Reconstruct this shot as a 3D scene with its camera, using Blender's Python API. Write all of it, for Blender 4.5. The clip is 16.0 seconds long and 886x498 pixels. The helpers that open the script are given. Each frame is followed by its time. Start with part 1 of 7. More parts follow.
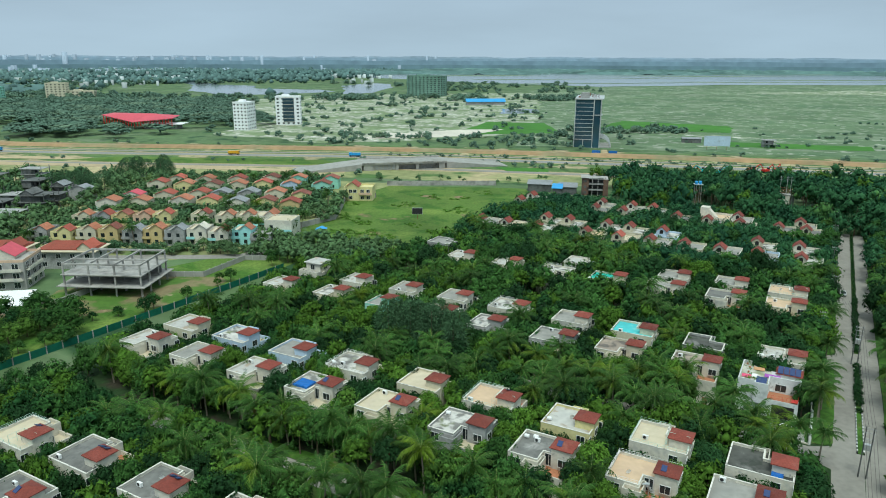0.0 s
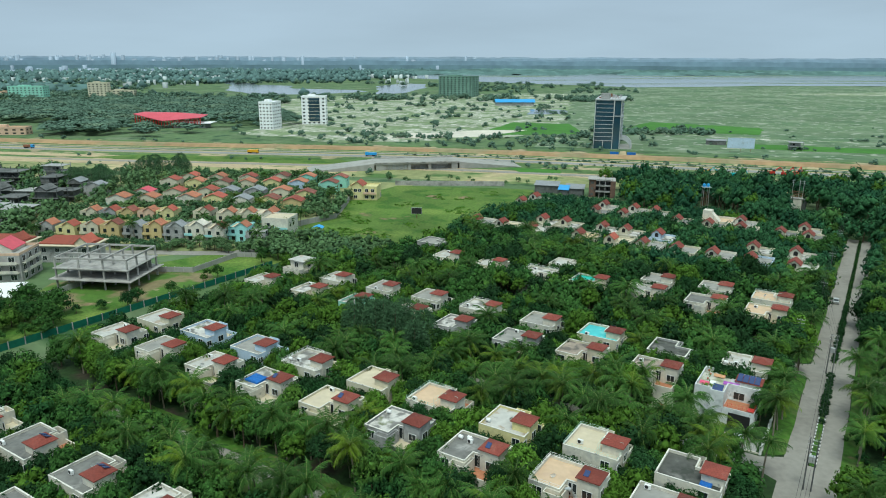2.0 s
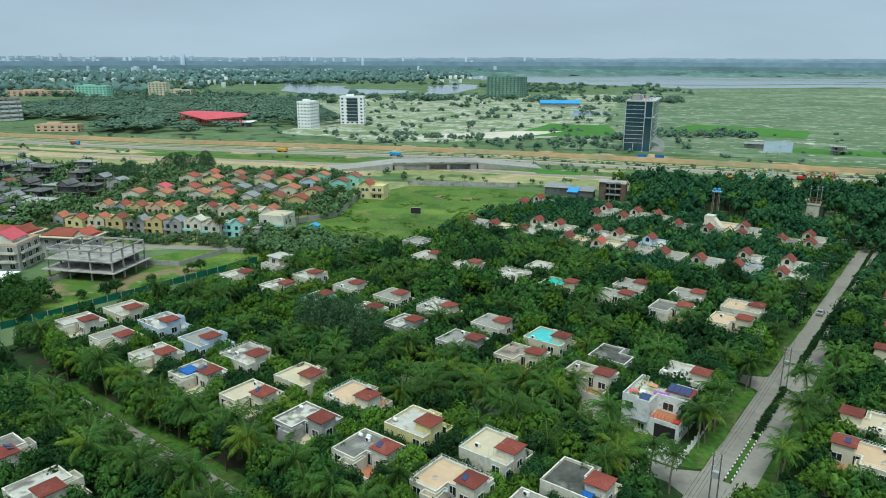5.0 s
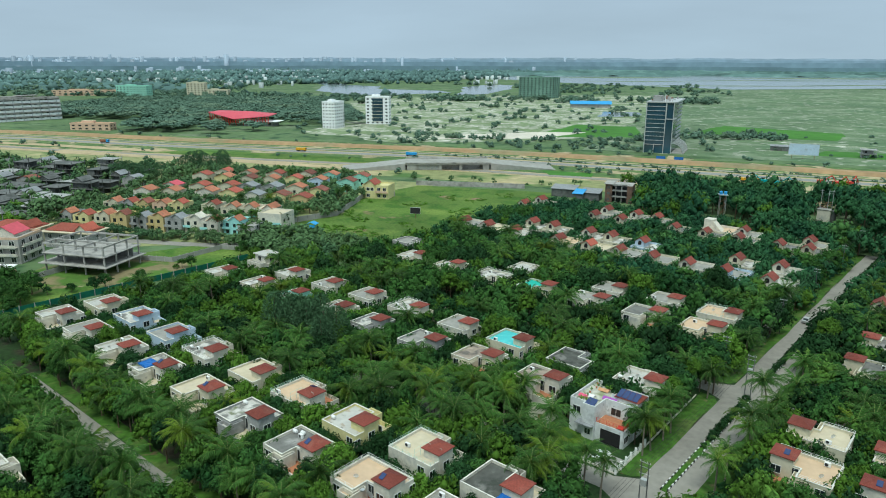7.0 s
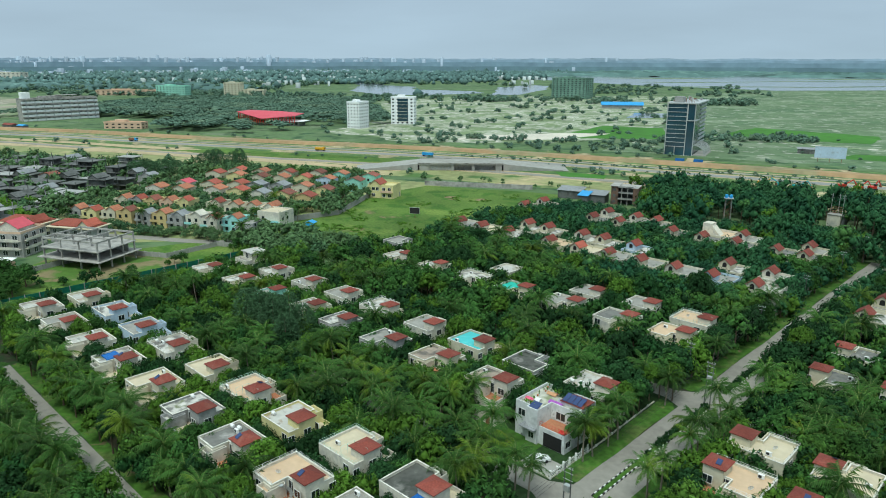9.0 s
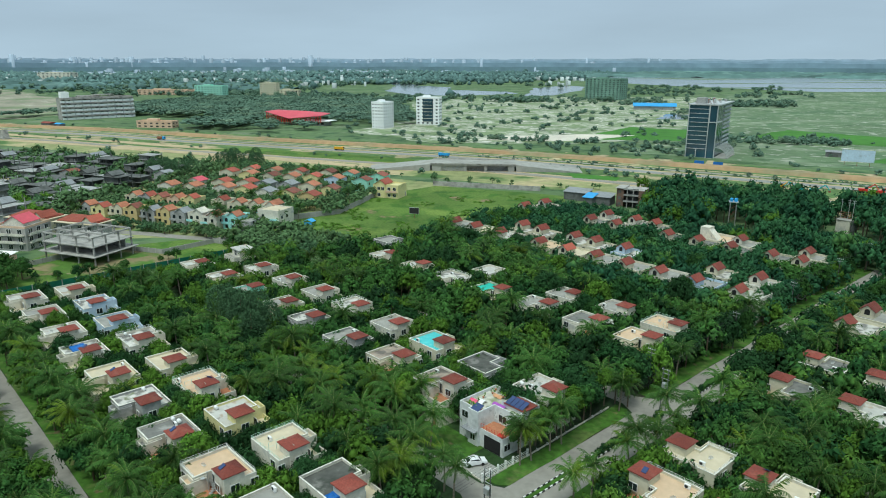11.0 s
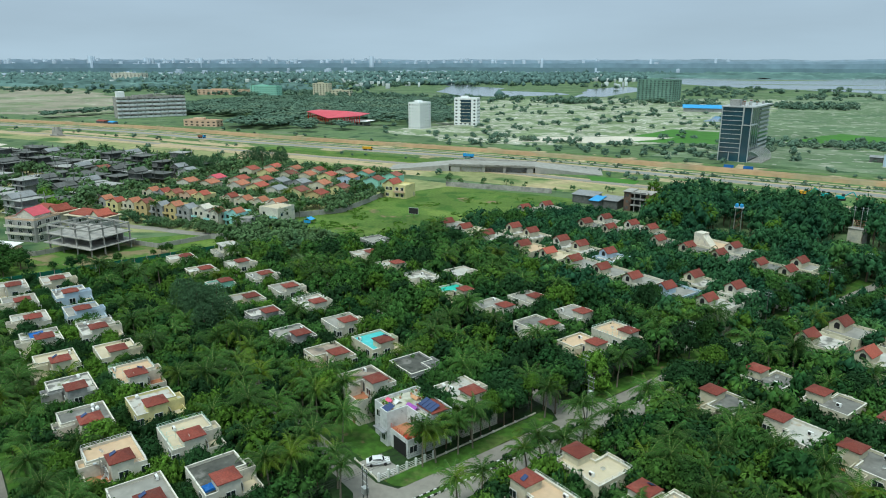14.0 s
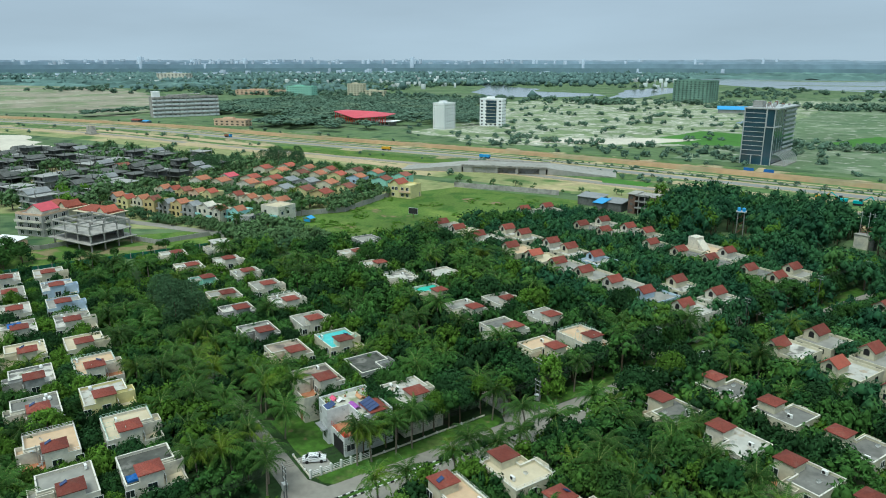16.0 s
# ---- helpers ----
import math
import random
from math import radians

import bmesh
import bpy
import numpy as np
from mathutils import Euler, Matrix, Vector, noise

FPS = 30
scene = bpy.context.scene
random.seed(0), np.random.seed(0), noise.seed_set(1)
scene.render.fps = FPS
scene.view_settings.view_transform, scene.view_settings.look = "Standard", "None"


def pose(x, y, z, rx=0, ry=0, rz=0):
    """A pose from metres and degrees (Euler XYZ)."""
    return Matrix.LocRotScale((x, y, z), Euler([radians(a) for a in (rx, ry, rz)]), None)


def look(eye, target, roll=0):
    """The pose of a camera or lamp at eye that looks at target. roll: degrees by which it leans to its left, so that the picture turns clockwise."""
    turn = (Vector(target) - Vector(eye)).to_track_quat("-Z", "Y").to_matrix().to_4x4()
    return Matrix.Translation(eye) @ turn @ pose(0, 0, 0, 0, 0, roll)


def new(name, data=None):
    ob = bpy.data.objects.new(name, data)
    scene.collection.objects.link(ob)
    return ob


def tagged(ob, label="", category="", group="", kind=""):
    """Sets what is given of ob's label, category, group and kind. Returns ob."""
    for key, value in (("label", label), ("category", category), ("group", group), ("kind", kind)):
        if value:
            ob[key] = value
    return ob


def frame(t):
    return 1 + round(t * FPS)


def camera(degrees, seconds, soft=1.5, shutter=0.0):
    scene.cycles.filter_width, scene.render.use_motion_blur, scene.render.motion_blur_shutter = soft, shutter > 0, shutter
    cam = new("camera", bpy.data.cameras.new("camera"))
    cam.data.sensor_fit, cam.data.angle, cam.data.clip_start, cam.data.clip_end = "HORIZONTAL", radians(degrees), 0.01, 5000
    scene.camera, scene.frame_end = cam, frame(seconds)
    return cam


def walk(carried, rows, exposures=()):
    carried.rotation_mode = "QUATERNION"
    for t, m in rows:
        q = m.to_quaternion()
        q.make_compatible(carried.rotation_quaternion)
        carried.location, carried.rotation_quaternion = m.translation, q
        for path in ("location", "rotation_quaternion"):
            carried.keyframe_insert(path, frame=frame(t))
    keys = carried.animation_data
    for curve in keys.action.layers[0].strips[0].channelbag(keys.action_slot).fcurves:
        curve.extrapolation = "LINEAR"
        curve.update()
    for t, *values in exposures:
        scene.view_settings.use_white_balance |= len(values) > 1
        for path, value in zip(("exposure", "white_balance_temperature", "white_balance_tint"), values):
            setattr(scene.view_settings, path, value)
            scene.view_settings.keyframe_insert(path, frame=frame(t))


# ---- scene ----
cam = camera(65.1, 16.0, soft=1.0)
PATH = [  # seconds, eye, pitch, yaw, roll
    (0.0, (0.92, 1.71, 68.36), -15.472, 0.028, 0.219),
    (0.5, (5.30, 1.68, 68.36), -15.468, 0.860, 0.212),
    (1.0, (9.69, 1.72, 68.36), -15.463, 1.693, 0.204),
    (1.5, (14.09, 1.83, 68.36), -15.458, 2.528, 0.197),
    (2.0, (18.50, 2.00, 68.36), -15.453, 3.363, 0.190),
    (2.5, (22.90, 2.24, 68.36), -15.448, 4.200, 0.183),
    (3.0, (27.32, 2.56, 68.37), -15.442, 5.038, 0.175),
    (3.5, (31.73, 2.94, 68.37), -15.437, 5.877, 0.168),
    (4.0, (36.15, 3.39, 68.37), -15.431, 6.717, 0.161),
    (6.5, (58.24, 6.65, 68.38), -15.398, 10.937, 0.125),
    (7.0, (62.65, 7.51, 68.38), -15.391, 11.784, 0.117),
    (7.5, (67.05, 8.44, 68.38), -15.383, 12.633, 0.110),
    (8.0, (71.45, 9.43, 68.38), -15.376, 13.483, 0.103),
    (8.5, (75.83, 10.49, 68.39), -15.368, 14.334, 0.095),
    (9.0, (80.21, 11.62, 68.39), -15.360, 15.186, 0.088),
    (11.5, (101.95, 18.29, 68.40), -15.317, 19.465, 0.052),
    (12.0, (106.25, 19.82, 68.40), -15.308, 20.324, 0.045),
    (12.5, (110.54, 21.42, 68.40), -15.298, 21.184, 0.037),
    (13.0, (114.82, 23.09, 68.40), -15.289, 22.046, 0.030),
    (13.5, (119.07, 24.83, 68.40), -15.279, 22.908, 0.023),
    (14.0, (123.31, 26.64, 68.41), -15.269, 23.772, 0.015),
    (14.5, (127.52, 28.51, 68.41), -15.259, 24.637, 0.008),
    (15.0, (131.72, 30.45, 68.41), -15.248, 25.503, 0.001),
    (15.5, (135.89, 32.46, 68.41), -15.238, 26.371, -0.006),
    (16.0, (140.04, 34.53, 68.41), -15.227, 27.239, -0.014),
]
walk(cam, [(t, pose(*eye, 90 + pitch, 0, yaw) @ pose(0, 0, 0, 0, 0, roll)) for t, eye, pitch, yaw, roll in PATH],
     [(0.0, -0.08, 6080, -5.0), (16.0, -0.08, 6080, -5.0)])

# ---- world and light ----
EXPOSURE = 0.0
scene.view_settings.exposure = EXPOSURE
world = bpy.data.worlds.new("overcast_sky")
scene.world = world
world.use_nodes = True
wn, wl = world.node_tree.nodes, world.node_tree.links
wn.clear()
sky = wn.new("ShaderNodeTexSky")
sky.sky_type, sky.sun_disc = "NISHITA", False
sky.sun_elevation, sky.sun_rotation = radians(64), radians(183)
sky.air_density, sky.dust_density = 1.4, 4.0
coord = wn.new("ShaderNodeTexCoord")
split = wn.new("ShaderNodeSeparateXYZ")
wl.new(coord.outputs["Generated"], split.inputs[0])
ramp = wn.new("ShaderNodeValToRGB")
for pos, col in ((0.0, (0.48, 0.565, 0.685, 1)), (0.05, (0.455, 0.535, 0.665, 1)), (0.16, (0.415, 0.48, 0.625, 1)), (0.5, (0.68, 0.77, 0.84, 1)), (1.0, (0.80, 0.88, 0.95, 1))):
    el = ramp.color_ramp.elements.new(pos) if pos not in (0.0, 1.0) else ramp.color_ramp.elements[0 if pos == 0 else -1]
    el.color = col
wl.new(split.outputs["Z"], ramp.inputs[0])
wmap = wn.new("ShaderNodeMapping")
wmap.inputs["Scale"].default_value = (1.2, 1.2, 7.0)
wl.new(coord.outputs["Generated"], wmap.inputs[0])
cloud = wn.new("ShaderNodeTexNoise")
cloud.inputs["Scale"].default_value, cloud.inputs["Detail"].default_value = 2.2, 5.0
wl.new(wmap.outputs[0], cloud.inputs[0])
cramp = wn.new("ShaderNodeMapRange")
cramp.inputs["From Min"].default_value, cramp.inputs["From Max"].default_value = 0.3, 0.7
cramp.inputs["To Min"].default_value, cramp.inputs["To Max"].default_value = 0.93, 1.07
wl.new(cloud.outputs[0], cramp.inputs[0])
cmul = wn.new("ShaderNodeVectorMath")
cmul.operation = "SCALE"
wl.new(ramp.outputs[0], cmul.inputs[0])
wl.new(cramp.outputs[0], cmul.inputs["Scale"])
bg_cloud, bg_sky, add = wn.new("ShaderNodeBackground"), wn.new("ShaderNodeBackground"), wn.new("ShaderNodeAddShader")
bg_cloud.inputs["Strength"].default_value = 1.0
bg_sky.inputs["Strength"].default_value = 0.012
wl.new(cmul.outputs[0], bg_cloud.inputs[0])
wl.new(sky.outputs[0], bg_sky.inputs[0])
wl.new(bg_cloud.outputs[0], add.inputs[0])
wl.new(bg_sky.outputs[0], add.inputs[1])
wl.new(add.outputs[0], wn.new("ShaderNodeOutputWorld").inputs[0])
sun = new("sun", bpy.data.lights.new("sun", "SUN"))
sun.data.energy, sun.data.angle, sun.data.color = 2.45, radians(20), (1.0, 0.97, 0.92)
sun.matrix_world = look((0, 0, 200), (6, 96, 0))

# ---- materials ----


def mat(name, base, rough=0.85, var=0.18, fine=2.0, coarse=0.15, stain=None, amount=0.5, edge=0.12, island=0.0, obrand=0.0, bump=0.0, metal=0.0, spec=0.3, bands=None, sheen=0.0):
    """A surface with grain at two scales, patches of a second colour, and a random tone per piece."""
    m = bpy.data.materials.new(name)
    m.use_nodes = True
    n, l = m.node_tree.nodes, m.node_tree.links
    bsdf = n["Principled BSDF"]
    bsdf.inputs["Roughness"].default_value, bsdf.inputs["Metallic"].default_value = rough, metal
    bsdf.inputs["Specular IOR Level"].default_value = spec
    geo = n.new("ShaderNodeNewGeometry")

    def noise_tex(scale, detail=4.0):
        t = n.new("ShaderNodeTexNoise")
        t.inputs["Scale"].default_value, t.inputs["Detail"].default_value = scale, detail
        l.new(geo.outputs["Position"], t.inputs[0])
        return t.outputs[0]

    def span(x, a, b, c, d):
        r = n.new("ShaderNodeMapRange")
        for k, v in zip(("From Min", "From Max", "To Min", "To Max"), (a, b, c, d)):
            r.inputs[k].default_value = v
        l.new(x, r.inputs[0])
        return r.outputs[0]

    def mul(a, b):
        r = n.new("ShaderNodeMath")
        r.operation = "MULTIPLY"
        l.new(a, r.inputs[0]), l.new(b, r.inputs[1])
        return r.outputs[0]

    fine_out = noise_tex(fine)
    tone = mul(span(fine_out, 0.3, 0.7, 1 - var, 1 + var), span(noise_tex(coarse, 3.0), 0.3, 0.7, 1 - var * 0.8, 1 + var * 0.8))
    if island:
        tone = mul(tone, span(geo.outputs["Random Per Island"], 0, 1, 1 - island, 1 + island))
    if obrand:
        tone = mul(tone, span(n.new("ShaderNodeObjectInfo").outputs["Random"], 0, 1, 1 - obrand, 1 + obrand))
    colour = n.new("ShaderNodeRGB")
    colour.outputs[0].default_value = (*base, 1)
    out = colour.outputs[0]
    for col, scale, share, soft in (stain or ()):
        mix = n.new("ShaderNodeMix")
        mix.data_type = "RGBA"
        l.new(span(noise_tex(scale, 5.0), share, share + soft, 0, 1), mix.inputs[0])
        l.new(out, mix.inputs[6])
        mix.inputs[7].default_value = (*col, 1)
        out = mix.outputs[2]
    scaled = n.new("ShaderNodeVectorMath")
    scaled.operation = "SCALE"
    l.new(out, scaled.inputs[0]), l.new(tone, scaled.inputs["Scale"])
    l.new(scaled.outputs[0], bsdf.inputs["Base Color"])
    if bump:
        b = n.new("ShaderNodeBump")
        b.inputs["Strength"].default_value, b.inputs["Distance"].default_value = 0.6, bump
        height = fine_out
        if bands:
            w = n.new("ShaderNodeTexWave")
            w.inputs["Scale"].default_value, w.inputs["Distortion"].default_value = bands, 0.6
            l.new(geo.outputs["Position"], w.inputs[0])
            height = w.outputs[1]
        l.new(height, b.inputs["Height"]), l.new(b.outputs[0], bsdf.inputs["Normal"])
    return m


GREY_STAIN = ((0.16, 0.155, 0.14), 0.5, 0.52, 0.16)
MOSS = ((0.10, 0.12, 0.06), 0.35, 0.58, 0.12)
M = {
    # plaster
    "white": mat("white_plaster", (0.60, 0.565, 0.475), 0.8, 0.1, 1.5, 0.2, (((0.40, 0.395, 0.37), 0.35, 0.54, 0.2), ((0.27, 0.27, 0.25), 1.1, 0.64, 0.12))),
    "coping": mat("pale_weathered_coping", (0.64, 0.62, 0.55), 0.8, 0.12, 1.5, 0.3, (((0.30, 0.29, 0.26), 0.9, 0.58, 0.08),)),
    "bright": mat("fresh_white_paint", (0.82, 0.83, 0.83), 0.7, 0.05, 0.5, 0.1),
    "cool": mat("cool_white_plaster", (0.60, 0.615, 0.61), 0.8, 0.1, 1.5, 0.2, (((0.40, 0.415, 0.41), 0.4, 0.54, 0.15), ((0.24, 0.25, 0.24), 1.1, 0.63, 0.1))),
    "cream": mat("cream_plaster", (0.56, 0.52, 0.39), 0.8, 0.08, 1.5, 0.2, (((0.42, 0.38, 0.30), 0.35, 0.56, 0.2),)),
    "blue": mat("pale_blue_plaster", (0.45, 0.55, 0.66), 0.8, 0.08, 1.5, 0.2, (((0.30, 0.33, 0.36), 0.35, 0.58, 0.2),)),
    "yellow": mat("yellow_plaster", (0.52, 0.41, 0.20), 0.8, 0.08, 1.5, 0.2, (((0.45, 0.38, 0.2), 0.35, 0.58, 0.2),)),
    "lemon": mat("lemon_plaster", (0.62, 0.56, 0.28), 0.8, 0.08, 1.5, 0.2, (((0.40, 0.36, 0.2), 0.35, 0.58, 0.2),)),
    "aqua": mat("aqua_plaster", (0.35, 0.66, 0.64), 0.8, 0.08, 1.5, 0.2, (((0.3, 0.45, 0.43), 0.35, 0.6, 0.2),)),
    "mint": mat("mint_plaster", (0.30, 0.58, 0.47), 0.8, 0.08, 1.5, 0.2, (((0.3, 0.42, 0.36), 0.35, 0.6, 0.2),)),
    "grey": mat("grey_render", (0.33, 0.33, 0.32), 0.9, 0.15, 1.5, 0.2, (((0.17, 0.17, 0.16), 0.4, 0.52, 0.2),)),
    "raw": mat("raw_concrete", (0.36, 0.345, 0.32), 0.92, 0.15, 1.2, 0.12, (((0.17, 0.165, 0.155), 0.3, 0.5, 0.2),), bump=0.02),
    "sooty": mat("weathered_dark_concrete", (0.125, 0.128, 0.124), 0.95, 0.25, 0.8, 0.08, (((0.065, 0.07, 0.064), 0.12, 0.48, 0.2),)),
    "band": mat("pale_grey_cladding", (0.40, 0.42, 0.43), 0.7, 0.1, 0.5, 0.1),
    "peach_wall": mat("peach_plaster", (0.60, 0.42, 0.30), 0.85, 0.08, 1.5, 0.2),
    # roof decks
    "deck_peach": mat("peach_roof_screed", (0.55, 0.40, 0.265), 0.85, 0.06, 0.8, 0.2, (((0.50, 0.36, 0.25), 0.3, 0.56, 0.15),)),
    "deck_cream": mat("cream_roof_screed", (0.53, 0.46, 0.33), 0.85, 0.06, 0.8, 0.2, (((0.52, 0.45, 0.34), 0.3, 0.56, 0.15),)),
    "deck_white": mat("whitewashed_roof", (0.44, 0.43, 0.395), 0.85, 0.1, 0.8, 0.25, (((0.36, 0.30, 0.23), 0.45, 0.55, 0.08), ((0.25, 0.24, 0.22), 0.9, 0.62, 0.1))),
    "deck_grey": mat("grey_roof_screed", (0.29, 0.282, 0.255), 0.9, 0.12, 0.8, 0.2, (((0.20, 0.195, 0.18), 0.4, 0.5, 0.18),)),
    "deck_dark": mat("dark_roof_screed", (0.165, 0.163, 0.150), 0.9, 0.15, 0.8, 0.2, (((0.33, 0.32, 0.30), 0.25, 0.58, 0.1), ((0.1, 0.1, 0.1), 0.5, 0.56, 0.15))),
    "deck_black": mat("blackened_roof_screed", (0.085, 0.086, 0.076), 0.9, 0.2, 0.8, 0.2, (((0.17, 0.165, 0.15), 0.3, 0.57, 0.08), ((0.05, 0.055, 0.045), 0.5, 0.52, 0.1))),
    "deck_brown": mat("brown_roof_screed", (0.31, 0.255, 0.205), 0.9, 0.2, 0.9, 0.25, (((0.13, 0.115, 0.10), 0.45, 0.47, 0.10), ((0.5, 0.47, 0.43), 0.4, 0.62, 0.1))),
    "deck_stained": mat("mouldy_roof_screed", (0.52, 0.50, 0.46), 0.9, 0.15, 0.9, 0.25, (((0.17, 0.165, 0.15), 0.45, 0.46, 0.12), ((0.13, 0.15, 0.07), 0.35, 0.6, 0.1))),
    "deck_teal": mat("turquoise_roof_paint", (0.10, 0.47, 0.48), 0.7, 0.07, 0.8, 0.25, (((0.25, 0.52, 0.5), 0.4, 0.58, 0.15),)),
    "deck_green": mat("sea_green_roof_paint", (0.05, 0.45, 0.36), 0.7, 0.07, 0.8, 0.25, (((0.2, 0.42, 0.36), 0.4, 0.6, 0.15),)),
    "deck_mossy": mat("mossy_roof_screed", (0.46, 0.45, 0.38), 0.9, 0.15, 0.9, 0.25, (((0.24, 0.26, 0.15), 0.35, 0.55, 0.12), ((0.12, 0.13, 0.09), 0.6, 0.6, 0.1))),
    "purple": mat("purple_cloth", (0.35, 0.10, 0.42), 0.9, 0.1),
    "pinkcloth": mat("pink_cloth", (0.70, 0.12, 0.22), 0.9, 0.1),
    "terracotta": mat("terracotta_tiles", (0.40, 0.17, 0.09), 0.8, 0.15, 3.0, 0.4),
    "tile": mat("red_roof_tiles", (0.20, 0.048, 0.034), 0.75, 0.2, 3.5, 0.25, (((0.20, 0.075, 0.055), 0.5, 0.55, 0.2),), obrand=0.22, bump=0.05, bands=3.2),
    "tile_bright": mat("bright_red_roof_tiles", (0.34, 0.085, 0.055), 0.7, 0.15, 3.0, 0.2, (((0.25, 0.09, 0.06), 0.3, 0.56, 0.2),), obrand=0.25, bump=0.04, bands=3.2),
    "tile_orange": mat("orange_red_roof_tiles", (0.38, 0.15, 0.085), 0.8, 0.2, 3.0, 0.2, (((0.26, 0.12, 0.08), 0.4, 0.54, 0.15),), obrand=0.2, bump=0.04, bands=3.2),
    "tile_worn": mat("worn_red_roof_tiles", (0.24, 0.085, 0.06), 0.85, 0.2, 3.0, 0.3, (((0.17, 0.09, 0.07), 0.4, 0.52, 0.15),), obrand=0.25, bump=0.04, bands=3.2),
    "tile_pink": mat("pink_red_roof_sheet", (0.54, 0.085, 0.115), 0.6, 0.08, 0.8, 0.1),
    "slate": mat("grey_roof_sheet", (0.25, 0.26, 0.27), 0.8, 0.15, 2.0, 0.2, (((0.14, 0.14, 0.14), 0.4, 0.55, 0.2),)),
    # glass, metal, paint
    "glass": mat("dark_window_glass", (0.02, 0.028, 0.03), 0.08, 0.05, spec=0.7),
    "curtain": mat("blue_green_curtain_glass", (0.022, 0.060, 0.090), 0.1, 0.3, 0.05, 0.02, spec=1.0),
    # near-black colour for flat panels that stand for the shade inside openings
    "hole": mat("unlit_interior", (0.02, 0.02, 0.02), 1.0, 0.1),
    "steel": mat("galvanised_steel", (0.5, 0.51, 0.5), 0.45, 0.1, metal=0.6),
    "rail_green": mat("pale_green_rail_paint", (0.42, 0.58, 0.50), 0.6, 0.1),
    "rail_white": mat("white_rail_paint", (0.72, 0.72, 0.70), 0.6, 0.08),
    "panel": mat("solar_cells", (0.02, 0.04, 0.13), 0.25, 0.15, 3.0, spec=0.7),
    "tank": mat("white_plastic", (0.75, 0.75, 0.73), 0.5, 0.08),
    "tarp": mat("blue_tarpaulin", (0.02, 0.13, 0.42), 0.55, 0.15),
    "skyblue": mat("sky_blue_sheet", (0.05, 0.30, 0.62), 0.5, 0.1),
    "redpaint": mat("red_machine_paint", (0.5, 0.03, 0.02), 0.5, 0.1),
    "yellowpaint": mat("yellow_machine_paint", (0.6, 0.32, 0.02), 0.5, 0.1),
    "tealpaint": mat("teal_machine_paint", (0.02, 0.34, 0.36), 0.5, 0.1),
    "rubber": mat("black_rubber", (0.02, 0.02, 0.02), 0.9, 0.1),
    "black": mat("black_paint", (0.025, 0.025, 0.025), 0.8, 0.1),
    "carpaint": mat("white_car_paint", (0.75, 0.76, 0.77), 0.3, 0.03, spec=0.6),
    "net": mat("green_scaffold_net", (0.15, 0.25, 0.20), 0.9, 0.25, 0.3, 0.05),
    "greensheet": mat("green_fence_sheet", (0.012, 0.115, 0.07), 0.7, 0.15, 1.0, 0.2),
    "orange": mat("orange_plaster", (0.55, 0.30, 0.16), 0.85, 0.08),
    "rust": mat("rusty_steel", (0.22, 0.10, 0.06), 0.9, 0.3, 3.0),
    # ground
    "ground": mat("scrub_and_grass", (0.095, 0.150, 0.062), 0.95, 0.22, 0.15, 0.012, (((0.15, 0.19, 0.11), 0.018, 0.54, 0.12), ((0.035, 0.08, 0.032), 0.05, 0.54, 0.1))),
    # base colour set very dark, deepening the shade between the tree crowns
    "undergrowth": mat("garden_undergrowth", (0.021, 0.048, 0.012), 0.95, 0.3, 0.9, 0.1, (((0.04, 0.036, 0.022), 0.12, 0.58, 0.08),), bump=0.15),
    "lawn": mat("mown_lawn", (0.050, 0.120, 0.014), 0.95, 0.3, 0.8, 0.1, (((0.085, 0.13, 0.03), 0.25, 0.52, 0.12), ((0.15, 0.12, 0.06), 0.35, 0.64, 0.08)), bump=0.05),
    "meadow": mat("rough_meadow", (0.088, 0.150, 0.024), 0.95, 0.28, 0.9, 0.03, (((0.050, 0.115, 0.012), 0.09, 0.50, 0.08), ((0.13, 0.19, 0.035), 0.05, 0.55, 0.1), ((0.21, 0.155, 0.085), 0.045, 0.64, 0.05)), bump=0.1),
    "paddy": mat("bright_paddy", (0.055, 0.165, 0.02), 0.95, 0.15, 0.1, 0.02),
    "road": mat("worn_concrete_road", (0.255, 0.24, 0.21), 0.9, 0.1, 0.8, 0.08, (((0.22, 0.205, 0.18), 0.15, 0.54, 0.15),)),
    "asphalt": mat("grey_asphalt", (0.235, 0.24, 0.23), 0.9, 0.12, 0.5, 0.03, (((0.25, 0.235, 0.20), 0.05, 0.55, 0.12),)),
    "concrete": mat("pale_concrete", (0.31, 0.305, 0.28), 0.9, 0.12, 0.4, 0.04, (((0.26, 0.25, 0.22), 0.06, 0.52, 0.15),)),
    "old_brick": mat("smoke_stained_brick", (0.15, 0.095, 0.07), 0.9, 0.2, 2.0, 0.3, (((0.07, 0.06, 0.055), 0.2, 0.5, 0.12),)),
    "trodden": mat("trodden_earth", (0.20, 0.165, 0.085), 0.95, 0.15, 0.5, 0.05, (((0.075, 0.15, 0.022), 0.09, 0.44, 0.1), ((0.30, 0.25, 0.15), 0.16, 0.62, 0.08)), bump=0.1),
    "dirt": mat("sandy_dirt", (0.42, 0.33, 0.20), 0.95, 0.12, 0.3, 0.03, (((0.28, 0.24, 0.13), 0.05, 0.55, 0.1),)),
    "bank": mat("ochre_embankment", (0.32, 0.215, 0.115), 0.95, 0.15, 0.2, 0.02, (((0.25, 0.215, 0.12), 0.03, 0.52, 0.12),)),
    "verge": mat("dry_grass_verge", (0.25, 0.265, 0.115), 0.95, 0.2, 0.2, 0.02, (((0.36, 0.30, 0.17), 0.02, 0.54, 0.08), ((0.08, 0.15, 0.04), 0.03, 0.54, 0.08))),
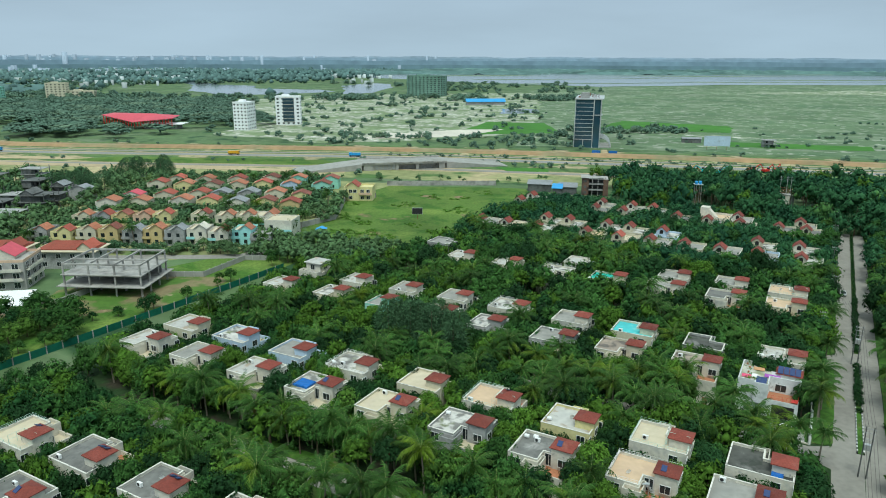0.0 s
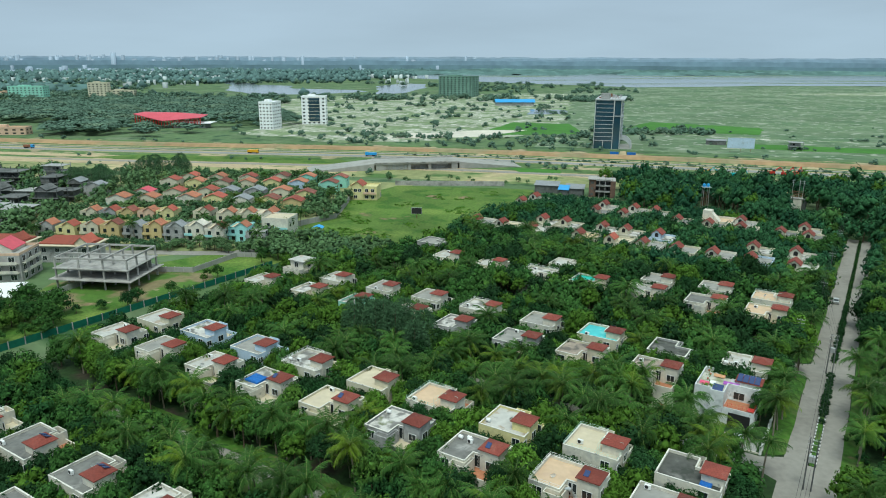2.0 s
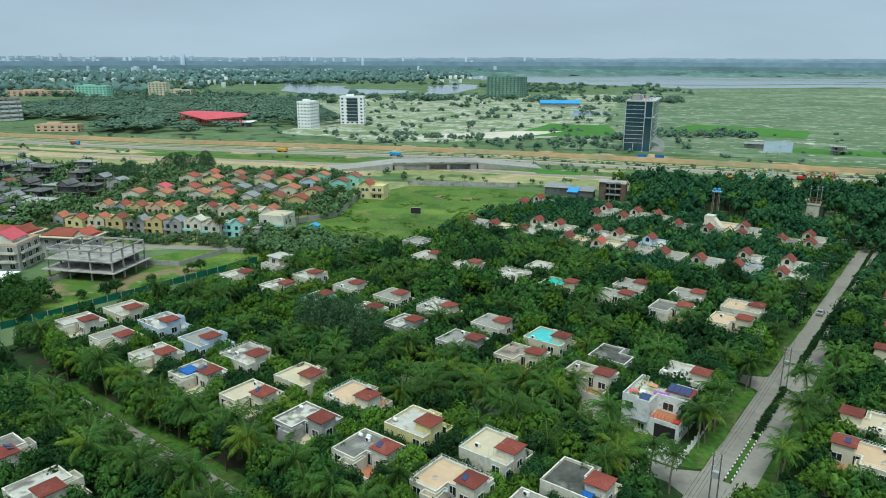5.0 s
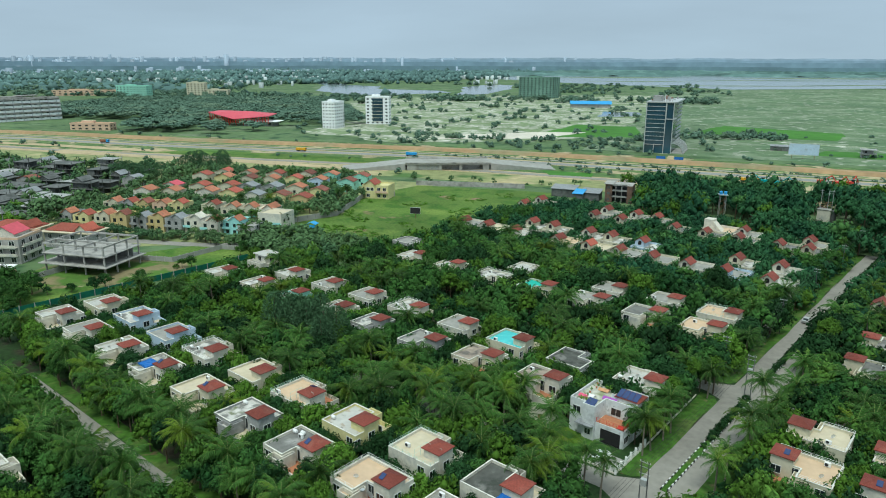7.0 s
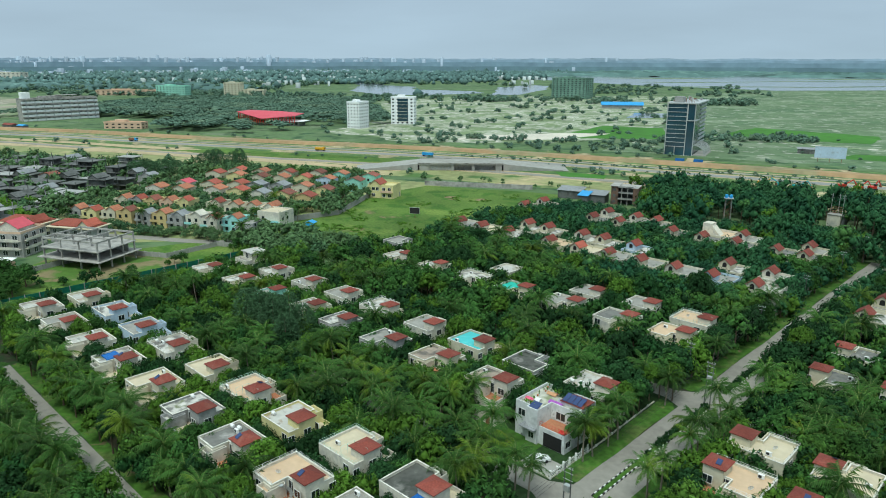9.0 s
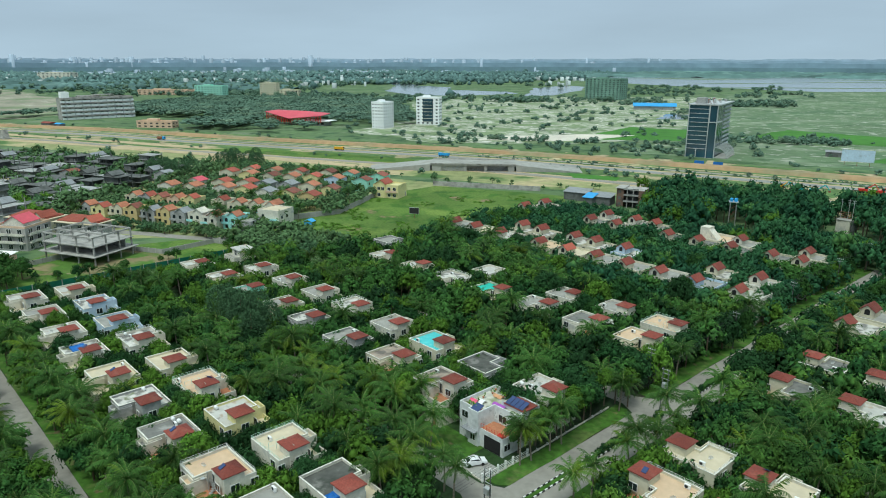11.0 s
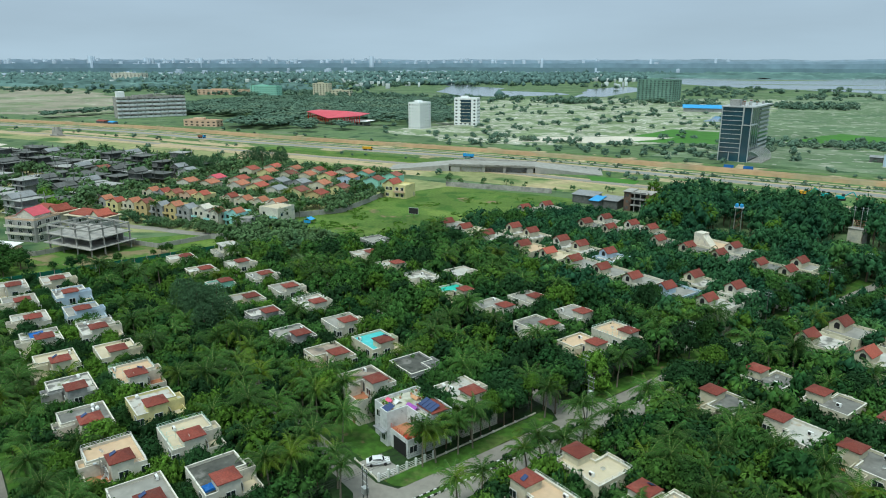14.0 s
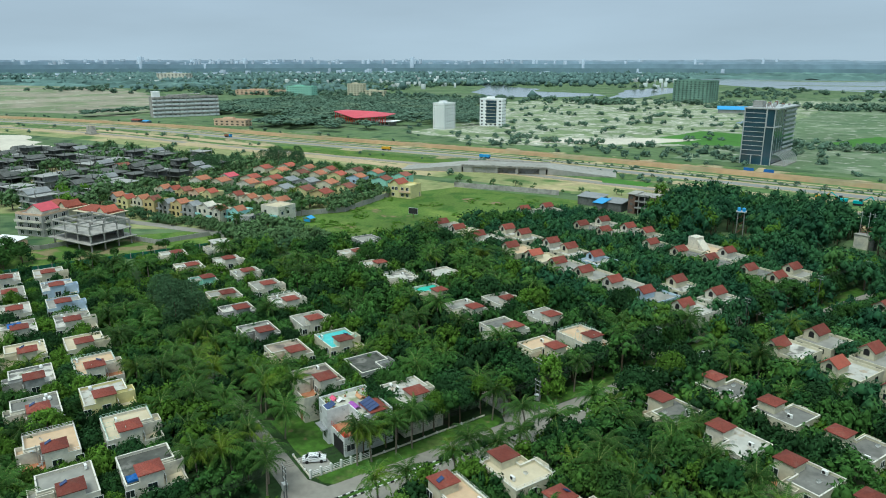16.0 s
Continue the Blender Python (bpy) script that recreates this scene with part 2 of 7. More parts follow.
    "plots": mat("sand_filled_plots", (0.32, 0.335, 0.255), 0.95, 0.18, 0.2, 0.02, (((0.58, 0.56, 0.50), 0.11, 0.57, 0.05), ((0.17, 0.225, 0.11), 0.035, 0.49, 0.06), ((0.14, 0.195, 0.095), 0.13, 0.54, 0.04))),
    "marsh": mat("marsh_grass", (0.115, 0.172, 0.088), 0.95, 0.18, 0.12, 0.01, (((0.165, 0.21, 0.13), 0.02, 0.52, 0.07), ((0.085, 0.145, 0.07), 0.012, 0.52, 0.1), ((0.30, 0.32, 0.25), 0.09, 0.58, 0.05), ((0.07, 0.12, 0.055), 0.05, 0.60, 0.05))),
    "bare": mat("bare_brown_plain", (0.26, 0.24, 0.18), 0.95, 0.18, 0.05, 0.008, (((0.36, 0.34, 0.27), 0.02, 0.56, 0.1), ((0.16, 0.20, 0.105), 0.010, 0.50, 0.06), ((0.40, 0.38, 0.31), 0.06, 0.62, 0.04))),
    "roadgrass": mat("scrubby_roadside_grass", (0.10, 0.165, 0.05), 0.95, 0.25, 0.25, 0.03, (((0.055, 0.11, 0.035), 0.12, 0.5, 0.08), ((0.36, 0.30, 0.18), 0.05, 0.55, 0.06))),
    "sand": mat("pale_sand", (0.56, 0.52, 0.44), 0.95, 0.1, 0.2, 0.03),
    "water": mat("grey_water", (0.16, 0.19, 0.20), 0.12, 0.08, 0.01, 0.004, spec=0.5),
    # plants
    "bark": mat("tree_bark", (0.12, 0.09, 0.06), 0.95, 0.2, 4.0, 0.5),
    "palmbark": mat("palm_bark", (0.21, 0.18, 0.14), 0.95, 0.2, 5.0, 0.5),
    "leaf": mat("broad_leaves", (0.035, 0.086, 0.019), 0.7, 0.22, 1.6, 0.07, (((0.015, 0.047, 0.014), 0.08, 0.48, 0.12), ((0.070, 0.136, 0.022), 0.06, 0.56, 0.08)), island=0.32, obrand=0.3, spec=0.06),
    # lighter than the garden leaves: haze over the town is painted in
    "town_leaf": mat("haze_paled_leaves", (0.090, 0.158, 0.064), 0.75, 0.22, 1.2, 0.06, (((0.050, 0.102, 0.046), 0.06, 0.5, 0.12), ((0.115, 0.18, 0.06), 0.05, 0.60, 0.08)), island=0.3, spec=0.1),
    # blue added to these greens for the haze over the far rows
    "leaf_mid": mat("haze_tinted_garden_leaves", (0.034, 0.098, 0.038), 0.75, 0.2, 1.2, 0.06, (((0.020, 0.068, 0.032), 0.07, 0.46, 0.1), ((0.060, 0.134, 0.036), 0.06, 0.58, 0.08)), island=0.25, spec=0.08),
    "leaf_lime": mat("yellow_green_leaves", (0.082, 0.166, 0.022), 0.7, 0.2, 1.6, 0.1, island=0.28, obrand=0.25, spec=0.06),
    "leaf_dark": mat("dark_leaves", (0.020, 0.055, 0.018), 0.7, 0.22, 1.6, 0.05, island=0.3, obrand=0.25, spec=0.06),
    "frond": mat("palm_fronds", (0.040, 0.096, 0.017), 0.6, 0.15, 0.6, 0.12, (((0.085, 0.135, 0.010), 0.1, 0.57, 0.1),), island=0.3, obrand=0.35, spec=0.12),
    "frond_rib": mat("palm_frond_ribs", (0.16, 0.19, 0.05), 0.5, 0.15, 0.6, 0.12, obrand=0.3, spec=0.3),
    "needle": mat("casuarina_needles", (0.060, 0.120, 0.056), 0.8, 0.15, 0.6, 0.1, island=0.3, spec=0.1),
    # distant greens, paled and blued: aerial haze is put into their colour
    "hazy_leaf": mat("haze_tinted_woods", (0.100, 0.165, 0.155), 0.9, 0.2, 0.02, 0.004, (((0.125, 0.195, 0.18), 0.01, 0.54, 0.1),), island=0.25, spec=0.0),
    "far_plain": mat("haze_tinted_plain", (0.115, 0.18, 0.165), 0.95, 0.2, 0.01, 0.002, (((0.15, 0.21, 0.19), 0.004, 0.54, 0.1),), spec=0.0),
    "far_leaf": mat("haze_tinted_foliage", (0.100, 0.165, 0.118), 0.85, 0.12, 0.06, 0.008, (((0.145, 0.21, 0.14), 0.02, 0.54, 0.1),), island=0.15, spec=0.1),
}

# ---- geometry helpers ----
A = radians(29.0)  # bearing of the estate's streets
GZ = -2.4  # level of the estate's gardens and streets, below the plain round it


def est(u, v):
    """Estate grid (along the avenue, across it) to world."""
    return u * math.sin(A) + v * math.cos(A), u * math.cos(A) - v * math.sin(A)


def to_est(x, y):
    return x * math.sin(A) + y * math.cos(A), x * math.cos(A) - y * math.sin(A)


class Geo:
    """Collects faces of one part; fx, fy mirror it."""

    def __init__(self, fx=1, fy=1):
        self.v, self.f, self.fx, self.fy = [], [], fx, fy

    def add(self, verts, faces):
        n = len(self.v)
        self.v += [tuple(p) for p in verts]
        self.f += [tuple(i + n for i in f) for f in faces]
        return self

    def box(self, x0, y0, z0, x1, y1, z1):
        return self.add([(x0, y0, z0), (x1, y0, z0), (x1, y1, z0), (x0, y1, z0), (x0, y0, z1), (x1, y0, z1), (x1, y1, z1), (x0, y1, z1)],
                        [(3, 2, 1, 0), (4, 5, 6, 7), (0, 1, 5, 4), (1, 2, 6, 5), (2, 3, 7, 6), (3, 0, 4, 7)])

    def prism(self, poly, z0, z1):
        n = len(poly)
        return self.add([(*p, z0) for p in poly] + [(*p, z1) for p in poly],
                        [tuple(range(n))[::-1], tuple(range(n, 2 * n))] + [(i, (i + 1) % n, n + (i + 1) % n, n + i) for i in range(n)])

    def ring(self, poly, t, z0, z1):
        """A wall of thickness t inside a counter-clockwise outline."""
        inner, n = inset(poly, t), len(poly)
        vs = [(*p, z) for z in (z0, z1) for ring in (poly, inner) for p in ring]
        fs = []
        for i in range(n):
            j = (i + 1) % n
            fs += [(i, j, 2 * n + j, 2 * n + i), (n + j, n + i, 3 * n + i, 3 * n + j), (2 * n + i, 2 * n + j, 3 * n + j, 3 * n + i), (j, i, n + i, n + j)]
        return self.add(vs, fs)

    def hip(self, x0, y0, x1, y1, z0, z1, lip=0.14):
        w, d = x1 - x0, y1 - y0
        r = min(w, d) / 2 * 0.92
        a, b = ((x0 + r, (y0 + y1) / 2), (x1 - r, (y0 + y1) / 2)) if w >= d else (((x0 + x1) / 2, y0 + r), ((x0 + x1) / 2, y1 - r))
        c = [(x0, y0), (x1, y0), (x1, y1), (x0, y1)]
        vs = [(*p, z0 - lip) for p in c] + [(*p, z0) for p in c] + [(*a, z1), (*b, z1)]
        top = [(4, 5, 9, 8), (5, 6, 9), (6, 7, 8, 9), (7, 4, 8)] if w >= d else [(4, 5, 8), (5, 6, 9, 8), (6, 7, 9), (7, 4, 8, 9)]
        return self.add(vs, [(3, 2, 1, 0)] + [(i, (i + 1) % 4, 4 + (i + 1) % 4, 4 + i) for i in range(4)] + top)

    def gable_walls(self, x0, y0, x1, y1, z0, z1, zr):
        """Walls with gable ends to -y and +y."""
        m = (x0 + x1) / 2
        vs = [(x0, y0, z0), (x1, y0, z0), (x1, y0, z1), (m, y0, zr), (x0, y0, z1), (x0, y1, z0), (x1, y1, z0), (x1, y1, z1), (m, y1, zr), (x0, y1, z1)]
        return self.add(vs, [(0, 1, 2, 3, 4), (9, 8, 7, 6, 5), (1, 6, 7, 2), (5, 0, 4, 9), (2, 7, 8, 3), (3, 8, 9, 4)])

    def gable_roof(self, x0, y0, x1, y1, z1, zr, over=0.4, t=0.16):
        m, s = (x0 + x1) / 2, (zr - z1) / ((x1 - x0) / 2)
        a, b, e = x0 - over, x1 + over, z1 - over * s
        y0, y1 = y0 - over, y1 + over
        vs = [(p[0], y, p[1] + dz) for y in (y0, y1) for dz in (0.02, t) for p in ((a, e), (m, zr), (b, e))]
        fs = [(0, 1, 4, 3), (1, 2, 5, 4), (9, 10, 7, 6), (10, 11, 8, 7), (3, 4, 10, 9), (4, 5, 11, 10), (1, 0, 6, 7), (2, 1, 7, 8), (0, 3, 9, 6), (5, 2, 8, 11)]
        return self.add(vs, fs)

    def beam(self, a, b, r, n=6, r2=None):
        """A round bar from a to b."""
        a, b = Vector(a), Vector(b)
        q = (b - a).to_track_quat("Z", "Y")
        r2 = r if r2 is None else r2
        vs = [a + q @ Vector((math.cos(k * math.tau / n) * r, math.sin(k * math.tau / n) * r, 0)) for k in range(n)]
        vs += [b + q @ Vector((math.cos(k * math.tau / n) * r2, math.sin(k * math.tau / n) * r2, 0)) for k in range(n)]
        return self.add(vs, [tuple(range(n))[::-1], tuple(range(n, 2 * n))] + [(k, (k + 1) % n, n + (k + 1) % n, n + k) for k in range(n)])

    def tube(self, pts, r, n=5):
        """One bent round bar through the points."""
        pts, vs, fs = [Vector(p) for p in pts], [], []
        for i, p in enumerate(pts):
            d = (pts[min(i + 1, len(pts) - 1)] - pts[max(i - 1, 0)]).normalized()
            q = d.to_track_quat("Z", "Y")
            vs += [p + q @ Vector((math.cos(k * math.tau / n) * r, math.sin(k * math.tau / n) * r, 0)) for k in range(n)]
        for i in range(len(pts) - 1):
            fs += [(i * n + k, i * n + (k + 1) % n, (i + 1) * n + (k + 1) % n, (i + 1) * n + k) for k in range(n)]
        m = (len(pts) - 1) * n
        return self.add(vs, fs + [tuple(range(n))[::-1], tuple(range(m, m + n))])

    def mesh(self, name, material):
        me = bpy.data.meshes.new(name)
        flip = self.fx * self.fy < 0
        me.from_pydata([(x * self.fx, y * self.fy, z) for x, y, z in self.v], [], [f[::-1] for f in self.f] if flip else self.f)
        me.materials.append(M[material])
        return me

    def part(self, name, material, parent=None, label=""):
        ob = new(name, self.mesh(name, material))
        ob.parent = parent
        return tagged(ob, label) if label else ob


def inset(poly, t):
    out, n = [], len(poly)
    for i in range(n):
        p, a, b = Vector(poly[i]), Vector(poly[i - 1]), Vector(poly[(i + 1) % n])
        d1, d2 = (p - a).normalized(), (b - p).normalized()
        n1, n2 = Vector((-d1.y, d1.x)), Vector((-d2.y, d2.x))
        k = 1 + n1.dot(n2)
        out.append(tuple(p + (n1 + n2) * (t / max(k, 0.3))))
    return out


def empty(name, m, label, category, group=""):
    ob = new(name)
    ob.empty_display_size = 0.5
    ob.matrix_basis = m
    return tagged(ob, label, category, group)


shared = {}


def window(parent, x, y, z, nx, ny, w=1.3, h=1.3, fx=1, fy=1, frame_mat="rail_white", hood=False, plain=False):
    """A framed window at the middle of a wall's opening, facing (nx, ny) in the thing's plan."""
    key = ("window", w, h, frame_mat, hood, plain)
    if key not in shared:
        g = Geo().box(-w / 2 - 0.08, -0.06, -h / 2 - 0.08, w / 2 + 0.08, 0.02, -h / 2).box(-w / 2 - 0.08, -0.06, h / 2, w / 2 + 0.08, 0.02, h / 2 + 0.08)
        g.box(-w / 2 - 0.08, -0.06, -h / 2, -w / 2, 0.02, h / 2).box(w / 2, -0.06, -h / 2, w / 2 + 0.08, 0.02, h / 2).box(-0.03, -0.05, -h / 2, 0.03, 0.02, h / 2)
        if hood:
            g.box(-w / 2 - 0.25, -0.55, h / 2 + 0.15, w / 2 + 0.25, 0.02, h / 2 + 0.25)
        if plain:
            shared[key] = Geo().box(-w / 2, -0.04, -h / 2, w / 2, 0.015, h / 2).mesh("window", "glass"), None
        else:
            shared[key] = g.mesh("window", frame_mat), Geo().box(-w / 2, -0.02, -h / 2, w / 2, 0.015, h / 2).mesh("pane", "glass")
    nx, ny = nx * fx, ny * fy
    ob = new("window", shared[key][0])
    ob.parent = parent
    ob.matrix_basis = pose(x * fx, y * fy, z, 0, 0, math.degrees(math.atan2(nx, -ny)))
    if not plain:
        pane = new("pane", shared[key][1])
        pane.parent = ob
    return ob


def railing(parent, pts, z, h=0.8, material="rail_white", name="railing", step=1.6, fx=1, fy=1):
    g = Geo(fx, fy)
    for (x0, y0), (x1, y1) in zip(pts, pts[1:]):
        n = max(1, round(math.hypot(x1 - x0, y1 - y0) / step))
        for k in range(n + 1):
            x, y = x0 + (x1 - x0) * k / n, y0 + (y1 - y0) * k / n
            g.box(x - 0.025, y - 0.025, z, x + 0.025, y + 0.025, z + h)
        for zz in (h, h * 0.5):
            g.beam((x0, y0, z + zz), (x1, y1, z + zz), 0.025, 4)
    return g.part(name, material, parent)


def join_stuff(name, material, blocks, label, category, mats=None):
    """One object from many (verts, faces as quads or tris) numpy blocks."""
    vs = np.concatenate([b[0] for b in blocks])
    counts = np.concatenate([np.full(len(f), f.shape[1]) for b in blocks for f in b[1]])
    off, loops = 0, []
    for b in blocks:
        for f in b[1]:
            loops.append((f + off).ravel())
        off += len(b[0])
    loops = np.concatenate(loops)
    me = bpy.data.meshes.new(name)
    me.vertices.add(len(vs)), me.loops.add(len(loops)), me.polygons.add(len(counts))
    me.vertices.foreach_set("co", vs.astype(np.float32).ravel())
    me.loops.foreach_set("vertex_index", loops.astype(np.int32))
    me.polygons.foreach_set("loop_start", np.r_[0, np.cumsum(counts)[:-1]].astype(np.int32))
    me.update(calc_edges=True)
    me.materials.append(M[material])
    return tagged(new(name, me), label, category, "", "stuff")


def sheet(name, pts, z, material, label, category, rough=0.0, step=12.0, kind="structure", depth=0.3):
    """A flat piece of ground with an uneven edge and a skirt."""
    poly = []
    for i, p in enumerate(pts):
        q = pts[(i + 1) % len(pts)]
        n = max(1, int(math.hypot(q[0] - p[0], q[1] - p[1]) / step)) if rough else 1
        for k in range(n):
            x, y = p[0] + (q[0] - p[0]) * k / n, p[1] + (q[1] - p[1]) * k / n
            d = noise.noise_vector(Vector((x, y, 3.0)) / (step * 2.2)) * rough
            poly.append((x + d.x, y + d.y))
    bm = bmesh.new()
    top = [bm.verts.new((*p, z)) for p in poly]
    low = [bm.verts.new((*p, z - depth)) for p in poly]
    f = bm.faces.new(top)
    for i in range(len(top)):
        j = (i + 1) % len(top)
        bm.faces.new((top[i], low[i], low[j], top[j]))
    if f.normal.z < 0 or sum(a[0] * b[1] - b[0] * a[1] for a, b in zip(poly, poly[1:] + poly[:1])) < 0:
        bmesh.ops.reverse_faces(bm, faces=bm.faces[:])
    bmesh.ops.triangulate(bm, faces=[x for x in bm.faces if len(x.verts) > 4])
    me = bpy.data.meshes.new(name)
    bm.to_mesh(me)
    me.materials.append(M[material])
    return tagged(new(name, me), label, category, "", kind)


def strip(name, line, o0, o1, z, material, label, category, profile=None):
    """A band beside a line, between two offsets to its left; profile: (offset, height) pairs across it."""
    prof = profile or [(o0, z), (o1, z)]
    vs, fs, n = [], [], len(prof)
    for i, p in enumerate(line):
        a, b = Vector(line[max(i - 1, 0)]), Vector(line[min(i + 1, len(line) - 1)])
        d = (b - a).normalized()
        for o, h in prof:
            vs.append((p[0] - d.y * o, p[1] + d.x * o, h))
    for i in range(len(line) - 1):
        for k in range(n - 1):
            fs.append((i * n + k, i * n + n + k, i * n + n + k + 1, i * n + k + 1))
    me = bpy.data.meshes.new(name)
    me.from_pydata(vs, [], fs)
    me.materials.append(M[material])
    return tagged(new(name, me), label, category, "", "structure")


def smooth_line(pts, step=15.0):
    """A Catmull-Rom curve through plan points."""
    out = []
    for i in range(len(pts) - 1):
        p0, p1, p2, p3 = (Vector(pts[max(0, min(len(pts) - 1, i + k))]) for k in (-1, 0, 1, 2))
        n = max(1, int((p2 - p1).length / step))
        for k in range(n):
            t = k / n
            out.append(tuple(0.5 * (2 * p1 + (p2 - p0) * t + (2 * p0 - 5 * p1 + 4 * p2 - p3) * t * t + (3 * p1 - p0 - 3 * p2 + p3) * t ** 3)))
    return out + [tuple(pts[-1])]

# ---- the ground, roads and water ----
rim = [est(*p) for p in ((-420, -154.5), (-420, 420), (338, 420), (338, -122), (184, -122), (180, -154.5))]
pan = [est(*p) for p in ((-412, -150), (-412, 412), (330, 412), (330, -117), (179, -117), (174, -150))]
edge = [(-5000, -600, 0), (5000, -600, 0), (5000, 4900, 0), (-5000, 4900, 0)]
outer = [(*p, 0) for p in rim]
vs = outer + [(*p, GZ) for p in pan] + edge
fs = [tuple(range(6, 12))[::-1]] + [(i, (i + 1) % 6, 6 + (i + 1) % 6, 6 + i) for i in range(6)]
fs += [(0, 5, 12), (5, 15, 12), (5, 4, 15), (4, 3, 15), (3, 14, 15), (3, 2, 14), (2, 13, 14), (2, 1, 13), (1, 0, 13), (0, 12, 13)]
fs = [f if (vs[f[1]][0] - vs[f[0]][0]) * (vs[f[2]][1] - vs[f[0]][1]) - (vs[f[1]][1] - vs[f[0]][1]) * (vs[f[2]][0] - vs[f[0]][0]) > 0 else f[::-1] for f in fs[1:]] + [fs[0]]
ground = Geo().add(vs, fs).part("ground", "ground")
tagged(ground, "flat green plain of scrub, grass and bare soil", "ground", "", "structure")


def est_poly(*pts):
    return [est(*p) for p in pts]


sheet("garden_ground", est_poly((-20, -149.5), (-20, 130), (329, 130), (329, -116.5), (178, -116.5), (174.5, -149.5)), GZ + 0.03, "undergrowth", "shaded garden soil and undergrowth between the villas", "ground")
sheet("field", [(-66, 236), est(178, -157), est(186, -135), est(198, -124), est(240, -124), est(300, -124), est(330, -128), est(346, -140), (20, 376), (-30, 377), (-46, 345), (-46, 300), (-66, 285)], 0.05, "meadow", "open green meadow with worn earth patches", "field", 3.0)
sheet("lawn_strip", est_poly((79, -156), (79, -190), (150, -190), (200, -172), (198, -156)), 0.062, "meadow", "grassy building plot beside the concrete frame", "field", 2.0)
sheet("dirt_yard", [(-112, 184), (-84, 183), (-75, 194), (-66, 210), (-70, 216), (-90, 218), (-116, 200)], 0.09, "trodden", "trodden grass and earth round the concrete frame", "ground", 3.0, 6.0)
sheet("town_ground", [(-330, 200), (-110, 226), (-60, 246), (-40, 300), (-20, 385), (-60, 392), (-330, 405)], 0.02, "verge", "dusty ground between the town houses", "ground", 4.0)

# the avenue, its median and the side streets
sheet("road", est_poly((-20, 7.85), (-20, 12.0), (329, 12.0), (329, 7.85)), GZ + 0.08, "road", "pale worn concrete carriageway of the avenue", "road", 0.25, 5.0)
sheet("road_2", est_poly((-20, 13.0), (-20, 17.0), (329, 17.0), (329, 13.0)), GZ + 0.08, "road", "pale worn concrete carriageway of the avenue", "road", 0.25, 5.0)
sheet("median", est_poly((139, 12.0), (139, 13.0), (182.5, 13.0), (182.5, 12.0)), GZ + 0.2, "lawn", "grassy median strip of the avenue", "median", depth=0.3)
sheet("median_2", est_poly((191, 12.0), (191, 13.0), (329, 13.0), (329, 12.0)), GZ + 0.2, "lawn", "grassy median strip of the avenue", "median", depth=0.3)
sheet("verge", est_poly((139, 4.4), (139.6, 6.6), (141, 7.85), (177, 7.85), (179, 6.6), (179, 3.6)), GZ + 0.12, "lawn", "mown grass verge along the avenue", "verge", 0.5, 4.0)
sheet("verge_2", est_poly((187, 3.4), (187, 6.6), (189, 7.85), (326, 7.85), (326, 3.4)), GZ + 0.12, "lawn", "mown grass verge along the avenue", "verge", 0.5, 4.0)
sheet("verge_3", est_poly((-20, 17.0), (-20, 20.5), (329, 20.5), (329, 17.0)), GZ + 0.12, "lawn", "mown grass verge along the avenue", "verge", 0.5, 4.0)
sheet("crossing", est_poly((182.5, 12.0), (182.5, 13.0), (191, 13.0), (191, 12.0)), GZ + 0.076, "road", "gap in the avenue's median", "road")
sheet("crossing_2", est_poly((-20, 12.0), (-20, 13.0), (139, 13.0), (139, 12.0)), GZ + 0.076, "road", "gap in the avenue's median", "road")
STREETS = (84.0, 135.3, 183.0, 231.0, 280.0)
for k, u in enumerate(STREETS):
    sheet("street_%d" % (k + 1), est_poly((u - 2.3, -116), (u - 2.3, 4), (u - 4.4, 7.85), (u + 4.4, 7.85), (u + 2.3, 4), (u + 2.3, -116)), GZ + 0.06, "road", "narrow concrete side street under trees", "street")
    sheet("side_street_%d" % (k + 1), est_poly((u - 2.6, 17.0), (u - 2.6, 110), (u + 2.6, 110), (u + 2.6, 17.0)), GZ + 0.06, "road", "narrow concrete side street under trees", "street")
sheet("street_verge", est_poly((78.6, -116), (78.6, 3), (81.6, 3), (81.6, -116)), GZ + 0.05, "lawn", "mown grass verge of the side street", "verge", 0.6, 4.0)
sheet("street_verge_2", est_poly((86.4, -116), (86.4, 3), (89.4, 3), (89.4, -116)), GZ + 0.05, "lawn", "mown grass verge of the side street", "verge", 0.6, 4.0)
sheet("plot_lawn", est_poly((139.4, -19), (139.4, -3.5), (146.5, -3.5), (146.5, -19)), GZ + 0.1, "lawn", "small mown garden lawn in front of the villa", "lawn", 0.4, 3.0)
sheet("driveway", est_poly((138.6, -3.2), (138.6, 3.2), (143.2, 3.2), (143.2, -3.2)), GZ + 0.13, "concrete", "short paved driveway of the villa", "driveway")
sheet("town_street", [(-160, 232), (-96, 234), (-68, 235), (-62, 242), (-60, 262), (-64, 290), (-68, 290), (-65, 262), (-68, 247), (-72, 240), (-160, 237)], 0.08, "road", "sandy lane along the town houses", "street", 0.8, 6.0)

# the highway corridor
AXIS = smooth_line([(-1500, 330), (-1000, 500), (-740, 545), (-467, 555), (-280, 534), (-44, 516), (100, 489), (200, 466), (330, 432), (600, 350), (1000, 220), (1500, 40)], 20.0)
strip("embankment", AXIS, 0, 26, 0, "bank", "long ochre earth embankment along the highway", "embankment", [(6, 0.05), (9, 1.9), (17, 1.9), (21, 0.05)])
strip("bank_foot", AXIS, 0, 6, 0.05, "roadgrass", "dry grass at the foot of the embankment", "verge")
